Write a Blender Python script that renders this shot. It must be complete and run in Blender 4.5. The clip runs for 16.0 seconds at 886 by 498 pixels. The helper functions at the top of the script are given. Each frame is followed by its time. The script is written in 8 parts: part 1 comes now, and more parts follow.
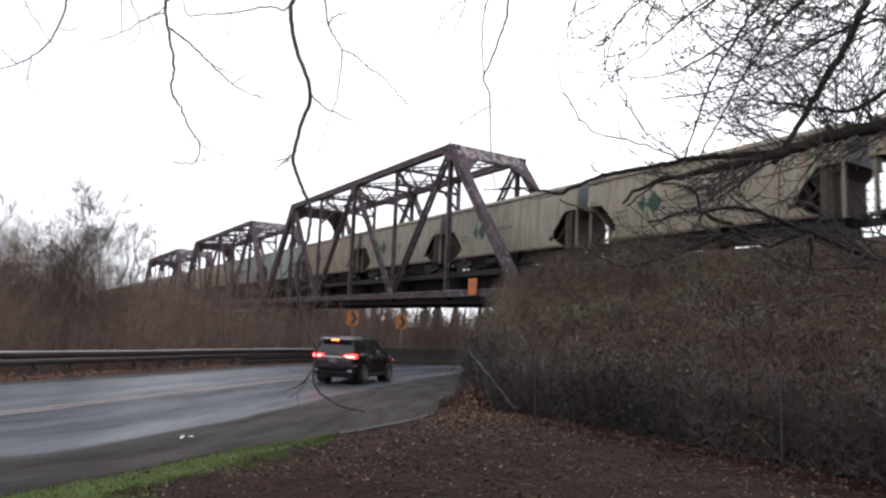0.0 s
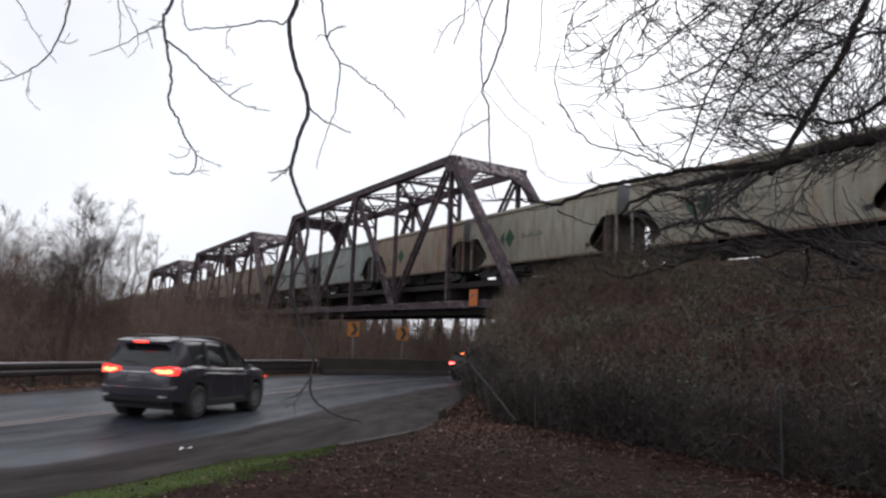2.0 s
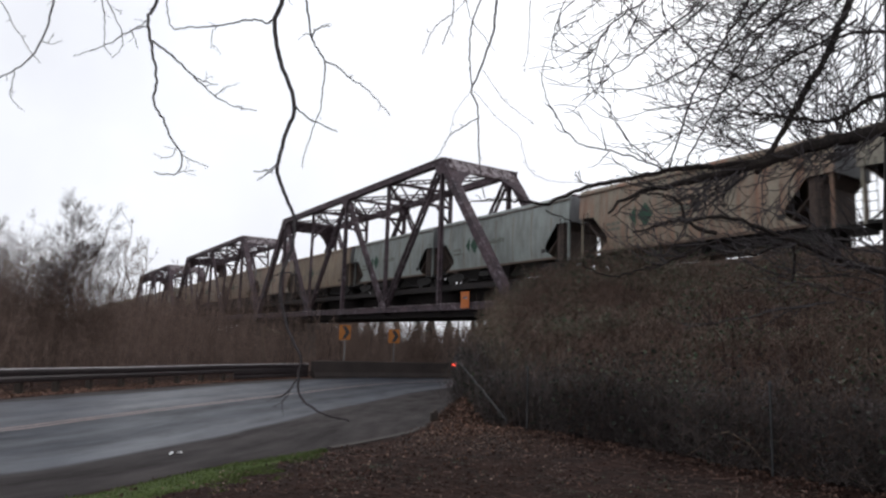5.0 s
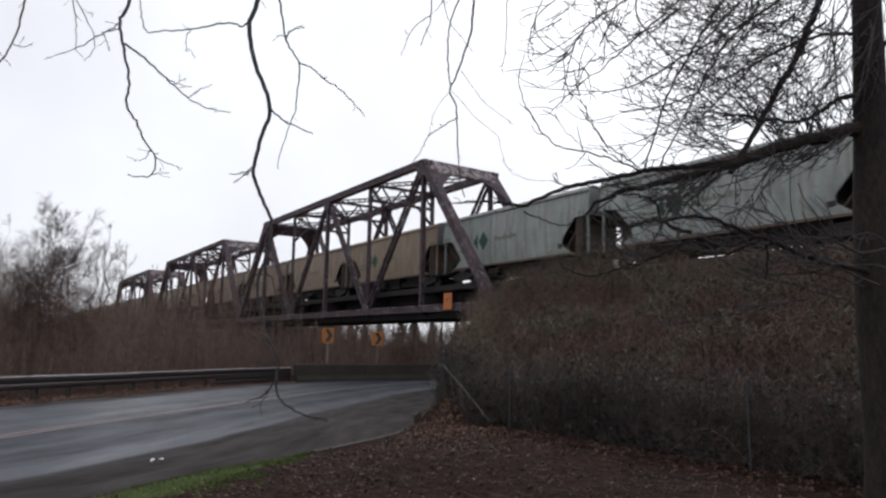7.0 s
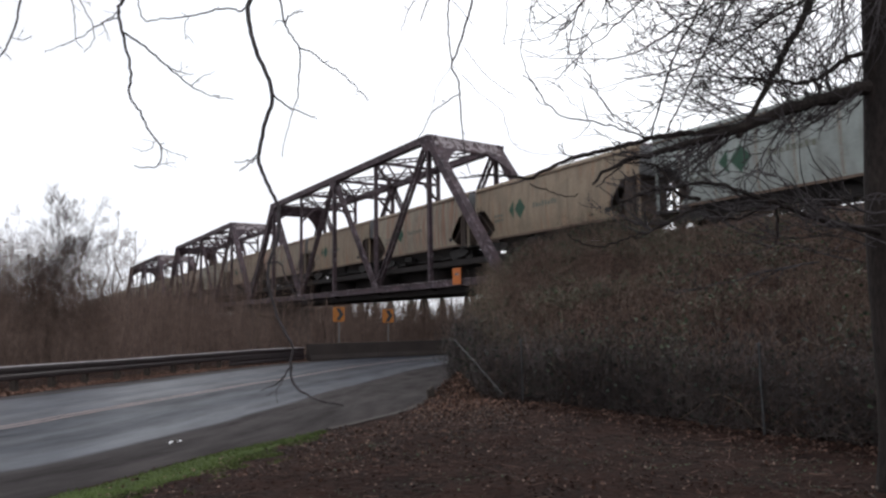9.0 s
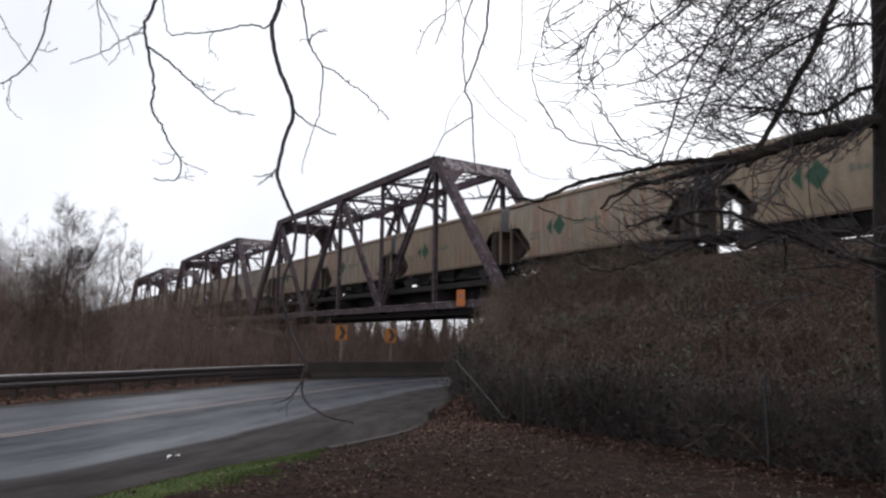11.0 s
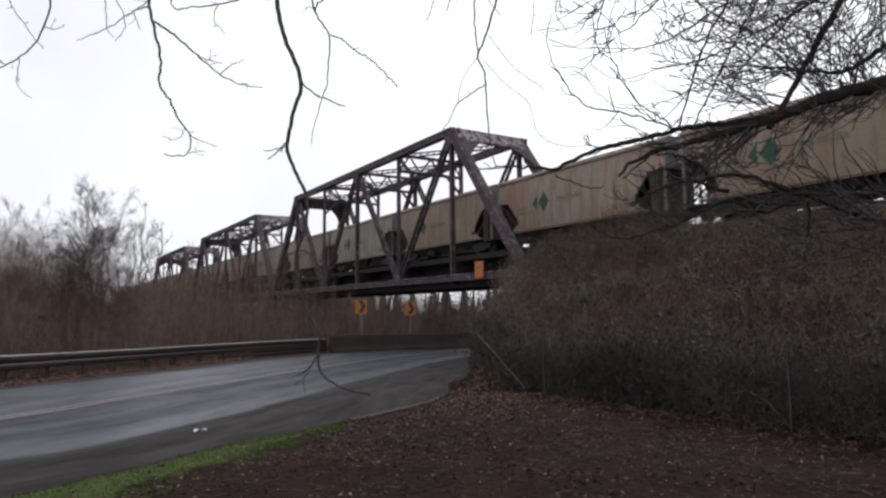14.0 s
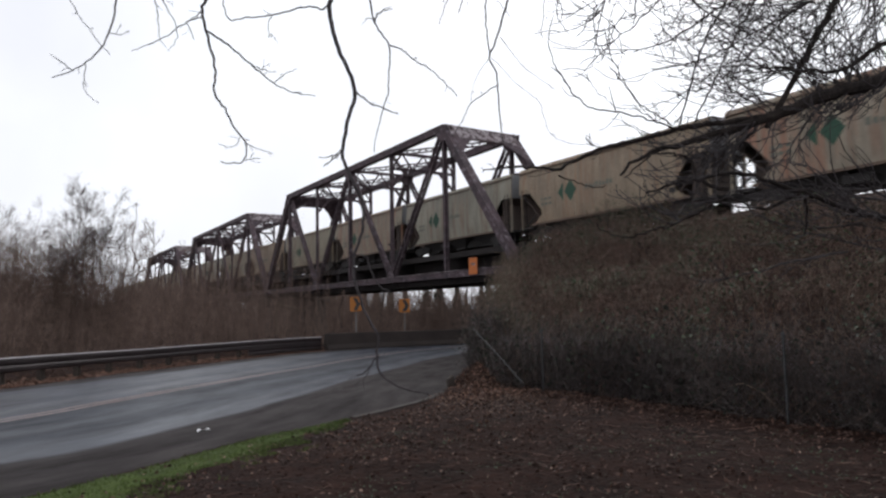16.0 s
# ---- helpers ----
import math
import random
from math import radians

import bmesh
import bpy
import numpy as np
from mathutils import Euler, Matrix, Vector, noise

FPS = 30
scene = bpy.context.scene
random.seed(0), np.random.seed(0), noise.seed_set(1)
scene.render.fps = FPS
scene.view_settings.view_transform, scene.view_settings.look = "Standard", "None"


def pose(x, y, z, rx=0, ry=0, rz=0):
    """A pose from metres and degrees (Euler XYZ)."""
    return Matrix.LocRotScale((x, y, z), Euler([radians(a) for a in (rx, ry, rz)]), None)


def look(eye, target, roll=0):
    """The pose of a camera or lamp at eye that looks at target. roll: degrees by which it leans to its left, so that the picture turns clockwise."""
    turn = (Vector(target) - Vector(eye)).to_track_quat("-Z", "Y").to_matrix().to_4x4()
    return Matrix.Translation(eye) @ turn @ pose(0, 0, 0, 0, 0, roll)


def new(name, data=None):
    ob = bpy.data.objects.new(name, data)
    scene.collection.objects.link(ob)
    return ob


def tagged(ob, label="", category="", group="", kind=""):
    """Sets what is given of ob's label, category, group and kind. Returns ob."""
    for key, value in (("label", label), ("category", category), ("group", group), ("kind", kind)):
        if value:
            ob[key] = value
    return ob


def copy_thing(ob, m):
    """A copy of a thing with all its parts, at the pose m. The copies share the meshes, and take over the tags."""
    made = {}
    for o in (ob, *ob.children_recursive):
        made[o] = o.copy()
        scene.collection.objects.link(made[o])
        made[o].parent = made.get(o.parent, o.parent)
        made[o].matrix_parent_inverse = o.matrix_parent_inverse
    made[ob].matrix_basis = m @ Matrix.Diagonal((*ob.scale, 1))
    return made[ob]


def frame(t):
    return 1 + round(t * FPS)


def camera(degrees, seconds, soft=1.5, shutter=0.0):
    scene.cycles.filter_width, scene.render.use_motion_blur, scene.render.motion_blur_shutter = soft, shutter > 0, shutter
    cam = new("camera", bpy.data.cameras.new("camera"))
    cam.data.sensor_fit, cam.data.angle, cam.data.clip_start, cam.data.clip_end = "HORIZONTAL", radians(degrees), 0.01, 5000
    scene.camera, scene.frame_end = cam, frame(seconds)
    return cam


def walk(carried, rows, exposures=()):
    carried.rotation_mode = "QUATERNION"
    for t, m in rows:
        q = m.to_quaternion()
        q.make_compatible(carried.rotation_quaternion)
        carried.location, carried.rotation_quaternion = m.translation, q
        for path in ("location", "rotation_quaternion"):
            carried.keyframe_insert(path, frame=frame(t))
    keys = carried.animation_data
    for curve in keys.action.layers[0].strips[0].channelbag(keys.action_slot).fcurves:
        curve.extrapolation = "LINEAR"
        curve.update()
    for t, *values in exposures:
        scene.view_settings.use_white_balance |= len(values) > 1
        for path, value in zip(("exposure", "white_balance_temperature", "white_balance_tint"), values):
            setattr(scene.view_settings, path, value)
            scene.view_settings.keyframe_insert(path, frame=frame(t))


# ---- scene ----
# The camera is held by hand at eye height beside the road.
cam = camera(67.2, 16.0, soft=2.5, shutter=0.5)
PATH = [
    (0, (0.0, 0.0, 1.6), (-0.018, 1.986, 1.833), 2.3),
    (0.5, (0.028, -0.006, 1.586), (0.011, 1.979, 1.83), 2.3),
    (1, (0.016, -0.015, 1.594), (-0.003, 1.969, 1.847), 2.3),
    (1.5, (0.014, -0.022, 1.588), (-0.01, 1.961, 1.85), 2.6),
    (2, (0.027, -0.026, 1.595), (0.004, 1.956, 1.861), 2.3),
    (2.5, (0.033, -0.026, 1.587), (0.01, 1.957, 1.851), 2.2),
    (3, (0.027, -0.017, 1.579), (0.007, 1.964, 1.849), 2.6),
    (3.5, (0.018, -0.021, 1.59), (0.001, 1.96, 1.863), 2.6),
    (4, (0.021, -0.022, 1.588), (0.003, 1.959, 1.863), 2.5),
    (6.5, (0.089, -0.037, 1.567), (0.13, 1.944, 1.84), 0.6),
    (7, (0.078, -0.061, 1.579), (0.132, 1.919, 1.859), 0.9),
    (7.5, (0.088, -0.03, 1.563), (0.108, 1.959, 1.774), 0.1),
    (8, (0.076, -0.039, 1.561), (0.098, 1.952, 1.746), -0.2),
    (8.5, (0.074, -0.032, 1.568), (0.101, 1.959, 1.749), -1.2),
    (9, (0.081, -0.043, 1.583), (0.112, 1.946, 1.79), -1.0),
    (11.5, (0.062, -0.042, 1.568), (0.075, 1.939, 1.843), 0.9),
    (12, (0.067, -0.064, 1.574), (0.063, 1.916, 1.852), 0.6),
    (12.5, (0.065, -0.04, 1.572), (0.032, 1.946, 1.806), 0.6),
    (13, (0.057, -0.02, 1.579), (0.012, 1.969, 1.784), 0.6),
    (13.5, (0.063, -0.028, 1.575), (0.03, 1.963, 1.768), 0.3),
    (14, (0.072, -0.013, 1.568), (0.036, 1.978, 1.756), -0.4),
    (14.5, (0.079, -0.028, 1.565), (0.041, 1.963, 1.753), -1.2),
    (15, (0.036, -0.051, 1.583), (0.012, 1.94, 1.772), -0.4),
    (15.5, (-0.027, -0.103, 1.587), (-0.038, 1.888, 1.768), -1.3),
    (16, (-0.054, -0.117, 1.591), (-0.066, 1.875, 1.768), -1.1),
]
# The camera settles its exposure in the first second and drifts a little later.
EXPOSURES = [(0.0, 0.55), (0.5, 0.36), (1.0, 0.14), (1.5, 0.0), (4.0, 0.0), (6.5, -0.08), (7.5, -0.07), (8.0, -0.07), (9.0, 0.14), (11.5, 0.0), (16.0, 0.0)]
walk(cam, [(t, look(eye, target, roll)) for t, eye, target, roll in PATH], EXPOSURES)

# ---- light: a bright overcast sky ----
world = bpy.data.worlds.new("overcast_sky")
scene.world = world
world.use_nodes = True
wn, wl = world.node_tree.nodes, world.node_tree.links
sky = wn.new("ShaderNodeTexSky")
sky.sky_type = "NISHITA"
sky.sun_disc = False
sky.sun_elevation, sky.sun_rotation = radians(38), radians(20)
sky.air_density, sky.dust_density = 1.0, 4.0
pale = wn.new("ShaderNodeHueSaturation")
pale.inputs["Saturation"].default_value = 0.2
pale.inputs["Value"].default_value = 0.085
wl.new(sky.outputs["Color"], pale.inputs["Color"])
# The cloud deck: soft grey-white billows over the pale sky.
coord = wn.new("ShaderNodeTexCoord")
cloud = wn.new("ShaderNodeTexNoise")
cloud.inputs["Scale"].default_value, cloud.inputs["Detail"].default_value = 2.2, 5
wl.new(coord.outputs["Generated"], cloud.inputs["Vector"])
deck = wn.new("ShaderNodeValToRGB")
deck.color_ramp.elements[0].position, deck.color_ramp.elements[0].color = 0.3, (0.98, 1.0, 1.09, 1)
deck.color_ramp.elements[1].position, deck.color_ramp.elements[1].color = 0.7, (1.25, 1.29, 1.37, 1)
wl.new(cloud.outputs["Fac"], deck.inputs["Fac"])
over = wn.new("ShaderNodeMixRGB")
over.inputs["Fac"].default_value = 0.85
wl.new(pale.outputs["Color"], over.inputs[1])
wl.new(deck.outputs["Color"], over.inputs[2])
wl.new(over.outputs["Color"], wn["Background"].inputs["Color"])
wn["Background"].inputs["Strength"].default_value = 0.95
sun = new("sun", bpy.data.lights.new("sun", "SUN"))
sun.data.energy, sun.data.angle, sun.data.color = 0.5, radians(25), (1.0, 0.97, 0.93)
sun.matrix_world = look((0, 0, 60), (-15, -42, 25))

# ---- materials ----


def mat(name, c1, c2, scale=3.0, rough=0.8, metal=0.0, fine=40.0, bump=0.15, dist=0.01, c3=None, spec=0.5, per_object=0.0, stretch=None, island=0.0, rvar=0.15):
    """A procedural surface: two tones mixed by a coarse and a fine noise, an optional third tone in worn patches, grain relief."""
    m = bpy.data.materials.new(name)
    m.use_nodes = True
    n, l = m.node_tree.nodes, m.node_tree.links
    p = n["Principled BSDF"]
    tc = n.new("ShaderNodeTexCoord")
    src = tc.outputs["Object"]
    if stretch:
        mp = n.new("ShaderNodeMapping")
        mp.inputs["Scale"].default_value = stretch
        l.new(src, mp.inputs["Vector"])
        src = mp.outputs["Vector"]
    if per_object:
        oi = n.new("ShaderNodeObjectInfo")
        mul = n.new("ShaderNodeMath")
        mul.operation = "MULTIPLY"
        mul.inputs[1].default_value = 60.0
        l.new(oi.outputs["Random"], mul.inputs[0])
        add = n.new("ShaderNodeVectorMath")
        add.operation = "ADD"
        l.new(src, add.inputs[0])
        l.new(mul.outputs[0], add.inputs[1])
        src = add.outputs["Vector"]
    big = n.new("ShaderNodeTexNoise")
    big.inputs["Scale"].default_value, big.inputs["Detail"].default_value = scale, 6
    small = n.new("ShaderNodeTexNoise")
    small.inputs["Scale"].default_value, small.inputs["Detail"].default_value = fine, 4
    for t in (big, small):
        l.new(src, t.inputs["Vector"])
    mixf = n.new("ShaderNodeMath")
    mixf.operation = "MULTIPLY_ADD"
    mixf.inputs[1].default_value, mixf.inputs[2].default_value = 0.5, 0.0
    l.new(small.outputs["Fac"], mixf.inputs[0])
    half = n.new("ShaderNodeMath")
    half.operation = "MULTIPLY_ADD"
    half.inputs[1].default_value = 0.5
    l.new(big.outputs["Fac"], half.inputs[0])
    l.new(mixf.outputs[0], half.inputs[2])
    ramp = n.new("ShaderNodeValToRGB")
    ramp.color_ramp.elements[0].position, ramp.color_ramp.elements[1].position = 0.36, 0.64
    ramp.color_ramp.elements[0].color, ramp.color_ramp.elements[1].color = (*c1, 1), (*c2, 1)
    if c3:
        e = ramp.color_ramp.elements.new(0.72)
        e.color = (*c3, 1)
    l.new(half.outputs[0], ramp.inputs["Fac"])
    colour = ramp.outputs["Color"]
    if island:
        ge = n.new("ShaderNodeNewGeometry")
        hs = n.new("ShaderNodeHueSaturation")
        rg = n.new("ShaderNodeMapRange")
        rg.inputs["To Min"].default_value, rg.inputs["To Max"].default_value = 1 - island, 1 + island
        l.new(ge.outputs["Random Per Island"], rg.inputs["Value"])
        l.new(rg.outputs[0], hs.inputs["Value"])
        l.new(colour, hs.inputs["Color"])
        colour = hs.outputs["Color"]
    l.new(colour, p.inputs["Base Color"])
    rr = n.new("ShaderNodeMapRange")
    rr.inputs["To Min"].default_value, rr.inputs["To Max"].default_value = max(0.03, rough - rvar), min(1, rough + rvar)
    l.new(big.outputs["Fac"], rr.inputs["Value"])
    l.new(rr.outputs[0], p.inputs["Roughness"])
    p.inputs["Metallic"].default_value = metal
    p.inputs["Specular IOR Level"].default_value = spec
    if bump:
        b = n.new("ShaderNodeBump")
        b.inputs["Strength"].default_value, b.inputs["Distance"].default_value = bump, dist
        l.new(small.outputs["Fac"], b.inputs["Height"])
        l.new(b.outputs["Normal"], p.inputs["Normal"])
    return m


def glow(name, colour, strength):
    m = mat(name, colour, colour, rough=0.3, bump=0)
    p = m.node_tree.nodes["Principled BSDF"]
    p.inputs["Emission Color"].default_value = (*colour, 1)
    p.inputs["Emission Strength"].default_value = strength
    return m


def hopper_paint(name, base, faded, rust, amount):
    """Weathered rail-car paint: faded panels, with rust and grime streaks that run down from the roof."""
    m = mat(name, base, faded, scale=0.9, rough=0.62, fine=9.0, bump=0.05, per_object=1.0, spec=0.35)
    n, l = m.node_tree.nodes, m.node_tree.links
    p = n["Principled BSDF"]
    add = next(x for x in n if x.type == "VECT_MATH")
    mp = n.new("ShaderNodeMapping")
    mp.inputs["Scale"].default_value = (1.5, 1.5, 0.13)
    l.new(add.outputs["Vector"], mp.inputs["Vector"])
    st = n.new("ShaderNodeTexNoise")
    st.inputs["Scale"].default_value, st.inputs["Detail"].default_value, st.inputs["Roughness"].default_value = 1.6, 7, 0.62
    l.new(mp.outputs["Vector"], st.inputs["Vector"])
    r = n.new("ShaderNodeValToRGB")
    r.color_ramp.elements[0].position, r.color_ramp.elements[1].position = 0.60 - amount * 0.22, 0.86 - amount * 0.2
    r.color_ramp.elements[0].color, r.color_ramp.elements[1].color = (0, 0, 0, 1), (0.85, 0.85, 0.85, 1)
    l.new(st.outputs["Fac"], r.inputs["Fac"])
    mx = n.new("ShaderNodeMixRGB")
    mx.inputs[2].default_value = (*rust, 1)
    l.new(r.outputs["Color"], mx.inputs["Fac"])
    was = p.inputs["Base Color"].links[0].from_socket
    l.new(was, mx.inputs[1])
    # road grime as a second, finer set of streaks
    mp2 = n.new("ShaderNodeMapping")
    mp2.inputs["Scale"].default_value = (2.6, 2.6, 0.45)
    l.new(add.outputs["Vector"], mp2.inputs["Vector"])
    gr = n.new("ShaderNodeTexNoise")
    gr.inputs["Scale"].default_value, gr.inputs["Detail"].default_value = 1.3, 6
    l.new(mp2.outputs["Vector"], gr.inputs["Vector"])
    gr_r = n.new("ShaderNodeValToRGB")
    gr_r.color_ramp.elements[0].position, gr_r.color_ramp.elements[1].position = 0.40, 0.74
    gr_r.color_ramp.elements[0].color, gr_r.color_ramp.elements[1].color = (0, 0, 0, 1), (0.5, 0.5, 0.5, 1)
    l.new(gr.outputs["Fac"], gr_r.inputs["Fac"])
    mx2 = n.new("ShaderNodeMixRGB")
    mx2.inputs[2].default_value = (0.10, 0.085, 0.07, 1)
    l.new(gr_r.outputs["Color"], mx2.inputs["Fac"])
    l.new(mx.outputs["Color"], mx2.inputs[1])
    l.new(mx2.outputs["Color"], p.inputs["Base Color"])
    return m


def flaking_steel(name, dark, mid, pale, edge):
    """Old riveted steel: rust brown, darker weeping stains, and pale flakes of the last coat where it still holds."""
    m = mat(name, dark, mid, scale=0.8, rough=0.8, fine=7.0, bump=0.25, dist=0.02, per_object=1.0, spec=0.3)
    n, l = m.node_tree.nodes, m.node_tree.links
    p = n["Principled BSDF"]
    add = next(x for x in n if x.type == "VECT_MATH")
    fl = n.new("ShaderNodeTexNoise")
    fl.inputs["Scale"].default_value, fl.inputs["Detail"].default_value, fl.inputs["Roughness"].default_value = 2.3, 9, 0.7
    l.new(add.outputs["Vector"], fl.inputs["Vector"])
    r = n.new("ShaderNodeValToRGB")
    r.color_ramp.elements[0].position, r.color_ramp.elements[1].position = edge - 0.02, edge + 0.09
    r.color_ramp.elements[0].color, r.color_ramp.elements[1].color = (0, 0, 0, 1), (0.9, 0.9, 0.9, 1)
    l.new(fl.outputs["Fac"], r.inputs["Fac"])
    mx = n.new("ShaderNodeMixRGB")
    mx.inputs[2].default_value = (*pale, 1)
    l.new(r.outputs["Color"], mx.inputs["Fac"])
    l.new(p.inputs["Base Color"].links[0].from_socket, mx.inputs[1])
    l.new(mx.outputs["Color"], p.inputs["Base Color"])
    return m


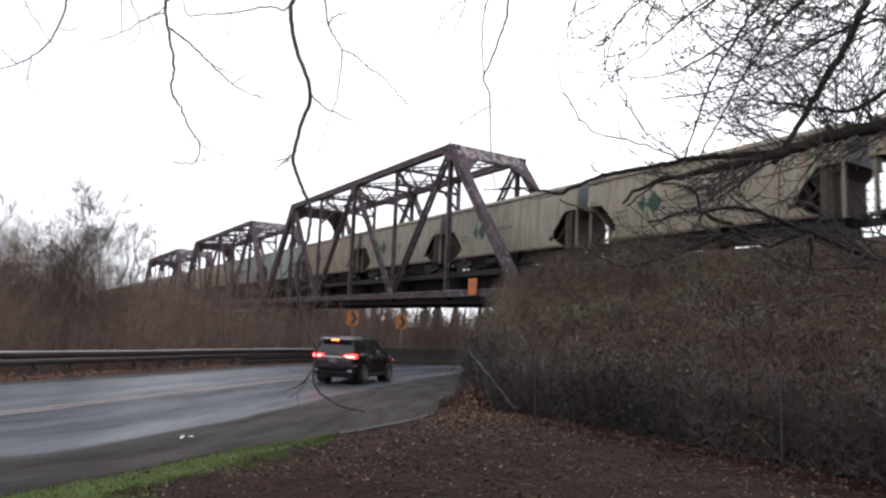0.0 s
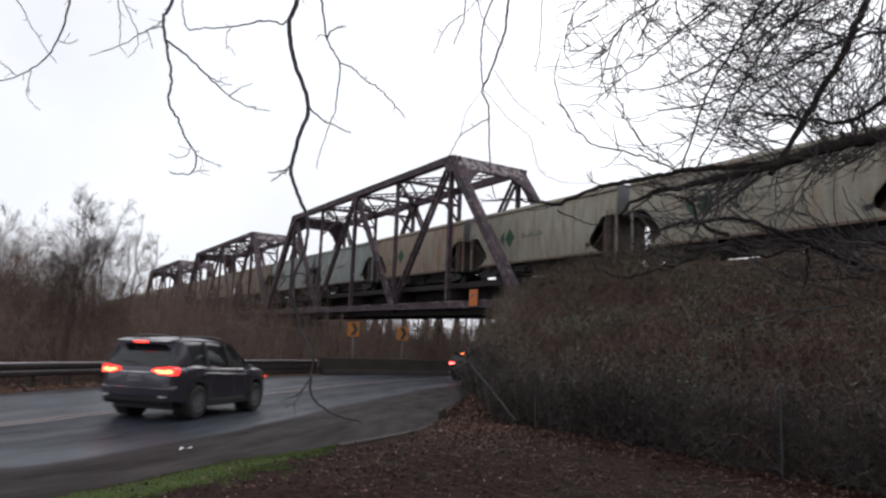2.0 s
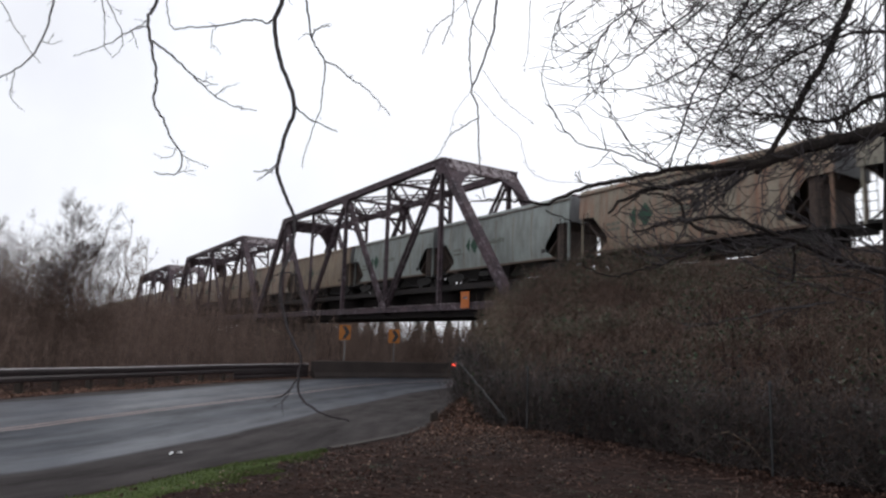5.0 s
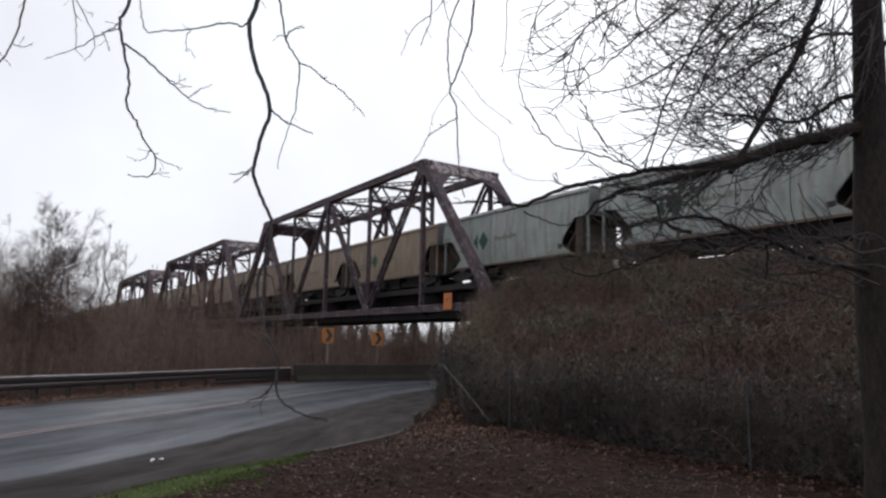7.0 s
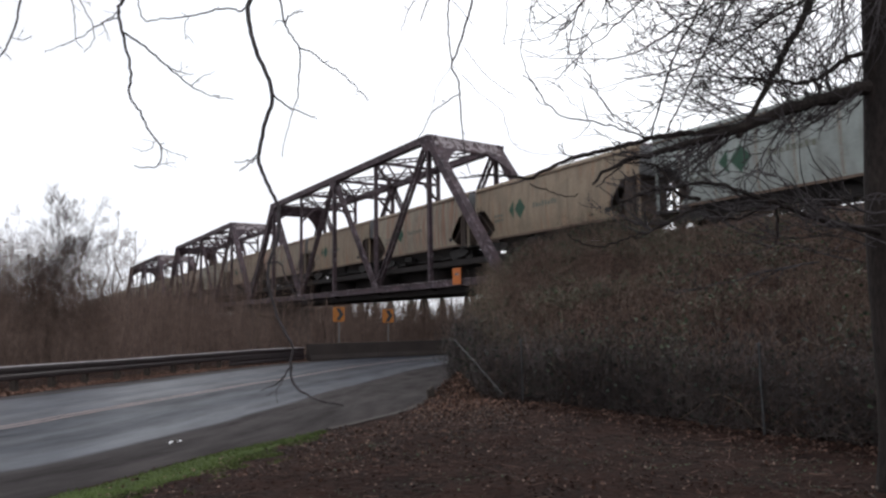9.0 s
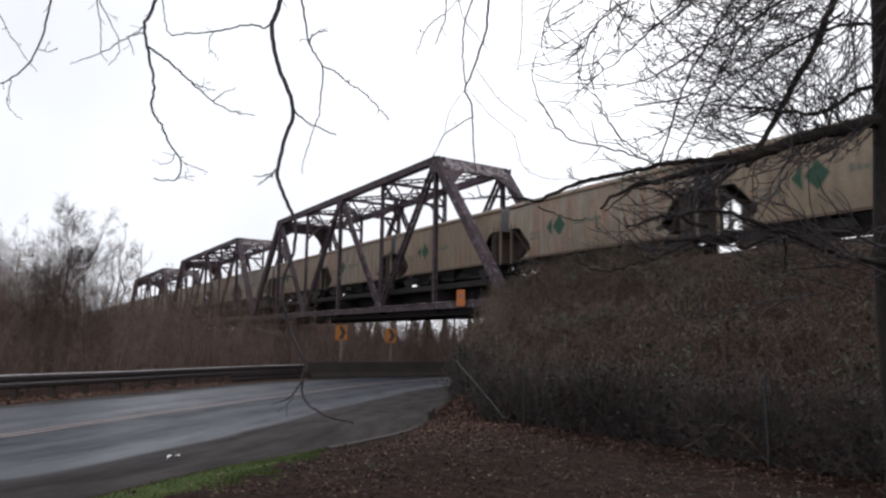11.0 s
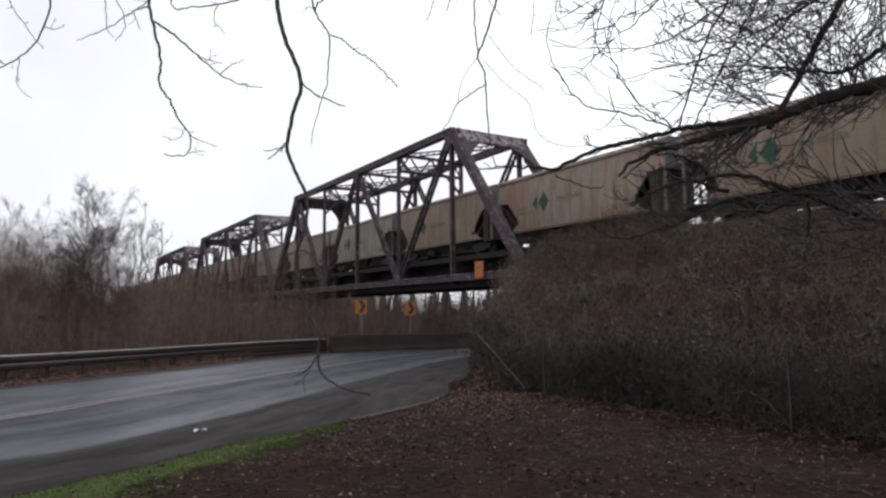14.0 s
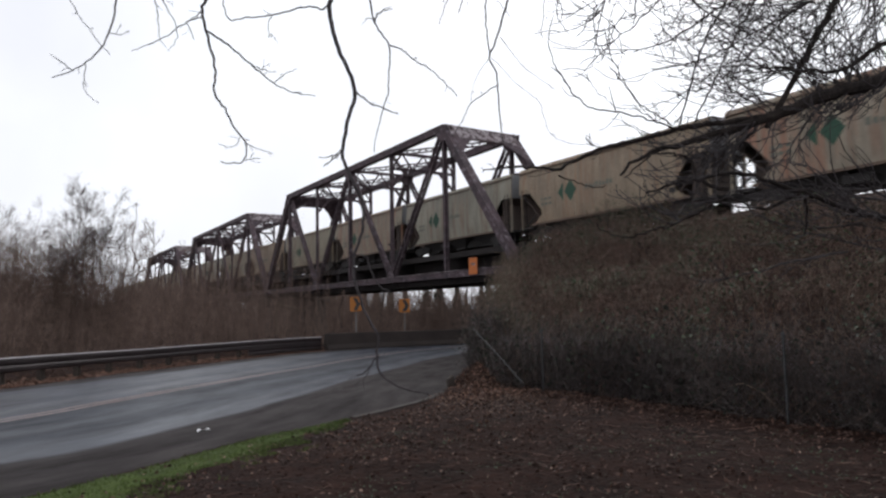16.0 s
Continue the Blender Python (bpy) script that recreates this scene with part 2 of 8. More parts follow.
M = {
    "rust_edge": mat("rusty_edge", (0.080, 0.048, 0.034), (0.15, 0.105, 0.078), scale=0.8, rough=0.8, fine=9, bump=0.1, per_object=1.0, c3=(0.20, 0.15, 0.11)),
    "vine": mat("old_vines", (0.042, 0.035, 0.034), (0.100, 0.083, 0.078), scale=0.5, rough=0.9, fine=7, bump=0, island=0.7, c3=(0.105, 0.09, 0.083), spec=0.2),
    "soil": mat("soil", (0.0105, 0.0056, 0.0046), (0.0315, 0.0162, 0.0126), scale=1.3, rough=0.95, fine=11, bump=1.0, dist=0.05, c3=(0.050, 0.031, 0.023), spec=0.06),
    "steel": flaking_steel("rusty_steel", (0.034, 0.026, 0.031), (0.105, 0.072, 0.080), (0.25, 0.215, 0.235), 0.57),
    "steel_pale": flaking_steel("pale_weathered_steel", (0.035, 0.025, 0.027), (0.115, 0.080, 0.082), (0.33, 0.29, 0.30), 0.48),
    "steel_dark": mat("dark_steel", (0.013, 0.0115, 0.0115), (0.036, 0.029, 0.028), scale=1.2, rough=0.85, fine=12, bump=0.12, per_object=1.0, spec=0.25),
    "concrete": mat("stained_concrete", (0.045, 0.036, 0.031), (0.11, 0.092, 0.080), scale=0.7, rough=0.9, fine=18, bump=0.25, c3=(0.15, 0.13, 0.115)),
    "seam": mat("rust_bled_seam", (0.14, 0.095, 0.068), (0.24, 0.195, 0.145), scale=1.6, rough=0.75, fine=9, bump=0, per_object=1.0, stretch=(1, 1, 0.35), c3=(0.13, 0.075, 0.05)),
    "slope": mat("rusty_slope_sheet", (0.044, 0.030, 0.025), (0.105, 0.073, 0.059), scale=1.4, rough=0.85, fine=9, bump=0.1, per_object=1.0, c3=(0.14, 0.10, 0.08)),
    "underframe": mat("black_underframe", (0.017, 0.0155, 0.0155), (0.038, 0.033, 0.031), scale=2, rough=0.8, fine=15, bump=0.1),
    "wood": mat("weathered_timber", (0.026, 0.020, 0.017), (0.070, 0.053, 0.043), scale=4, rough=0.9, fine=30, bump=0.3, per_object=1.0, stretch=(3, 3, 0.6)),
    "guard": mat("rusty_guardrail", (0.015, 0.0105, 0.0115), (0.044, 0.031, 0.033), scale=1.2, rough=0.55, fine=16, bump=0.1, c3=(0.095, 0.075, 0.072), metal=0.3),
    "lip": mat("rail_edge_highlight", (0.30, 0.27, 0.27), (0.55, 0.52, 0.525), scale=2.0, rough=0.5, fine=14, bump=0.05, metal=0.2, c3=(0.12, 0.09, 0.08)),
    "post_steel": mat("pale_sign_post", (0.15, 0.145, 0.14), (0.24, 0.235, 0.23), scale=3, rough=0.6, fine=20, bump=0.05),
    "galv": mat("galvanised_pipe", (0.028, 0.028, 0.029), (0.062, 0.061, 0.063), scale=5, rough=0.6, fine=30, bump=0.05, metal=0.3),
    "sign": mat("chevron_yellow", (0.30, 0.095, 0.005), (0.37, 0.125, 0.008), scale=3, rough=0.5, bump=0),
    "sign_black": mat("sign_black", (0.012, 0.012, 0.012), (0.02, 0.02, 0.02), rough=0.5, bump=0),
    "orange": mat("orange_panel", (0.42, 0.105, 0.010), (0.50, 0.14, 0.02), scale=2, rough=0.6, fine=8, bump=0, c3=(0.30, 0.09, 0.03)),
    "yellow_paint": mat("worn_yellow_paint", (0.085, 0.064, 0.062), (0.30, 0.205, 0.185), scale=1.3, rough=0.5, fine=14, bump=0.1),
    "litter": mat("white_litter", (0.7, 0.7, 0.7), (0.85, 0.85, 0.85), rough=0.6, bump=0.1),
    "bark": mat("dark_bark", (0.013, 0.0100, 0.0095), (0.036, 0.028, 0.025), scale=5, rough=0.95, fine=34, bump=0.7, dist=0.02, stretch=(1, 1, 0.4), c3=(0.045, 0.05, 0.034), spec=0.2),
    "twig": mat("twig_bark", (0.034, 0.029, 0.030), (0.080, 0.069, 0.072), scale=6, rough=0.9, fine=40, bump=0.1, spec=0.3),
    "far_twig": mat("distant_twigs", (0.072, 0.056, 0.056), (0.155, 0.120, 0.115), scale=0.5, rough=0.95, fine=6, bump=0, island=0.4, spec=0.2),
    "brush": mat("winter_brush", (0.104, 0.071, 0.058), (0.232, 0.165, 0.137), scale=0.35, rough=0.95, fine=6, bump=0, island=0.45, c3=(0.25, 0.20, 0.172), spec=0.2),
    "cane_pale": mat("straw_canes", (0.085, 0.060, 0.045), (0.20, 0.150, 0.115), scale=0.5, rough=0.9, fine=7, bump=0, island=0.6, c3=(0.28, 0.23, 0.19), spec=0.2),
    "leaf_dark": mat("fence_leaves", (0.017, 0.021, 0.016), (0.044, 0.050, 0.039), scale=0.6, rough=0.7, fine=8, bump=0, island=0.5, spec=0.2),
    "end_grey": mat("grey_end_sheet", (0.13, 0.13, 0.135), (0.21, 0.21, 0.21), scale=0.8, rough=0.7, fine=8, bump=0.05, per_object=1.0, stretch=(1, 1, 0.2), c3=(0.16, 0.13, 0.11)),
    "cane": mat("bramble_canes", (0.042, 0.026, 0.021), (0.128, 0.080, 0.063), scale=0.45, rough=0.9, fine=7, bump=0, island=0.75, c3=(0.18, 0.135, 0.113), spec=0.2),
    "leaf_green": mat("bramble_leaves", (0.022, 0.036, 0.018), (0.064, 0.094, 0.050), scale=0.6, rough=0.6, fine=8, bump=0, island=0.75, c3=(0.14, 0.17, 0.115), spec=0.3),
    "leaf_dead": mat("fallen_leaves", (0.034, 0.0180, 0.0135), (0.094, 0.052, 0.038), scale=1.5, rough=0.75, fine=20, bump=0, island=0.65, c3=(0.21, 0.14, 0.105), spec=0.25),
    "leaf_verge": mat("dry_verge_leaves", (0.11, 0.055, 0.038), (0.25, 0.145, 0.105), scale=0.8, rough=0.7, fine=12, bump=0, island=0.6, c3=(0.32, 0.23, 0.18), spec=0.25),
    "leaf_pale": mat("dry_leaf_scraps", (0.075, 0.042, 0.029), (0.20, 0.135, 0.105), scale=1.5, rough=0.6, fine=20, bump=0, island=0.7, c3=(0.36, 0.31, 0.27), spec=0.3),
    "grass": mat("mossy_grass", (0.050, 0.074, 0.020), (0.095, 0.126, 0.037), scale=1.2, rough=0.85, fine=12, bump=0, island=0.35, spec=0.2),
    "conifer": mat("far_conifer", (0.020, 0.030, 0.022), (0.045, 0.058, 0.042), scale=0.4, rough=0.95, fine=4, bump=0, island=0.3),
    "ballast": mat("ballast_stone", (0.028, 0.024, 0.021), (0.075, 0.064, 0.058), scale=2, rough=0.95, fine=22, bump=0.9, dist=0.05),
    "rail": mat("rail_steel", (0.05, 0.035, 0.03), (0.12, 0.09, 0.08), rough=0.5, metal=0.6),
    "tyre": mat("tyre_rubber", (0.012, 0.012, 0.012), (0.022, 0.021, 0.02), rough=0.85, fine=60, bump=0.2),
    "alloy": mat("alloy_rim", (0.16, 0.16, 0.17), (0.26, 0.26, 0.27), rough=0.35, metal=0.35, bump=0),
    "glass": mat("tinted_car_glass", (0.014, 0.016, 0.018), (0.021, 0.023, 0.026), rough=0.06, bump=0, spec=0.5, rvar=0.02),
    "trim": mat("black_plastic", (0.012, 0.012, 0.013), (0.026, 0.025, 0.025), rough=0.6, fine=50, bump=0.1),
    "paint_black": mat("dark_maroon_paint", (0.010, 0.006, 0.009), (0.017, 0.011, 0.014), scale=0.8, rough=0.25, metal=0.1, bump=0, spec=0.5, rvar=0.06),
    "barrier": mat("grimy_concrete", (0.019, 0.013, 0.011), (0.048, 0.036, 0.032), scale=0.8, rough=0.9, fine=18, bump=0.25, c3=(0.075, 0.062, 0.056)),
    "turf": mat("moss", (0.030, 0.045, 0.010), (0.068, 0.099, 0.022), scale=2.2, rough=0.9, fine=30, bump=0.9, dist=0.02, c3=(0.05, 0.045, 0.022), spec=0.15),
    "paint_grey": mat("dark_grey_paint", (0.070, 0.064, 0.078), (0.096, 0.089, 0.106), scale=0.8, rough=0.22, metal=0.6, bump=0, spec=0.6, rvar=0.05),
    "plate": mat("plate_white", (0.13, 0.125, 0.13), (0.18, 0.17, 0.17), rough=0.5, bump=0),
    "plate_ink": mat("plate_ink", (0.05, 0.06, 0.1), (0.06, 0.07, 0.12), rough=0.5, bump=0),
    "chrome": mat("chrome", (0.6, 0.6, 0.6), (0.7, 0.7, 0.7), rough=0.15, metal=1.0, bump=0),
    "brake": glow("brake_light", (1.0, 0.045, 0.03), 3.2),
    "tail": glow("tail_light", (1.0, 0.035, 0.03), 2.2),
    "tail_hot": glow("tail_light_core", (1.0, 0.27, 0.10), 4.6),
    "tail_red": glow("tail_light_glow", (1.0, 0.22, 0.20), 5.0),
    "brake_hot": glow("brake_light_hot", (1.0, 0.17, 0.05), 6.0),
    "marker": glow("side_marker", (1.0, 0.12, 0.04), 0.8),
    "logo": mat("green_logo", (0.010, 0.045, 0.026), (0.026, 0.075, 0.045), scale=2, rough=0.7, fine=10, bump=0, c3=(0.08, 0.10, 0.07)),
    "letters": mat("faded_lettering", (0.10, 0.105, 0.085), (0.15, 0.145, 0.115), scale=3, rough=0.7, bump=0),
    "beige": hopper_paint("beige_paint", (0.232, 0.206, 0.150), (0.318, 0.287, 0.217), (0.225, 0.085, 0.038), 0.5),
    "bone": hopper_paint("bone_paint", (0.240, 0.222, 0.176), (0.325, 0.303, 0.245), (0.205, 0.09, 0.042), 0.4),
    "grey": hopper_paint("grey_green_paint", (0.23, 0.255, 0.243), (0.32, 0.348, 0.33), (0.13, 0.092, 0.070), 0.08),
    "tan": hopper_paint("tan_paint", (0.225, 0.168, 0.115), (0.30, 0.236, 0.168), (0.24, 0.085, 0.037), 0.42),
    "rust": hopper_paint("rust_streaked_paint", (0.240, 0.200, 0.150), (0.315, 0.272, 0.208), (0.27, 0.078, 0.038), 0.68),
}


def road_material():
    """Worn wet asphalt: smoother and paler wheel tracks, rough dark shoulder, cracks of coarse grain."""
    m = mat("wet_asphalt", (0.036, 0.033, 0.034), (0.062, 0.058, 0.060), scale=0.5, rough=0.4, fine=70, bump=0.35, dist=0.004)
    n, l = m.node_tree.nodes, m.node_tree.links
    p = n["Principled BSDF"]
    uv = n.new("ShaderNodeUVMap")
    sep = n.new("ShaderNodeSeparateXYZ")
    l.new(uv.outputs["UV"], sep.inputs[0])
    wob = n.new("ShaderNodeTexNoise")
    wob.inputs["Scale"].default_value, wob.inputs["Detail"].default_value = 0.35, 5
    tc = n.new("ShaderNodeTexCoord")
    mp = n.new("ShaderNodeMapping")
    mp.inputs["Scale"].default_value = (1.2, 0.5, 1)
    mp.inputs["Rotation"].default_value = (0, 0, radians(-15))
    l.new(tc.outputs["Object"], mp.inputs[0])
    l.new(mp.outputs[0], wob.inputs["Vector"])
    ma = n.new("ShaderNodeMath")
    ma.operation = "MULTIPLY_ADD"
    ma.inputs[1].default_value, ma.inputs[2].default_value = 0.05, -0.025
    l.new(wob.outputs["Fac"], ma.inputs[0])
    ad = n.new("ShaderNodeMath")
    l.new(sep.outputs["X"], ad.inputs[0])
    l.new(ma.outputs[0], ad.inputs[1])
    rough = n.new("ShaderNodeValToRGB")
    tone = n.new("ShaderNodeValToRGB")
    wet = n.new("ShaderNodeValToRGB")
    # place across the road, roughness, tone, wetness
    stops = ((0.0, 0.8, 0.6, 0.0), (0.13, 0.7, 0.6, 0.05), (0.17, 0.45, 0.9, 0.45), (0.26, 0.4, 1.0, 0.6), (0.35, 0.5, 0.85, 0.36), (0.42, 0.4, 1.0, 0.55), (0.50, 0.6, 0.7, 0.16), (0.57, 0.6, 0.65, 0.14), (0.62, 0.5, 0.78, 0.17), (0.67, 0.6, 0.66, 0.09), (0.73, 0.45, 0.86, 0.22), (0.782, 0.45, 0.9, 0.26), (0.795, 0.8, 0.44, 0.02), (1.0, 0.85, 0.42, 0.0))
    for ramp, k in ((rough, 1), (tone, 2), (wet, 3)):
        els = ramp.color_ramp.elements
        for st in stops[1:-1]:
            els.new(st[0])
        for e, st in zip(els, stops):
            v = st[k] * 0.5 if k == 2 else st[k]
            # the lanes' base colour is tinted blue to stand in for reflected sky
            tint = ((1.12, 0.96, 0.92) if st[0] > 0.79 or st[0] < 0.15 else (0.78, 1.0, 1.32)) if k == 2 else (1, 1, 1)
            e.position, e.color = st[0], (v * tint[0], v * tint[1], v * tint[2], 1)
        l.new(ad.outputs[0], ramp.inputs["Fac"])
    patchy = n.new("ShaderNodeTexNoise")
    patchy.inputs["Scale"].default_value, patchy.inputs["Detail"].default_value = 0.9, 6
    streak = n.new("ShaderNodeMapping")
    streak.inputs["Rotation"].default_value = (0, 0, radians(-16))
    streak.inputs["Scale"].default_value = (1.6, 0.22, 1)
    l.new(tc.outputs["Object"], streak.inputs[0])
    l.new(streak.outputs[0], patchy.inputs["Vector"])
    pr = n.new("ShaderNodeMapRange")
    pr.inputs["From Min"].default_value, pr.inputs["From Max"].default_value = 0.32, 0.68
    pr.inputs["To Min"].default_value, pr.inputs["To Max"].default_value = 0.6, 1.15
    l.new(patchy.outputs["Fac"], pr.inputs["Value"])
    film = n.new("ShaderNodeMath")
    film.operation = "MULTIPLY"
    l.new(wet.outputs["Color"], film.inputs[0])
    l.new(pr.outputs[0], film.inputs[1])
    l.new(film.outputs[0], p.inputs["Coat Weight"])
    p.inputs["Coat Roughness"].default_value = 0.27
    p.inputs["Coat IOR"].default_value = 1.33
    l.new(rough.outputs["Color"], p.inputs["Roughness"])
    mul = n.new("ShaderNodeMixRGB")
    mul.blend_type = "MULTIPLY"
    mul.inputs["Fac"].default_value = 1.0
    dbl = n.new("ShaderNodeMixRGB")
    dbl.blend_type = "ADD"
    dbl.inputs["Fac"].default_value = 1.0
    l.new(tone.outputs["Color"], dbl.inputs[1])
    l.new(tone.outputs["Color"], dbl.inputs[2])
    was = p.inputs["Base Color"].links[0].from_socket
    l.new(was, mul.inputs[1])
    l.new(dbl.outputs["Color"], mul.inputs[2])
    # old patches, tar and washed gravel
    blot = n.new("ShaderNodeTexNoise")
    blot.inputs["Scale"].default_value, blot.inputs["Detail"].default_value, blot.inputs["Roughness"].default_value = 1.1, 8, 0.68
    along = n.new("ShaderNodeMapping")
    along.inputs["Scale"].default_value = (20.0, 1.6, 1)
    l.new(uv.outputs["UV"], along.inputs[0])
    l.new(along.outputs[0], blot.inputs["Vector"])
    worn = n.new("ShaderNodeValToRGB")
    worn.color_ramp.elements[0].position, worn.color_ramp.elements[0].color = 0.36, (0.62, 0.58, 0.57, 1)
    worn.color_ramp.elements[1].position, worn.color_ramp.elements[1].color = 0.66, (1.36, 1.33, 1.3, 1)
    mid = worn.color_ramp.elements.new(0.5)
    mid.color = (0.92, 0.9, 0.9, 1)
    l.new(blot.outputs["Fac"], worn.inputs["Fac"])
    mottle = n.new("ShaderNodeMixRGB")
    mottle.blend_type = "MULTIPLY"
    mottle.inputs["Fac"].default_value = 1.0
    l.new(mul.outputs["Color"], mottle.inputs[1])
    l.new(worn.outputs["Color"], mottle.inputs[2])
    l.new(mottle.outputs["Color"], p.inputs["Base Color"])
    shine = n.new("ShaderNodeMapRange")
    shine.inputs["From Min"].default_value, shine.inputs["From Max"].default_value = 0.34, 0.66
    shine.inputs["To Min"].default_value, shine.inputs["To Max"].default_value = 0.05, 0.24
    l.new(blot.outputs["Fac"], shine.inputs["Value"])
    l.new(shine.outputs[0], p.inputs["Specular IOR Level"])
    return m


M["road"] = road_material()

# ---- mesh tools ----


class Mesh:
    """Gathers vertices and faces for one mesh."""

    def __init__(self):
        self.v, self.f = [], []

    def add(self, verts, faces):
        o = len(self.v)
        self.v += [tuple(p) for p in verts]
        self.f += [tuple(i + o for i in f) for f in faces]
        return self

    def box(self, c, s, m=None):
        x, y, z = s[0] / 2, s[1] / 2, s[2] / 2
        b = min(x, y, z) * 0.12
        vs = []
        for dz, k in ((-z, b), (-z + b, 0), (z - b, 0), (z, b)):
            vs += [(sx * (x - k), sy * (y - k), dz) for sx, sy in ((-1, -1), (1, -1), (1, 1), (-1, 1))]
        if m is not None:
            vs = [m @ Vector(p) for p in vs]
        vs = [(p[0] + c[0], p[1] + c[1], p[2] + c[2]) for p in vs]
        fs = [(3, 2, 1, 0), (12, 13, 14, 15)]
        for k in range(3):
            fs += [(k * 4 + i, k * 4 + (i + 1) % 4, k * 4 + 4 + (i + 1) % 4, k * 4 + 4 + i) for i in range(4)]
        return self.add(vs, fs)

    def beam(self, p, q, w, h, up=(0, 0, 1)):
        """A squared bar from p to q, w wide across and h deep along up."""
        p, q = Vector(p), Vector(q)
        d = (q - p).normalized()
        side = d.cross(Vector(up))
        side = side.normalized() if side.length > 1e-4 else Vector((1, 0, 0))
        u = side.cross(d).normalized()
        vs = []
        for e in (p, q):
            vs += [e + side * (a * w / 2) + u * (b * h / 2) for a, b in ((-1, -1), (1, -1), (1, 1), (-1, 1))]
        return self.add(vs, [(3, 2, 1, 0), (4, 5, 6, 7)] + [(i, (i + 1) % 4, 4 + (i + 1) % 4, 4 + i) for i in range(4)])

    def tube(self, pts, rad, sides=8, cap=True):
        pts = [Vector(p) for p in pts]
        rad = rad if hasattr(rad, "__len__") else [rad] * len(pts)
        vs, fs = [], []
        ref = None
        for i, p in enumerate(pts):
            d = (pts[min(i + 1, len(pts) - 1)] - pts[max(i - 1, 0)]).normalized()
            if ref is None:
                ref = d.orthogonal().normalized()
            ref = (ref - d * ref.dot(d)).normalized()
            b = d.cross(ref)
            vs += [p + (ref * math.cos(a) + b * math.sin(a)) * rad[i] for a in (2 * math.pi * k / sides for k in range(sides))]
        for i in range(len(pts) - 1):
            fs += [(i * sides + k, i * sides + (k + 1) % sides, (i + 1) * sides + (k + 1) % sides, (i + 1) * sides + k) for k in range(sides)]
        if cap:
            fs += [tuple(reversed(range(sides))), tuple(range((len(pts) - 1) * sides, len(pts) * sides))]
        return self.add(vs, fs)

    def plate(self, outline, thick, axis=(0, 1, 0)):
        """A flat plate: a 3D outline pushed out along axis."""
        a = Vector(axis) * thick / 2
        n = len(outline)
        vs = [Vector(p) - a for p in outline] + [Vector(p) + a for p in outline]
        return self.add(vs, [tuple(reversed(range(n))), tuple(range(n, 2 * n))] + [(i, (i + 1) % n, n + (i + 1) % n, n + i) for i in range(n)])

    def lathe(self, profile, axis="y", sides=20, c=(0, 0, 0)):
        """Turns (radius, along) pairs round an axis."""
        vs, fs = [], []
        for r, h in profile:
            for k in range(sides):
                a = 2 * math.pi * k / sides
                u, w = r * math.cos(a), r * math.sin(a)
                p = (u, h, w) if axis == "y" else (u, w, h) if axis == "z" else (h, u, w)
                vs.append((p[0] + c[0], p[1] + c[1], p[2] + c[2]))
        for i in range(len(profile) - 1):
            fs += [(i * sides + k, i * sides + (k + 1) % sides, (i + 1) * sides + (k + 1) % sides, (i + 1) * sides + k) for k in range(sides)]
        return self.add(vs, fs)

    def loft(self, rings, closed=True, cap=True):
        n = len(rings[0])
        vs = [p for r in rings for p in r]
        fs = []
        for i in range(len(rings) - 1):
            for k in range(n if closed else n - 1):
                fs.append((i * n + k, i * n + (k + 1) % n, (i + 1) * n + (k + 1) % n, (i + 1) * n + k))
        if cap:
            fs += [tuple(reversed(range(n))), tuple(range((len(rings) - 1) * n, len(rings) * n))]
        return self.add(vs, fs)

    def data(self, name, smooth=False):
        me = bpy.data.meshes.new(name)
        me.from_pydata(self.v, [], self.f)
        bm = bmesh.new()
        bm.from_mesh(me)
        bmesh.ops.recalc_face_normals(bm, faces=bm.faces)
        bm.to_mesh(me)
        bm.free()
        if smooth:
            me.shade_smooth()
            me.set_sharp_from_angle(angle=radians(38))
        return me


def part(name, mb, material, parent=None, label="", smooth=False, at=None):
    """One mesh object, under a thing or a part."""
    me = mb if isinstance(mb, bpy.types.Mesh) else mb.data(name, smooth)
    if not me.materials:
        me.materials.append(material)
    ob = new(name, me)
    if parent is not None:
        ob.parent = parent
    if at is not None:
        ob.matrix_basis = at
    return tagged(ob, label)


def thing(name, label, category, group="", at=None):
    ob = new(name)
    ob.empty_display_size = 0.3
    if at is not None:
        ob.matrix_basis = at
    return tagged(ob, label, category, group)


def raw_mesh(name, verts, faces, material):
    """A mesh from arrays: verts (n, 3), faces (m, 3 or 4)."""
    me = bpy.data.meshes.new(name)
    verts, faces = np.ascontiguousarray(verts, np.float32).reshape(-1, 3), np.ascontiguousarray(faces, np.int32)
    k = faces.shape[1]
    me.vertices.add(len(verts))
    me.vertices.foreach_set("co", verts.ravel())
    me.loops.add(faces.size)
    me.loops.foreach_set("vertex_index", faces.ravel())
    me.polygons.add(len(faces))
    me.polygons.foreach_set("loop_start", np.arange(0, faces.size, k, dtype=np.int32))
    me.update(calc_edges=True)
    me.materials.append(material)
    return me


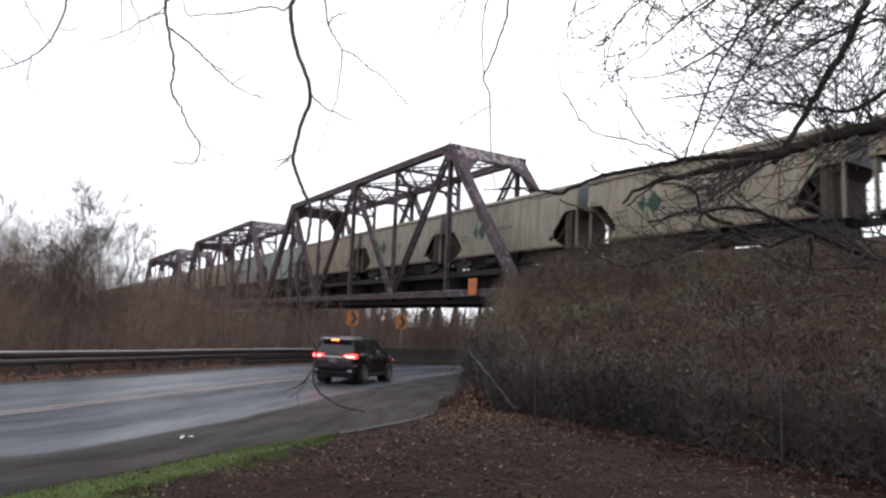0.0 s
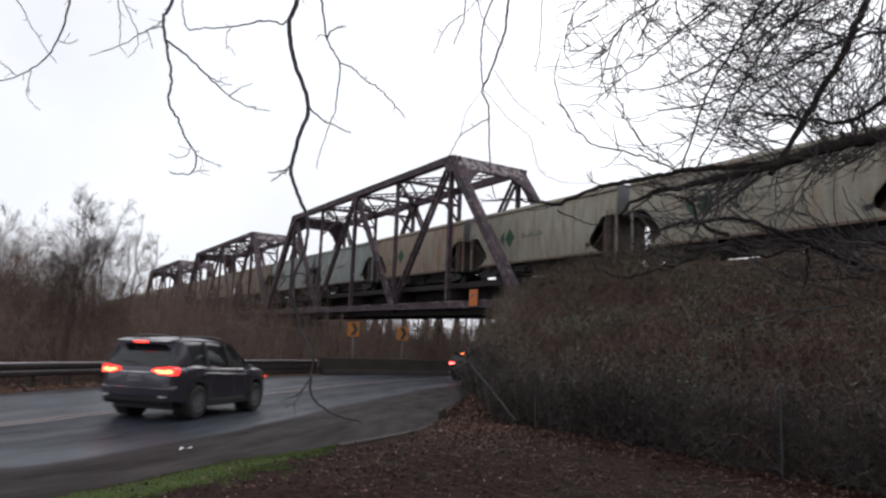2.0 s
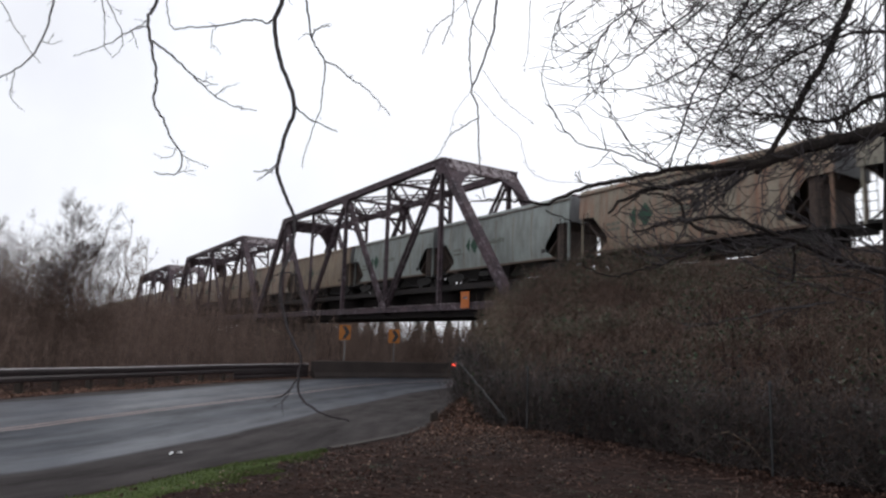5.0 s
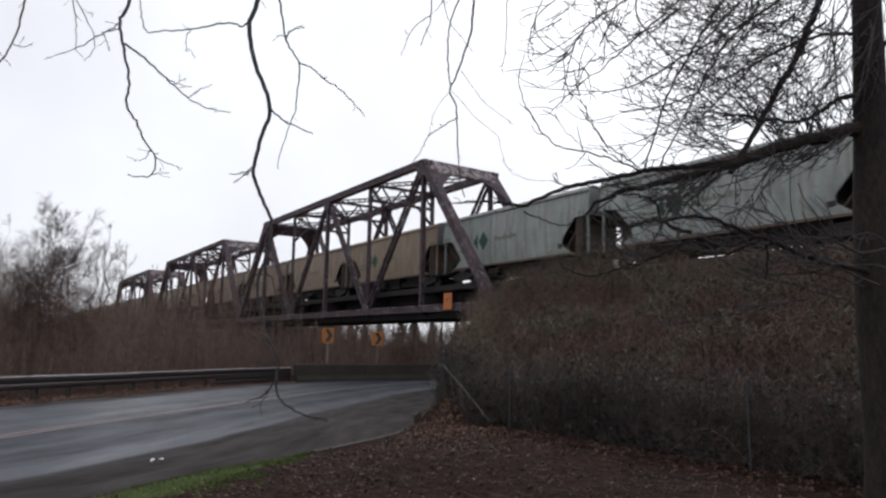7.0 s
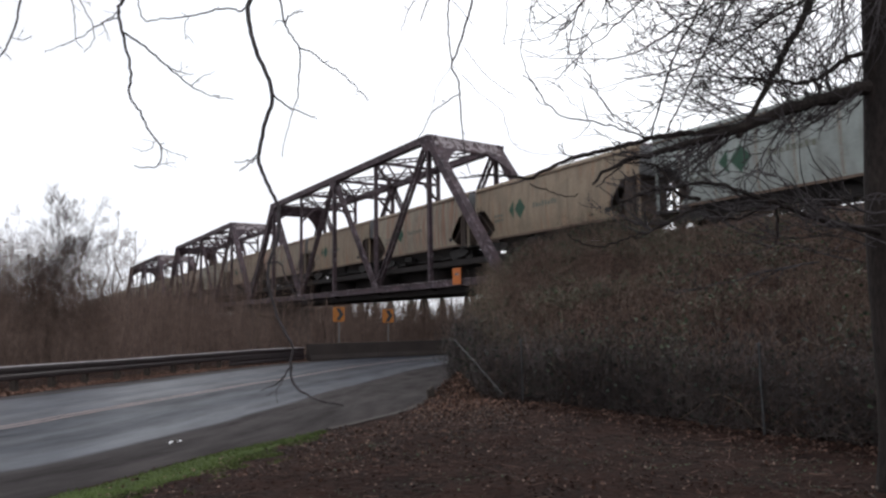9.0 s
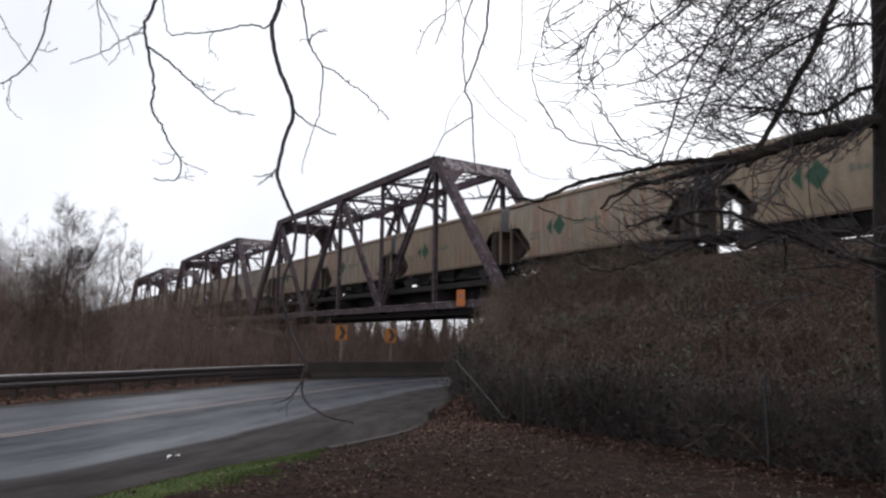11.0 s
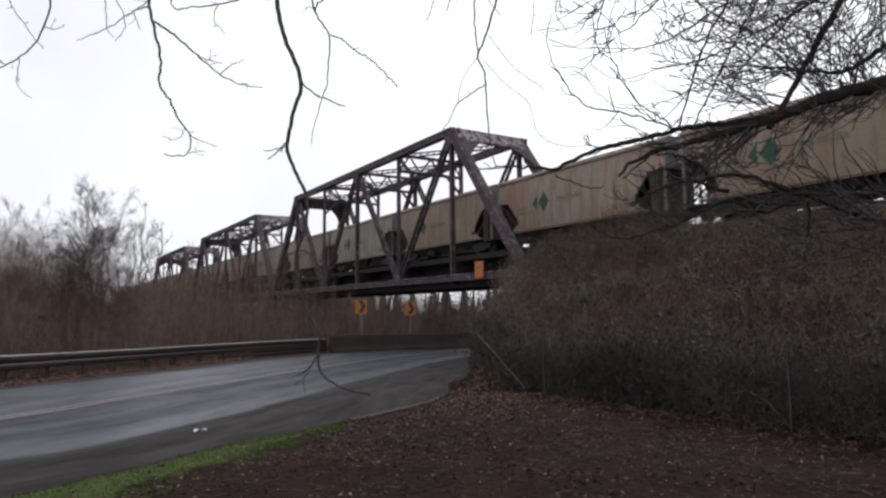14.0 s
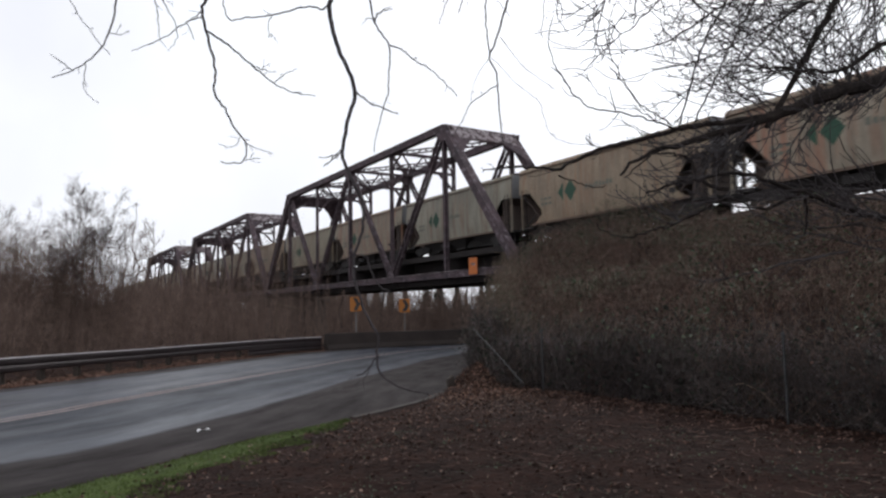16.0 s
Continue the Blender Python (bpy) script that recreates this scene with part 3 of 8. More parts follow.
def tubes(P, R, sides=3):
    """Many thin stems at once. P: (n, k, 3) points, R: (n, k) radii. Gives verts and faces."""
    n, k, _ = P.shape
    T = np.gradient(P, axis=1)
    T /= np.linalg.norm(T, axis=2, keepdims=True) + 1e-9
    ref = np.where(np.abs(T[..., 2:3]) > 0.8, np.array([1.0, 0, 0]), np.array([0, 0, 1.0]))
    A = np.cross(T, ref)
    A /= np.linalg.norm(A, axis=2, keepdims=True) + 1e-9
    B = np.cross(T, A)
    ang = np.arange(sides) * 2 * np.pi / sides
    V = P[:, :, None] + R[:, :, None, None] * (A[:, :, None] * np.cos(ang)[:, None] + B[:, :, None] * np.sin(ang)[:, None])
    base = (np.arange(n)[:, None, None] * k + np.arange(k - 1)[None, :, None]) * sides
    a = np.arange(sides)[None, None]
    b = (a + 1) % sides
    F = np.stack([base + a, base + b, base + sides + b, base + sides + a], -1).reshape(-1, 4)
    return V.reshape(-1, 3), F


def leaves(C, size, rng, up=0.6, bend=0.25):
    """Many small folded leaves: two quads each, about the centres C."""
    n = len(C)
    d = rng.normal(size=(n, 3))
    d[:, 2] *= 1 - up
    d /= np.linalg.norm(d, axis=1, keepdims=True) + 1e-9
    z = np.tile([0, 0, 1.0], (n, 1)) + rng.normal(size=(n, 3)) * (1 - up)
    s = np.cross(d, z)
    s /= np.linalg.norm(s, axis=1, keepdims=True) + 1e-9
    u = np.cross(s, d)
    L = (size * rng.uniform(0.6, 1.3, n))[:, None]
    w = L * 0.36
    V = np.stack([C - d * L * 0.5, C + s * w + u * L * bend, C + d * L * 0.5, C - s * w + u * L * bend * rng.uniform(-1, 1, (n, 1))], 1)
    F = (np.arange(n)[:, None] * 4 + np.array([[0, 1, 2, 0, 2, 3]])).reshape(-1, 3)
    return V.reshape(-1, 3), F


def curve_points(ctrl, n):
    """n even points on a smooth line through the control points."""
    W = np.array(ctrl, float)
    u = np.r_[0, np.cumsum(np.linalg.norm(np.diff(W, axis=0), axis=1))]
    out = []
    for v in np.linspace(0, u[-1], n):
        i = int(np.clip(np.searchsorted(u, v) - 1, 0, len(u) - 2))
        a = (v - u[i]) / (u[i + 1] - u[i])
        p = [W[max(0, min(len(W) - 1, j))] for j in (i - 1, i, i + 1, i + 2)]
        out.append(0.5 * (2 * p[1] + (p[2] - p[0]) * a + (2 * p[0] - 5 * p[1] + 4 * p[2] - p[3]) * a * a + (3 * p[1] - p[0] - 3 * p[2] + p[3]) * a**3))
    return np.array(out)


def smooth01(t):
    t = np.clip(t, 0, 1)
    return t * t * (3 - 2 * t)

# ---- the plan ----
# The railway runs on a line turned 32.7 degrees to the left of the camera; s is the way along it, lat the distance from the camera's side.
PSI = radians(32.69)
DR, NR = np.array([-math.sin(PSI), math.cos(PSI)]), np.array([math.cos(PSI), math.sin(PSI)])
TRACK, RAIL_Z = 28.8, 5.8
RAILWAY = Matrix.Translation((NR[0] * TRACK, NR[1] * TRACK, 0)) @ pose(0, 0, 0, 0, 0, 90 + 32.69)
PANEL, TRUSS_L0, TRUSS_Z = 8.27, 31.95, 3.95

NEAR_EDGE = curve_points([(-60, -48), (-24, -14), (-11, 0.5), (-5.9, 5.9), (-4.3, 8.2), (-3.3, 10.3), (-2.1, 12.0), (-0.5, 15.0), (0.1, 18.8), (0.5, 24), (1.2, 30), (1.9, 34.5), (3.7, 42.6), (8.2, 47.2), (15, 51.2), (26, 56), (60, 72), (150, 112)], 420)
FAR_EDGE = curve_points([(-78, -30), (-38, 0), (-20, 11.5), (-14.8, 16.4), (-13.2, 19.5), (-12.9, 23), (-12.6, 26.5), (-11.9, 30), (-10.4, 36), (-8.8, 40.6), (-6.2, 44), (-2.8, 46.4), (1.2, 48.8), (6.2, 52.3), (13, 56.5), (24, 61.5), (58, 78), (147, 119)], 420)
CENTRE = curve_points([(-70, -38), (-31, -6.5), (-14.2, 7.2), (-9.7, 11.2), (-8.5, 13.3), (-8.0, 15), (-7.5, 18.5), (-6.5, 24.8), (-5.5, 29.9), (-4.4, 34), (-2.9, 38.5), (-0.2, 43), (3.8, 47), (9, 51), (15, 54.5), (25, 59), (59, 75), (148, 115.5)], 420)
LANE = curve_points([(-60, -44), (-26, -10), (-17, -1), (-12, 5), (-8.6, 10), (-6.7, 14.4), (-5.6, 19), (-4.55, 24), (-3.35, 28.5), (-1.9, 33.5), (-0.25, 38), (2.1, 43), (5.6, 47.6), (10.3, 51.2), (17, 55), (26, 58.8), (60, 74.5), (140, 110)], 900)


def road_z(y):
    return np.interp(y, [15, 28, 48], [-0.4, -0.75, -1.02])


def beyond(line, x, y, side):
    """Distance past a road edge: positive on the given side (1: right of the line's way)."""
    x, y = np.ravel(x), np.ravel(y)
    out = np.empty(len(x))
    L = line[:-1]
    T = np.diff(line, axis=0)
    for a in range(0, len(x), 4000):
        dx, dy = x[a : a + 4000, None] - L[:, 0], y[a : a + 4000, None] - L[:, 1]
        i = np.argmin(dx * dx + dy * dy, axis=1)
        k = np.arange(len(i))
        cross = (T[i, 0] * dy[k, i] - T[i, 1] * dx[k, i]) * -side
        out[a : a + 4000] = np.sqrt(dx[k, i] ** 2 + dy[k, i] ** 2) * np.sign(cross)
    return out


def bank_end(lat):
    """Where the embankment ends towards the road."""
    return np.interp(lat, [9, 11, 13, 15, 18, 21, 24, 25], [11.8, 14.5, 17.3, 20.0, 23.4, 26.3, 29.6, 30.2])


def bank_foot(s):
    """The line of the fence at the embankment's foot."""
    return np.interp(s, [5, 9, 12.5, 16], [9.35, 9.3, 9.5, 11.0])


def bank(s, lat):
    """How far up the railway embankment a place lies, 0 at its foot and 1 on its top."""
    foot = bank_foot(s) + 0.25
    up = np.clip((lat - foot) / (24.2 - foot), 0, 1)
    down = np.clip((47 - lat) / 12.5, 0, 1)
    end = np.clip((bank_end(np.clip(lat, 9, 40)) - s) / 1.5, 0, 1)
    far = np.clip((s - 186) / 5, 0, 1)
    return np.minimum(up, smooth01(down)) * np.maximum(smooth01(end), far)


def ground_z(x, y):
    x, y = np.asarray(x, float), np.asarray(y, float)
    shape = x.shape
    x, y = x.ravel(), y.ravel()
    s, lat = x * DR[0] + y * DR[1], x * NR[0] + y * NR[1]
    dn, df = beyond(NEAR_EDGE, x, y, 1), beyond(FAR_EDGE, x, y, -1)
    rz = road_z(y)
    z = np.where(dn > 0, rz + 0.02 + (0.0 - rz - 0.02) * smooth01(dn / 3.6), rz - 0.10)
    z = np.where(df > 0, rz - 0.03 + 0.30 * smooth01((df - 0.5) / 3.5) - 0.6 * smooth01((df - 4.5) / 7), z)
    z = z - 0.13 * smooth01((lat - 5.5) / 3.0) * smooth01((dn - 0.6) / 2.5)
    b = bank(s, lat)
    z = np.where((dn > 0) | (df > 0), z + (4.8 - z) * b, z)
    # the leaf mound between the road and the end of the fence
    z = z + 0.85 * smooth01((dn - 0.12) / 0.95) * smooth01((y - 15.2) / 4.0) * smooth01((30 - y) / 6) * smooth01((2.7 - x) / 1.3) * (1 - b)
    near = np.hypot(x, y) < 24
    rough = np.zeros(len(x))
    for i in np.nonzero(np.hypot(x, y) < 70)[0]:
        v = 0.035 * noise.noise((x[i] * 0.8, y[i] * 0.8, 0.3))
        if near[i]:
            v += 0.030 * noise.noise((x[i] * 3.1, y[i] * 3.1, 1.3)) + 0.022 * noise.noise((x[i] * 8.0, y[i] * 8.0, 2.3))
        rough[i] = v
    fade = np.clip(np.where(dn > 0, (dn - 0.1) / 0.6, (df - 0.6) / 0.6), 0, 1)
    return (z + fade * rough).reshape(shape)


def axis_steps(lo, hi, step, far):
    core = list(np.arange(lo, hi + 1e-6, step))
    a, b, d = [], [], step
    while (a[-1] if a else lo) > -far:
        d *= 1.35
        a.append((a[-1] if a else lo) - d)
    d = step
    while (b[-1] if b else hi) < far:
        d *= 1.35
        b.append((b[-1] if b else hi) + d)
    return np.array(a[::-1] + core + b)


def grid_faces(nx, ny):
    i, j = np.meshgrid(np.arange(nx - 1), np.arange(ny - 1), indexing="ij")
    a = (i * ny + j).ravel()
    return np.stack([a, a + ny, a + ny + 1, a + 1], 1)


def build_ground():
    xs, ys = axis_steps(-24, 30, 0.42, 1800), axis_steps(-6, 62, 0.42, 1800)
    xs = np.unique(np.r_[xs[(xs < -4.5) | (xs > 7.5)], np.arange(-4.5, 7.51, 0.085)].round(4))
    ys = np.unique(np.r_[ys[(ys < 3.6) | (ys > 12.5)], np.arange(3.6, 12.51, 0.085)].round(4))
    X, Y = np.meshgrid(xs, ys, indexing="ij")
    Z = ground_z(X, Y)
    me = raw_mesh("ground", np.stack([X, Y, Z], -1), grid_faces(len(xs), len(ys)), M["soil"])
    me.shade_smooth()
    tagged(new("ground", me), "dark damp bare soil sloping up into a railway embankment", "ground", kind="structure")


def ribbon(name, a, b, material, cross=1, lift=0.0, uv=False):
    """A strip between two lines of equal count, laid on the road's level."""
    n = len(a)
    t = np.linspace(0, 1, cross + 1)
    P = a[:, None] * (1 - t)[None, :, None] + b[:, None] * t[None, :, None]
    Z = road_z(P[..., 1]) + lift
    me = raw_mesh(name, np.concatenate([P, Z[..., None]], -1), grid_faces(n, cross + 1)[:, ::-1], material)
    if uv:
        lay = me.uv_layers.new(name="across")
        idx = np.empty(len(me.loops), np.int32)
        me.loops.foreach_get("vertex_index", idx)
        away = beyond(CENTRE, P[..., 0], P[..., 1], 1)
        co = np.stack([(away + 7) / 14, np.repeat(np.linspace(0, 60, n), cross + 1)], -1)[idx]
        lay.data.foreach_set("uv", co.astype(np.float32).ravel())
    return me


def shift(line, d):
    """The line moved d metres to the right of its way."""
    T = np.gradient(line, axis=0)
    T /= np.linalg.norm(T, axis=1, keepdims=True)
    return line + np.stack([T[:, 1], -T[:, 0]], 1) * d


def build_road():
    me = ribbon("road", NEAR_EDGE, FAR_EDGE, M["road"], cross=40, uv=True)
    me.shade_smooth()
    road = tagged(new("road", me), "wet grey asphalt road bending right under the bridge", "road", kind="structure")
    for d in (-0.14, 0.14):
        me = ribbon("centre_line", shift(CENTRE, d - 0.06), shift(CENTRE, d + 0.06), M["yellow_paint"], lift=0.006)
        ob = new("centre_line", me)
        ob.parent = road
        tagged(ob, "worn yellow paint line")
    # a low broken kerb along the near edge
    kerb = Mesh()
    line = [p for p in NEAR_EDGE if 12.0 < p[1] < 16.5]
    rng = random.Random(4)
    ring = []
    for p, q in zip(np.array(line), shift(np.array(line), 0.14)):
        z = float(road_z(p[1]))
        h = 0.045 + 0.02 * rng.random()
        ring.append([(p[0], p[1], z - 0.08), (p[0], p[1], z + h - 0.015), (p[0] * 0.85 + q[0] * 0.15, p[1] * 0.85 + q[1] * 0.15, z + h), (q[0], q[1], z + h - 0.01), (q[0], q[1], z - 0.08)])
    kerb.loft(ring)
    tagged(part("kerb", kerb, M["barrier"]), "low worn concrete kerb edging the road shoulder", "kerb", kind="structure")


def build_guardrail():
    """W-beam rail on timber posts along the far edge, meeting the concrete barrier."""
    line = shift(FAR_EDGE, -0.75)
    run = np.array([p for p in line if 4 < p[1] < 43.2 and p[0] > -40])
    rail = thing("guardrail", "rusty steel W-beam guardrail on timber posts by the road", "guardrail")
    rings = []
    prof = ((0, -0.155), (0.05, -0.12), (0.05, -0.05), (0.0, 0.0), (0.05, 0.05), (0.05, 0.12), (0, 0.155), (-0.006, 0.155), (0.042, 0.115), (0.042, 0.055), (-0.008, 0.0), (0.042, -0.055), (0.042, -0.115), (-0.006, -0.155))
    T = np.gradient(run, axis=0)
    T /= np.linalg.norm(T, axis=1, keepdims=True)
    for p, t in zip(run, T):
        z = float(road_z(p[1])) + 0.625
        rings.append([(p[0] + t[1] * a * 0.8, p[1] - t[0] * a * 0.8, z + b * 1.4) for a, b in prof])
    for k in range(0, len(rings) - 1, 12):
        seg = rings[k : k + 13]
        if len(seg) > 1:
            piece = part("rail_section", Mesh().loft(seg), M["guard"], rail)
            # a pale strip along the top puts the sky-lit edge into colour
            lip = [[(x + dx, y + dy, z + 0.006 + dz) for (x, y, z), (dx, dy, dz) in zip((r[6], r[5], r[5], r[6]), ((0, 0, 0.004), (0, 0, 0.036), (0, 0, 0.066), (0, 0, 0.030)))] for r in seg]
            part("rail_lip", Mesh().loft(lip), M["lip"], piece, "pale strip painted as the sky-lit upper edge")
    d = np.r_[0, np.cumsum(np.linalg.norm(np.diff(run, axis=0), axis=1))]
    post = Mesh().box((0, 0, 0.33), (0.17, 0.2, 1.1)).data("post")
    block = Mesh().box((0, 0, 0), (0.15, 0.16, 0.34)).data("block")
    for v in np.arange(0.6, d[-1], 1.95):
        x, y = np.interp(v, d, run[:, 0]), np.interp(v, d, run[:, 1])
        i = int(np.searchsorted(d, v))
        a = math.degrees(math.atan2(T[i][1], T[i][0]))
        z = float(road_z(y))
        at = Matrix.Translation((x, y, z)) @ pose(0, 0, 0, 0, 0, a)
        part("post", post, M["wood"], rail, at=at @ pose(0, 0.28, -0.08))
        part("block", block, M["wood"], rail, at=at @ pose(0, 0.12, 0.66))
    # a lower rub rail on the far stretch
    low = [[(x, y, z - 0.36) for x, y, z in r] for r in rings[int(len(rings) * 0.86) :]]
    part("rub_rail", Mesh().loft(low), M["guard"], rail)


def build_barrier():
    line = shift(FAR_EDGE, -0.35)
    run = [p for p in line if p[1] > 42.6 and p[0] < 40]
    run = np.array(run)
    T = np.gradient(run, axis=0)
    T /= np.linalg.norm(T, axis=1, keepdims=True)
    prof = ((0.30, -0.1), (0.30, 0.10), (0.16, 0.36), (0.10, 1.02), (0.07, 1.06), (-0.12, 1.06), (-0.15, 1.02), (-0.15, -0.1))
    rings = [[(p[0] + t[1] * a, p[1] - t[0] * a, float(road_z(p[1])) + b) for a, b in prof] for p, t in zip(run, T)]
    wall = thing("concrete_barrier", "stained concrete road barrier along the outside of the bend", "barrier")
    for k in range(0, len(rings) - 1, 8):
        seg = rings[k : k + 9]
        if len(seg) > 1:
            a, b = Vector(seg[-1][0]), Vector(seg[-2][0])
            seg = seg[:-1] + [[tuple(Vector(p) + (b - a) * 0.015) for p in seg[-1]]]
            part("section", Mesh().loft(seg), M["barrier"], wall)


def build_chevron(x, y, z, size, turn, label):
    """A yellow curve sign with a black arrow on a steel post. z is the sign's middle, turn its facing."""
    g = float(ground_z(np.array([x]), np.array([y]))[0])
    sign = thing("chevron_sign", label, "road sign", "curve signs", at=pose(x, y, g, 0, 0, turn))
    h = z - g
    w, t = size * 0.82, size
    part("post", Mesh().box((0, 0.05, h / 2 - 0.15), (0.07, 0.05, h + 0.3 + t)), M["post_steel"], sign, "grey steel post")
    b = 0.05
    out = [(-w / 2 + b, 0, -t / 2), (w / 2 - b, 0, -t / 2), (w / 2, 0, -t / 2 + b), (w / 2, 0, t / 2 - b), (w / 2 - b, 0, t / 2), (-w / 2 + b, 0, t / 2), (-w / 2, 0, t / 2 - b), (-w / 2, 0, -t / 2 + b)]
    face = part("panel", Mesh().plate([(p[0], 0, p[2] + h) for p in out], 0.02), M["sign"], sign, "yellow panel")
    a, c = w * 0.42, t * 0.42
    arrow = [(-a * 0.55, 0, c), (a * 0.25, 0, c), (a, 0, 0), (a * 0.25, 0, -c), (-a * 0.55, 0, -c), (a * 0.15, 0, 0)]
    part("arrow", Mesh().plate([(p[0], -0.016, p[2] + h) for p in arrow], 0.008), M["sign_black"], face, "black chevron arrow")


def build_bridge():
    """One through-truss span is built and copied twice along the line."""
    P, H, W = PANEL, 10.7, 3.1
    n = 6
    span = thing("truss_span", "rusty riveted steel through truss railway bridge span", "bridge", "truss spans", at=RAILWAY @ pose(TRUSS_L0, 0, TRUSS_Z))

    def L(i, y):
        return Vector((i * P, y, 0))

    def U(i, y):
        return Vector((i * P, y, H))

    def laced(p, q, w, t, step, y):
        """Two flanges tied by zigzag lacing in the plane of the truss."""
        d = (q - p).normalized()
        s = d.cross(Vector((0, 1, 0))).normalized() * (w / 2)
        mb = Mesh()
        for k in (-1, 1):
            mb.beam(p + s * k, q + s * k, t, 0.09, up=s)
        m = max(3, int((q - p).length / step))
        for face in (-t / 2, t / 2):
            o = Vector((0, face, 0))
            for i in range(m):
                a, b = p + (q - p) * (i / m), p + (q - p) * ((i + 1) / m)
                k = 1 if i % 2 else -1
                mb.beam(a + s * k + o, b - s * k + o, 0.022, 0.06, up=s)
        return mb

    for y in (W, -W):
        o = 0.2
        chord = part("bottom_chord", Mesh().beam(L(0, y), L(n, y), 0.36, 0.42), M["steel"], span)
        part("cover_plate", Mesh().beam(L(0, y) + Vector((0, 0, 0.235)), L(n, y) + Vector((0, 0, 0.235)), 0.5, 0.045), M["steel_pale"], chord, "pale weathered cover plate")
        top = Mesh().beam(U(1, y) - Vector((0.25, 0, 0)), U(n - 1, y) + Vector((0.25, 0, 0)), 0.5, 0.46)
        top.beam(U(1, y) + Vector((-0.3, 0, 0.25)), U(n - 1, y) + Vector((0.3, 0, 0.25)), 0.62, 0.05)
        part("top_chord", top, M["steel"], span)
        for a, b in ((0, 1), (n, n - 1)):
            mb = Mesh().beam(L(a, y), U(b, y), 0.5, 0.5, up=(1, 0, 0))
            d = Vector((-0.26 if a == 0 else 0.26, 0, 0.2))
            mb.beam(L(a, y) + d, U(b, y) + d, 0.62, 0.05, up=Vector((1 if a == 0 else -1, 0, 0)))
            part("end_post", mb, M["steel"], span, "purplish rusty inclined end post")
        for a, b in ((1, 2), (3, 2), (3, 4), (5, 4)):
            heavy = (a, b) in ((1, 2), (5, 4))
            part("diagonal", laced(U(a, y), L(b, y), 0.52 if heavy else 0.42, 0.26, 0.8, y), M["steel"], span)
        for i in range(1, n):
            if i % 2:
                part("hanger", Mesh().beam(L(i, y) + Vector((0, 0.13, 0)), U(i, y) + Vector((0, 0.13, 0)), 0.07, 0.26, up=(1, 0, 0)).beam(L(i, y) - Vector((0, 0.13, 0)), U(i, y) - Vector((0, 0.13, 0)), 0.07, 0.26, up=(1, 0, 0)).beam(L(i, y), U(i, y), 0.24, 0.05, up=(1, 0, 0)), M["steel"], span)
            else:
                part("hanger", laced(L(i, y), U(i, y), 0.36, 0.16, 0.55, y), M["steel"], span)
        for i in range(1, n):
            z, r = (H, 0.62) if i % 2 else (0, 0.55)
            k = -1 if i % 2 else 1
            out = [(i * P - r * 1.25, y, z + 0.2 * k * -1), (i * P + r * 1.25, y, z + 0.2 * k * -1), (i * P + r * 1.1, y, z + r * 0.7 * k), (i * P + r * 0.45, y, z + r * 1.5 * k), (i * P - r * 0.45, y, z + r * 1.5 * k), (i * P - r * 1.1, y, z + r * 0.7 * k)]
            for f in (-0.21, 0.21):
                part("gusset", Mesh().plate([(p[0], p[1] + f, p[2]) for p in out], 0.03), M["steel"], span)
        for i in (0, n):
            k = 1 if i == 0 else -1
            part("bearing", Mesh().box((i * P + 0.3 * k, y, -0.42), (0.8, 0.55, 0.45)).box((i * P + 0.3 * k, y, -0.62), (1.0, 0.8, 0.1)), M["steel_dark"], span)
    # portals lie in the plane of the end posts
    for i, k in ((1, 1), (n - 1, -1)):
        down = Vector((-P * k, 0, -H)).normalized()
        a, b = U(i, W) + Vector((-0.25 * k, 0, 0.2)), U(i, -W) + Vector((-0.25 * k, 0, 0.2))
        nor = down.cross(Vector((0, 1, 0))).normalized()
        deep = 1.15
        part("portal_strut", Mesh().plate([a, b, b + down * deep, a + down * deep], 0.2, nor).beam(a + down * 0.08, b + down * 0.08, 0.3, 0.16, up=nor).beam(a + down * deep, b + down * deep, 0.3, 0.16, up=nor), M["steel_pale" if k == 1 else "steel"], span, "pale flaking portal strut")
        for y in (W, -W):
            c = U(i, y) + Vector((-0.25 * k, 0, 0.2)) + down * deep
            sy = -1 if y > 0 else 1
            part("portal_knee", Mesh().plate([c, c + Vector((0, 1.9 * sy, 0)), c + Vector((0, 0.9 * sy, 0)) + down * 0.9, c + down * 2.2], 0.12, nor), M["steel"], span)
    # sway frames and top laterals
    for i in range(2, n - 1):
        mb = Mesh().beam(U(i, W), U(i, -W), 0.2, 0.24).beam(U(i, W) - Vector((0, 0, 1.35)), U(i, -W) - Vector((0, 0, 1.35)), 0.2, 0.22)
        m = 6
        for j in range(m):
            y0, y1 = W - 2 * W * j / m, W - 2 * W * (j + 1) / m
            z0, z1 = (H, H - 1.35) if j % 2 else (H - 1.35, H)
            mb.beam((i * P, y0, z0), (i * P, y1, z1), 0.08, 0.14)
        part("sway_frame", mb, M["steel"], span)
        for y in (W, -W):
            sy = -1 if y > 0 else 1
            part("sway_knee", Mesh().beam((i * P, y, H - 2.9), (i * P, y + 1.5 * sy, H - 1.38), 0.14, 0.2), M["steel"], span)
    for i in range(1, n - 1):
        for a, b in ((W, -W), (-W, W)):
            p, q = U(i, a), U(i + 1, b)
            mb = Mesh()
            for off in (0.0, -0.28):
                mb.beam(p + Vector((0, 0, off)), q + Vector((0, 0, off)), 0.12, 0.10)
            for j in range(18):
                u, v = p + (q - p) * (j / 18), p + (q - p) * ((j + 1) / 18)
                mb.beam(u - Vector((0, 0, 0 if j % 2 else 0.28)), v - Vector((0, 0, 0.28 if j % 2 else 0)), 0.04, 0.075)
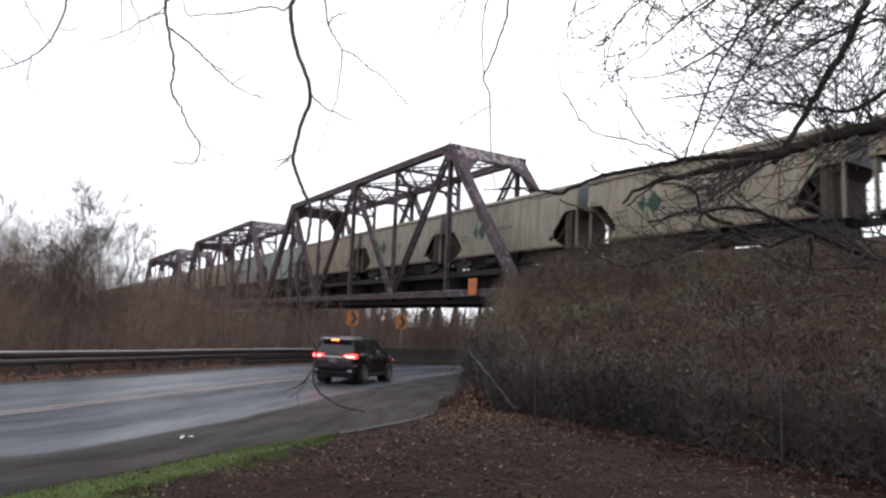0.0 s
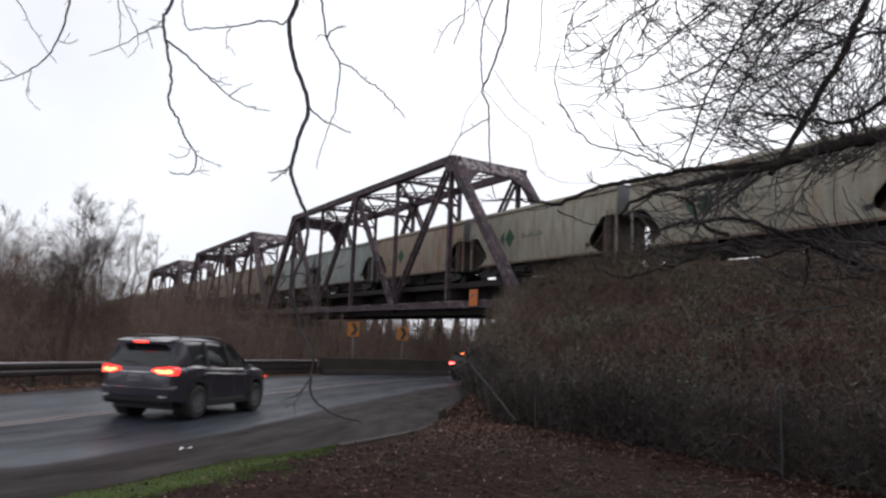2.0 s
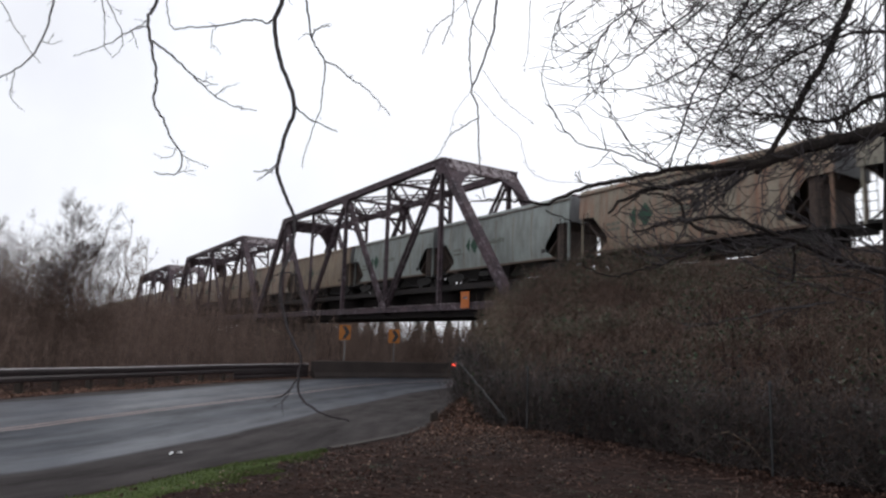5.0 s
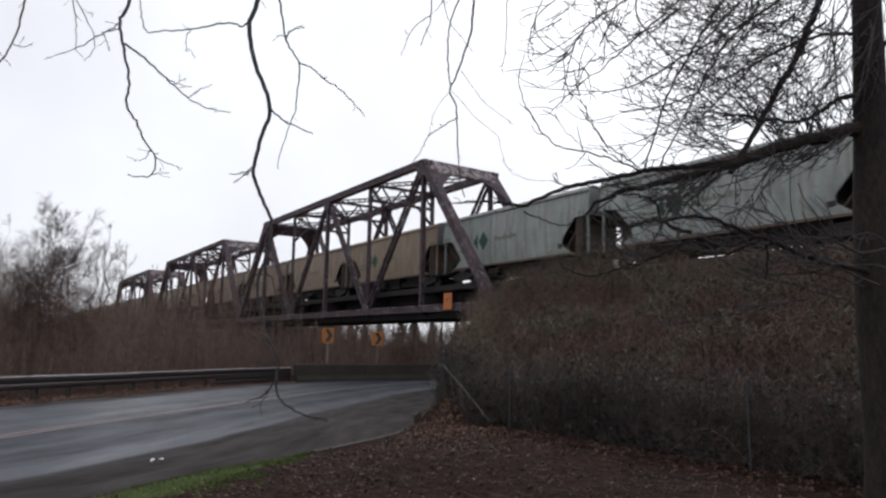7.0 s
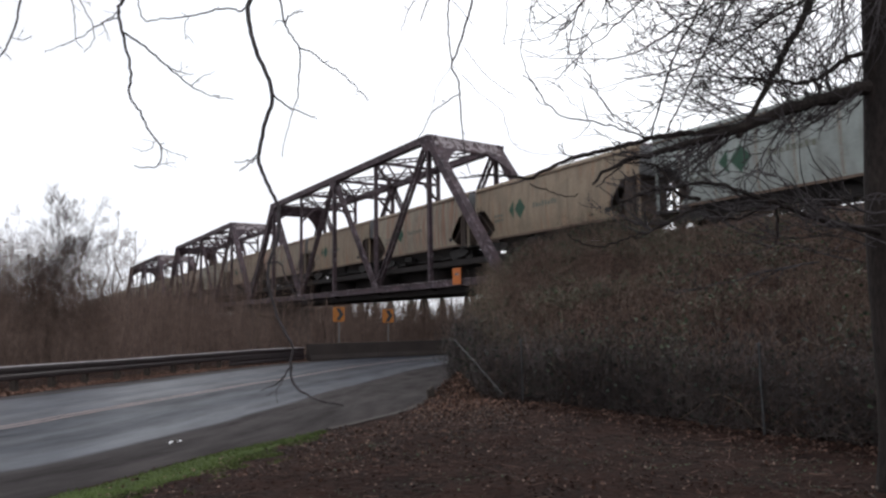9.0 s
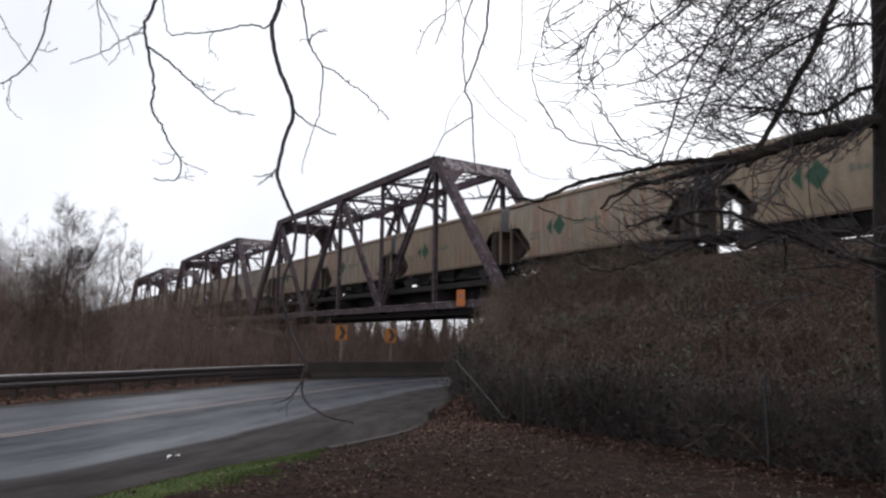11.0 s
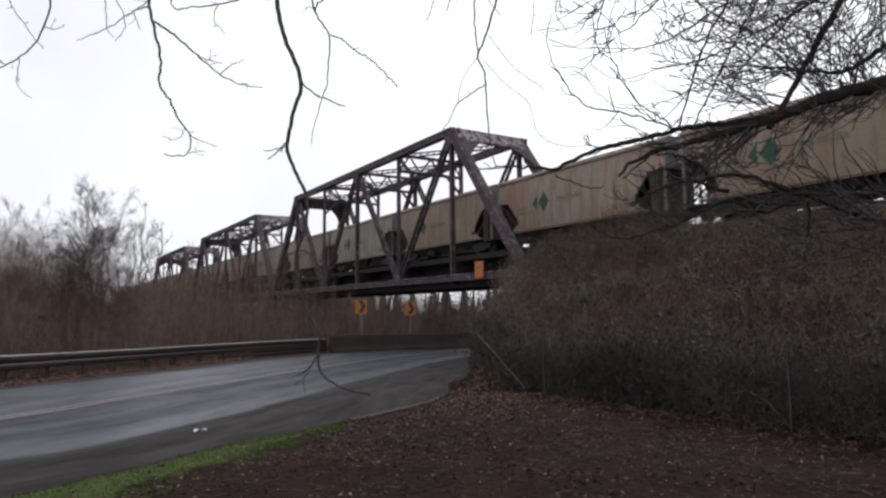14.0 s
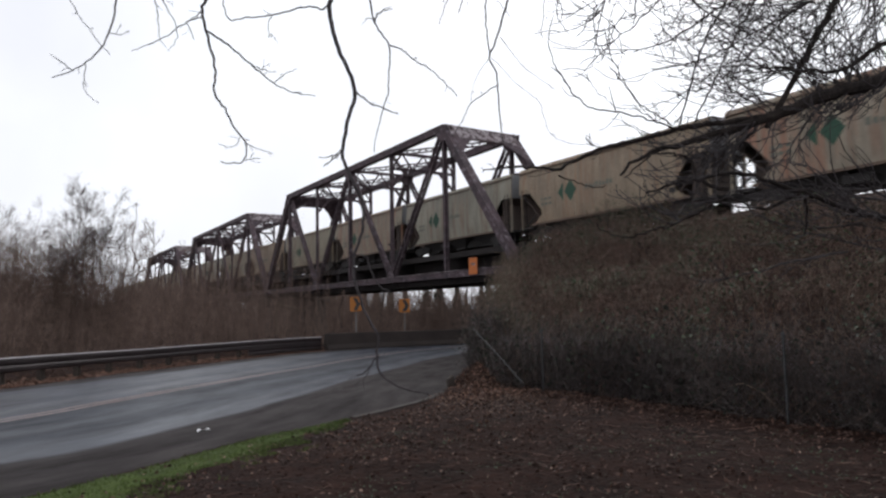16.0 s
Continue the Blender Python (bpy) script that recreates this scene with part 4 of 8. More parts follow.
            part("top_lateral", mb, M["steel"], span)
    # the floor: beams, stringers, ties and walkway edge
    for i in range(n + 1):
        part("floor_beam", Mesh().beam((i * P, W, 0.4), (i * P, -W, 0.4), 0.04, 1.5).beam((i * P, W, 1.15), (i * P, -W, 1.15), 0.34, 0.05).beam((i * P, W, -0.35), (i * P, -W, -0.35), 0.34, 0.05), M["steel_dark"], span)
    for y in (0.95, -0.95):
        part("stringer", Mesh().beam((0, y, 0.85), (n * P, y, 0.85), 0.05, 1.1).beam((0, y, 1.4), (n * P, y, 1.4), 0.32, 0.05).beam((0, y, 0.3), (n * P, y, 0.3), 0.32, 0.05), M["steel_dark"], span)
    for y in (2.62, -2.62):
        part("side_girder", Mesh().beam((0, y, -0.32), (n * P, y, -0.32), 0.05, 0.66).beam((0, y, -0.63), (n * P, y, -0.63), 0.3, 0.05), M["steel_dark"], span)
    tie = Mesh().box((0, 0, 0), (0.24, 3.1, 0.24)).data("tie")
    for j in range(int(n * P / 0.6)):
        part("tie", tie, M["wood"], span, at=pose(0.3 + j * 0.6, 0, 1.56))
    for y in (2.1, -2.1):
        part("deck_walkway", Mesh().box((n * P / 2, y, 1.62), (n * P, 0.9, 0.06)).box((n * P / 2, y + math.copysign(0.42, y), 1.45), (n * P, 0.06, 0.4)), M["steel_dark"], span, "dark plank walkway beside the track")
    for y in (0.76, -0.76):
        part("rail", Mesh().beam((0, y, 1.765), (n * P, y, 1.765), 0.07, 0.17), M["rail"], span)
    for k in (1, 2):
        copy_thing(span, RAILWAY @ pose(TRUSS_L0 + k * n * P, 0, TRUSS_Z))
    # piers, abutments
    for k in (1, 2):
        x = TRUSS_L0 + k * n * P
        pier = thing("bridge_pier", "stained concrete bridge pier standing in winter brush", "bridge pier", "bridge piers", at=RAILWAY @ pose(x, 0, -2.2))
        part("shaft", Mesh().loft([[(a * (0.9 + 0.25 * t), b * (4.3 + 0.4 * t), 4.9 * (1 - t)) for a, b in ((-1, -0.8), (-0.6, -1), (0.6, -1), (1, -0.8), (1, 0.8), (0.6, 1), (-0.6, 1), (-1, 0.8))] for t in (0, 0.5, 1)]), M["concrete"], pier)
        part("cap", Mesh().box((0, 0, 5.15), (2.4, 9.4, 0.55)), M["concrete"], pier)
    for x, k in ((TRUSS_L0 - 0.9, 1), (TRUSS_L0 + 3 * n * P + 0.9, -1)):
        ab = thing("bridge_abutment", "concrete bridge abutment set into the railway embankment", "bridge abutment", "bridge abutments", at=RAILWAY @ pose(x, 0, -1.5))
        part("seat", Mesh().box((0.1 * k, 0, 2.3), (2.0, 7.2, 5.0)), M["concrete"], ab)
        part("backwall", Mesh().box((-0.55 * k, 0, 5.75), (0.7, 7.0, 1.9)), M["concrete"], ab)
    # an orange panel hung on the near corner of the truss
    panel = thing("orange_marker", "square orange warning panel fixed to the bridge's lower corner", "sign", at=RAILWAY @ pose(TRUSS_L0 + 4.55, W + 0.25, TRUSS_Z))
    part("board", Mesh().box((0, 0.05, 0.42), (0.95, 0.03, 1.1)), M["orange"], panel)
    part("bracket", Mesh().beam((0.3, 0, -0.1), (0.3, 0, 0.9), 0.05, 0.04, up=(1, 0, 0)).beam((-0.3, 0, -0.1), (-0.3, 0, 0.9), 0.05, 0.04, up=(1, 0, 0)), M["steel_dark"], panel)
    part("worn_stripe", Mesh().box((-0.05, 0.072, 0.55), (0.5, 0.006, 0.16)), M["steel_pale"], panel, "scuffed pale stripe")


def build_track():
    """Ballast, ties and rails on both banks."""
    for lo, hi in ((-160, TRUSS_L0 - 2), (TRUSS_L0 + 18 * PANEL + 2, 420)):
        bed = thing("railway_track", "ballasted railway track on top of the embankment", "railway track", "tracks", at=RAILWAY @ pose(lo, 0, 5.15))
        ln = hi - lo
        rings = []
        for x in np.linspace(0, ln, 40):
            rings.append([(x, a, b) for a, b in ((4.1, -0.65), (3.3, -0.1), (2.2, 0.33), (-2.2, 0.33), (-3.3, -0.1), (-4.1, -0.65))])
        part("ballast", Mesh().loft(rings), M["ballast"], bed)
        ties = Mesh()
        for j in range(int(min(ln, 200) / 0.6)):
            ties.box(((ln - 0.3 - j * 0.6) if lo < 0 else 0.3 + j * 0.6, 0, 0.36), (0.23, 2.6, 0.18))
        tagged(part("tie_row", ties, M["wood"], bed), kind="stuff")
        for y in (0.76, -0.76):
            part("rail", Mesh().beam((0, y, 0.56), (ln, y, 0.56), 0.07, 0.18), M["rail"], bed)


# ---- the train ----
CAR = 15.17


def hopper_proto(paint, label):
    """A covered hopper car on the rails: x along the track, z from the rail's top."""
    car = thing("hopper_car", label, "rail car", "hopper train")
    H2 = 7.15

    def low(x):
        return float(np.interp(abs(x), [0, 5.0, 5.06, 6.05, H2], [1.0, 1.0, 1.85, 3.0, 3.04]))

    for sy in (1, -1):
        xs = sorted({*np.linspace(-H2, H2, 29).round(3), 5.0, 5.06, 6.05, -5.0, -5.06, -6.05})
        rows = 7
        V, F = [], []
        for face in (0, 1):
            for x in xs:
                for r in range(rows):
                    z = low(x) + (4.60 - low(x)) * r / (rows - 1)
                    bulge = 1.44 + 0.12 * math.sin(math.pi * np.clip((z - 1.0) / 3.3, 0, 1)) ** 0.7 - face * 0.04
                    V.append((x, sy * bulge, z))
        nx, off = len(xs), len(xs) * rows
        for i in range(nx - 1):
            for r in range(rows - 1):
                a = i * rows + r
                F += [(a, a + rows, a + rows + 1, a + 1), (off + a, off + a + 1, off + a + rows + 1, off + a + rows)]
            for r in (0, rows - 1):
                a = i * rows + r
                F.append((a, a + rows, off + a + rows, off + a))
        for i in (0, nx - 1):
            for r in range(rows - 1):
                a = i * rows + r
                F.append((a, a + 1, off + a + 1, off + a))
        side = part("side_sheet", Mesh().add(V, F), paint, car, smooth=True)
        # the gussets that widen the sheet again towards the sill, and the welded panel seams
        for sx in (1, -1):
            part("corner_gusset", Mesh().plate([(sx * 4.98, sy * 1.47, 1.0), (sx * 5.75, sy * 1.47, 1.0), (sx * 5.06, sy * 1.50, 1.5), (sx * 4.98, sy * 1.50, 1.5)], 0.04), paint, side)
        for x in (-5.6, -3.75, -1.9, -0.05, 1.6, 3.7, 5.55):
            zs = np.linspace(max(1.1, low(x) + 0.08), 4.36, 6)
            strip = [[(x + d, sy * (1.44 + 0.12 * math.sin(math.pi * np.clip((z - 1.0) / 3.3, 0, 1)) ** 0.7 + o), z) for d, o in ((-0.035, 0.0), (-0.022, 0.012), (0.022, 0.012), (0.035, 0.0))] for z in zs]
            part("panel_seam", Mesh().loft(strip), M["seam"], side, "rust-bled welded seam")
        if sy == 1:
            # two green lozenges and a faded word, as plain shapes, proud of the sheet
            def decal(outline, thick=0.012):
                return [(x, 1.44 + 0.12 * math.sin(math.pi * np.clip((z - 1.0) / 3.3, 0, 1)) ** 0.7 + thick, z) for x, z in outline]

            c = 2.35
            part("emblem", Mesh().plate(decal([(c, 3.3), (c - 0.52, 2.65), (c, 2.0), (c + 0.52, 2.65)]), 0.01), M["logo"], side, "dark green lozenge emblem")
            part("emblem", Mesh().plate(decal([(c + 0.62, 3.2), (c + 0.62, 2.1), (c + 1.08, 2.65)]), 0.01), M["logo"], side, "dark green triangle emblem")
            for k in range(8):
                x = c - 1.25 - k * 0.27
                part("lettering", Mesh().plate(decal([(x, 2.5), (x - 0.19, 2.5), (x - 0.19, 2.82 - 0.06 * (k % 3)), (x, 2.82 - 0.06 * (k % 3))]), 0.006), M["letters"], side, "faded lettering")
            for r, z in enumerate((2.35, 2.05)):
                for k in range(3):
                    x = 5.0 - k * 0.34
                    part("reporting_mark", Mesh().plate(decal([(x, z), (x - 0.25, z), (x - 0.25, z + 0.17), (x, z + 0.17)]), 0.006), M["letters"], side, "faded reporting marks")
            part("data_panel", Mesh().plate(decal([(-4.7, 1.35), (-5.1, 1.35), (-5.1, 1.6), (-4.7, 1.6)]), 0.006), M["underframe"], side, "small dark data panel")
        part("top_rail", Mesh().beam((-H2, sy * 1.50, 4.40), (H2, sy * 1.50, 4.40), 0.07, 0.05), M["rust_edge"], car, "rust-stained top rail")
        part("eave", Mesh().loft([[(x, sy * a, b) for a, b in ((1.49, 4.43), (1.475, 4.56), (1.36, 4.68), (1.30, 4.66), (1.42, 4.43))] for x in (-H2, H2)]), paint, car, "pale rolled roof eave")
        part("side_sill", Mesh().beam((-6.0, sy * 1.46, 0.98), (6.0, sy * 1.46, 0.98), 0.10, 0.12), M["rust_edge"], car, "rusty side sill")
    # roof
    rings = []
    for x in np.linspace(-H2, H2, 9):
        rings.append([(x, 1.40 * math.cos(a), 4.62 + 0.15 * math.sin(a)) for a in np.linspace(0, math.pi, 9)])
    part("roof", Mesh().loft(rings), M["steel_pale"], car, "grimy arched roof", smooth=True)
    hatch = Mesh().loft([[(x, 0.42 * math.cos(a), 4.72 + 0.10 * math.sin(a)) for a in np.linspace(0, math.pi, 6)] for x in (-6.3, 6.3)])
    part("hatch_trough", hatch, M["steel_pale"], car)
    for sy in (1, -1):
        part("running_board", Mesh().box((0, sy * 0.72, 4.79), (14.0, 0.4, 0.04)), M["steel_dark"], car)
        for x in np.linspace(-6, 6, 5):
            part("board_bracket", Mesh().box((x, sy * 0.72, 4.74), (0.06, 0.4, 0.08)), M["steel_dark"], car)
    # slope sheets close the ends, with posts, ladders and a platform outside them
    for sx in (1, -1):
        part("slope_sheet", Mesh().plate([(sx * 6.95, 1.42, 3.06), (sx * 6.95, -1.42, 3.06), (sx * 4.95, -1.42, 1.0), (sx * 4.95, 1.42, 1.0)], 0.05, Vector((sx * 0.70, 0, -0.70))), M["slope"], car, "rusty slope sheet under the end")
        part("end_sheet", Mesh().box((sx * (H2 - 0.03), 0, 3.82), (0.05, 2.86, 1.56)), M["end_grey"], car, "bare grey end sheet")
        for sy in (1, -1):
            part("end_post", Mesh().beam((sx * 7.0, sy * 1.40, 0.75), (sx * 7.0, sy * 1.40, 3.08), 0.13, 0.09, up=(1, 0, 0)), paint, car)
            part("end_brace", Mesh().beam((sx * 6.95, sy * 1.2, 0.85), (sx * 5.85, sy * 1.2, 1.7), 0.08, 0.08), M["underframe"], car)
            lad = Mesh()
            for x in (6.45, 6.8):
                lad.beam((sx * x, sy * 1.5, 0.7), (sx * x, sy * 1.56, 3.3), 0.03, 0.04, up=(1, 0, 0))
            for z in np.linspace(0.85, 3.1, 7):
                lad.beam((sx * 6.45, sy * 1.53, z), (sx * 6.8, sy * 1.53, z), 0.03, 0.03)
            part("ladder", lad, M["steel_dark"], car)
        # added blocks in place of end gear: they close the recess against the sky
        part("end_bulkhead", (Mesh().box((sx * 6.3, 0, 1.95), (0.5, 2.80, 2.3)) if sx < 0 else Mesh()).box((sx * 6.0, 0, 1.5), (0.7, 1.3, 1.3)), M["slope"], car, "added block filling the end recess in place of end gear")
        part("end_platform", Mesh().box((sx * 6.6, 0, 0.82), (1.3, 2.9, 0.14)), M["underframe"], car)
        part("coupler", Mesh().box((sx * 7.45, 0, 0.7), (0.55, 0.3, 0.32)), M["underframe"], car)
        # the truck below
        truck = part("truck", Mesh().box((sx * 5.3, 0, 0.62), (0.5, 2.3, 0.3)), M["underframe"], car, "black cast wheel truck")
        for sy in (1, -1):
            out = [(sx * 5.3 + a, sy * 1.02, b) for a, b in ((-1.15, 0.42), (-0.75, 0.30), (-0.35, 0.2), (0.35, 0.2), (0.75, 0.30), (1.15, 0.42), (1.15, 0.62), (0.5, 0.78), (-0.5, 0.78), (-1.15, 0.62))]
            part("side_frame", Mesh().plate(out, 0.16), M["underframe"], truck)
        for a in (-0.88, 0.88):
            ax = Mesh()
            for sy in (1, -1):
                ax.lathe([(0.02, sy * 0.68), (0.42, sy * 0.68), (0.45, sy * 0.72), (0.45, sy * 0.83), (0.38, sy * 0.85), (0.12, sy * 0.85), (0.02, sy * 0.87)], sides=16, c=(sx * 5.3 + a, 0, 0.43))
            ax.lathe([(0.08, -0.7), (0.08, 0.7)], sides=8, c=(sx * 5.3 + a, 0, 0.43))
            part("wheelset", ax, M["underframe"], truck)
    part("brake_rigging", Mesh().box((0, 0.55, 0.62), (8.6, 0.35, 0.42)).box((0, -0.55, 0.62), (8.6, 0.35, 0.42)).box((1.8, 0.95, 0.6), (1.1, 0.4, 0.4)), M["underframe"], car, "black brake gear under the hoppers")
    # added solid block: keeps the space under the car dark, without sky gaps
    part("piping_box", Mesh().box((0, 0, 0.66), (9.4, 1.3, 0.8)), M["underframe"], car, "dark block added to close the view between the hoppers")
    part("centre_sill", Mesh().box((0, 0, 0.88), (14.6, 0.45, 0.3)), M["underframe"], car)
    # three hopper bays with their outlet gates
    for x in (-3.45, 0, 3.45):
        ring = [[(x + a * 1.6, b * 1.38, 1.05) for a, b in ((-1, -1), (1, -1), (1, 1), (-1, 1))], [(x + a * 0.5, b * 0.75, 0.34) for a, b in ((-1, -1), (1, -1), (1, 1), (-1, 1))], [(x + a * 0.5, b * 0.75, 0.22) for a, b in ((-1, -1), (1, -1), (1, 1), (-1, 1))]]
        bay = part("hopper_bay", Mesh().loft(ring), M["underframe"], car, "black hopper bay")
        part("outlet_gate", Mesh().box((x, 0, 0.25), (1.3, 1.7, 0.1)), M["underframe"], bay)
    return car


PAINTS = (
    ("beige", "beige covered hopper car with green lozenges and rust stains"),
    ("bone", "pale bone covered hopper car with green lozenges on its sides"),
    ("grey", "pale grey-green covered hopper car with green lozenges"),
    ("tan", "tan covered hopper car stained orange with rust"),
    ("rust", "beige covered hopper car with heavy red rust streaks"),
)
# paint of each car, from the front to the back of the part of the train that is seen
ORDER = "beige beige beige bone bone rust grey grey tan rust tan rust tan bone rust beige tan beige bone rust beige bone tan beige grey bone beige tan".split()
TRAIN = []


def build_train():
    protos = {}
    for i, kind in enumerate(ORDER):
        s = 13.05 + CAR / 2 + (i - 2) * CAR
        if kind not in protos:
            protos[kind] = hopper_proto(M[kind], dict(PAINTS)[kind])
            protos[kind].matrix_basis = RAILWAY @ pose(s, 0, RAIL_Z)
            car = protos[kind]
        else:
            car = copy_thing(protos[kind], RAILWAY @ pose(s, 0, RAIL_Z))
        TRAIN.append((car, s))


# ---- the cars on the road ----
CARS = []
SUV_LONG, SUV_WIDE = 0.92, 0.96


def suv(paint, label, braking=True):
    """A family SUV: x ahead, z from the road. Wheels are parts of their own."""
    car = thing("suv", label, "car", "road traffic")

    WB = (-1.40, 1.42)

    def across(x, table):
        return float(np.interp(x, [a for a, _ in table], [b for _, b in table]))

    belt = ((-2.43, 0.92), (-2.38, 1.06), (-2.30, 1.12), (-1.5, 1.155), (0.0, 1.12), (1.0, 1.10), (1.25, 1.095), (1.65, 1.085), (2.0, 1.055), (2.25, 1.0), (2.38, 0.91), (2.45, 0.72))
    half = ((-2.45, 0.66), (-2.40, 0.80), (-2.30, 0.89), (-2.05, 0.945), (-1.5, 0.955), (-0.5, 0.945), (0.6, 0.945), (1.4, 0.955), (1.85, 0.925), (2.15, 0.85), (2.34, 0.73), (2.45, 0.55))
    sill = ((-2.45, 0.56), (-2.36, 0.42), (-2.1, 0.36), (-1.0, 0.30), (1.0, 0.30), (2.0, 0.32), (2.3, 0.36), (2.45, 0.46))

    def ring(x):
        w, zt, zb = across(x, half), across(x, belt), across(x, sill)
        flare = 0.0
        for c in WB:
            d = abs(x - c)
            if d < 0.455:
                zb = max(zb, 0.375 + math.sqrt(max(0.0, 0.455**2 - d * d)))
            flare = max(flare, 0.022 * max(0.0, 1 - (d / 0.72) ** 2))
        zb = min(zb, zt - 0.16)
        h = zt - zb
        prof = ((0.93, 0.0, 1), (0.985, 0.05, 1), (1.0, 0.22, 1), (0.995, 0.45, 0.6), (0.985, 0.64, 0.2), (0.99, 0.78, 0), (0.955, 0.91, 0), (0.905, 0.975, 0), (0.84, 1.0, 0))
        up = [(x, w * f + flare * k, zb + h * v) for f, v, k in prof]
        return up + [(x, 0.0, zt + 0.025)] + [(px, -py, pz) for px, py, pz in reversed(up)]

    stations = sorted({-2.45, -2.42, -2.38, -2.32, -2.2, -2.05, -1.94, 1.94, 2.05, 2.15, 2.25, 2.34, 2.40, 2.45, -0.7, -0.3, 0.1, 0.5, 0.8, *(c + 0.458 * math.cos(a) for c in WB for a in np.linspace(0, math.pi, 13))})
    body = part("body", Mesh().loft([ring(x) for x in stations]), paint, car, smooth=True)
    # the glazed upper part, its roof and pillars
    prof = ((-2.34, 1.14, 0.78), (-2.24, 1.36, 0.73), (-2.10, 1.60, 0.67), (-1.8, 1.665, 0.65), (-1.2, 1.70, 0.645), (-0.5, 1.71, 0.64), (0.05, 1.68, 0.635), (0.34, 1.60, 0.64), (0.75, 1.375, 0.69), (1.22, 1.09, 0.76))
    glass = []
    for x, zr, wr in prof:
        zb = 1.04
        wb = 0.85
        glass.append([(x, -wb, zb), (x, -(wb + wr) / 2 - 0.012, (zb + zr) / 2), (x, -wr, zr - 0.03), (x, -wr * 0.85, zr), (x, wr * 0.85, zr), (x, wr, zr - 0.03), (x, (wb + wr) / 2 + 0.012, (zb + zr) / 2), (x, wb, zb)])
    part("glasshouse", Mesh().loft(glass), M["glass"], car, "dark tinted glass all round", smooth=True)
    roof = [[(x, w, z) for w, z in ((-wr - dw, zr - dz), (-wr - 0.03, zr - 0.08), (-wr * 0.93, zr - 0.012), (-wr * 0.6, zr + 0.025), (0, zr + 0.04), (wr * 0.6, zr + 0.025), (wr * 0.93, zr - 0.012), (wr + 0.03, zr - 0.08), (wr + dw, zr - dz), (wr * 0.7, zr - 0.06), (-wr * 0.7, zr - 0.06))] for x, zr, wr, dw, dz in ((-2.16, 1.635, 0.655, 0.05, 0.16), (-1.8, 1.675, 0.65, 0.05, 0.15), (-1.2, 1.705, 0.645, 0.05, 0.13), (-0.5, 1.71, 0.64, 0.045, 0.12), (0.05, 1.675, 0.635, 0.045, 0.11), (0.36, 1.595, 0.635, 0.04, 0.09))]
    part("roof", Mesh().loft(roof), paint, car, smooth=True)
    part("spoiler", Mesh().loft([[(-2.02, y, 1.685), (-2.36, y * 0.96, 1.625), (-2.35, y * 0.96, 1.585), (-2.02, y, 1.60)] for y in (-0.68, -0.6, 0.6, 0.68)]), paint, car)
    for sy in (1, -1):
        part("rear_pillar", Mesh().plate([(-2.33, sy * 0.85, 1.10), (-1.62, sy * 0.875, 1.12), (-1.56, sy * 0.862, 1.20), (-1.74, sy * 0.79, 1.42), (-1.70, sy * 0.735, 1.56), (-1.8, sy * 0.70, 1.64), (-2.16, sy * 0.695, 1.62)], 0.035), paint, car)
        part("rear_quarter_pillar", Mesh().plate([(-2.315, sy * 0.66, 1.10), (-2.30, sy * 0.85, 1.10), (-2.07, sy * 0.70, 1.62), (-2.08, sy * 0.58, 1.62)], 0.03, (1, 0, 0)), paint, car)
        for x0, x1 in ((-0.85, -0.90), (0.20, 0.02)):
            part("pillar", Mesh().beam((x0, sy * 0.865, 1.06), (x1, sy * 0.675, 1.68), 0.09, 0.03, up=(0, 1, 0)), M["trim"], car)
        part("front_pillar", Mesh().tube([(1.27, sy * 0.80, 1.09), (1.0, sy * 0.76, 1.24), (0.75, sy * 0.715, 1.385), (0.36, sy * 0.665, 1.60), (0.1, sy * 0.66, 1.65)], [0.04, 0.042, 0.042, 0.045, 0.045], 8), paint, car)
        part("roof_rail", Mesh().tube([(-1.85, sy * 0.60, 1.67), (-1.7, sy * 0.60, 1.745), (-0.7, sy * 0.60, 1.78), (0.0, sy * 0.6, 1.735), (0.12, sy * 0.60, 1.66)], 0.024, 6), M["trim"], car)
        part("mirror", Mesh().loft([[(0.75 + a * f, sy * (0.93 + 0.1 * d), 1.12 + b * f) for a, b in ((-0.06, -0.07), (0.07, -0.07), (0.08, 0.06), (-0.06, 0.08))] for d, f in ((0, 0.6), (0.4, 1.0), (1.6, 1.0), (2.0, 0.6))]), paint, car)
        part("door_handle", Mesh().box((-0.25, sy * 0.965, 0.93), (0.2, 0.03, 0.03)), M["trim"], car)
        part("door_handle", Mesh().box((-1.2, sy * 0.965, 0.95), (0.2, 0.03, 0.03)), M["trim"], car)
        for x0 in (-0.78, 0.30, -1.62):
            part("door_seam", Mesh().box((x0, sy * 0.956, 0.76), (0.010, 0.005, 0.56)), M["trim"], body)
        part("shoulder_crease", Mesh().loft([[(x, sy * (w - 0.02), z), (x, sy * (w + 0.008), z + 0.02), (x, sy * (w - 0.02), z + 0.045)] for x, w, z in ((-2.15, 0.905, 0.95), (-1.5, 0.945, 0.97), (-0.4, 0.94, 0.94), (0.8, 0.94, 0.91), (1.6, 0.935, 0.87))]), paint, body)
        part("window_line", Mesh().beam((-1.6, sy * 0.872, 1.125), (1.0, sy * 0.85, 1.085), 0.02, 0.022), M["chrome"], body, "bright window trim")
        part("sill", Mesh().box((0, sy * 0.93, 0.34), (2.4, 0.08, 0.12)), M["trim"], car)
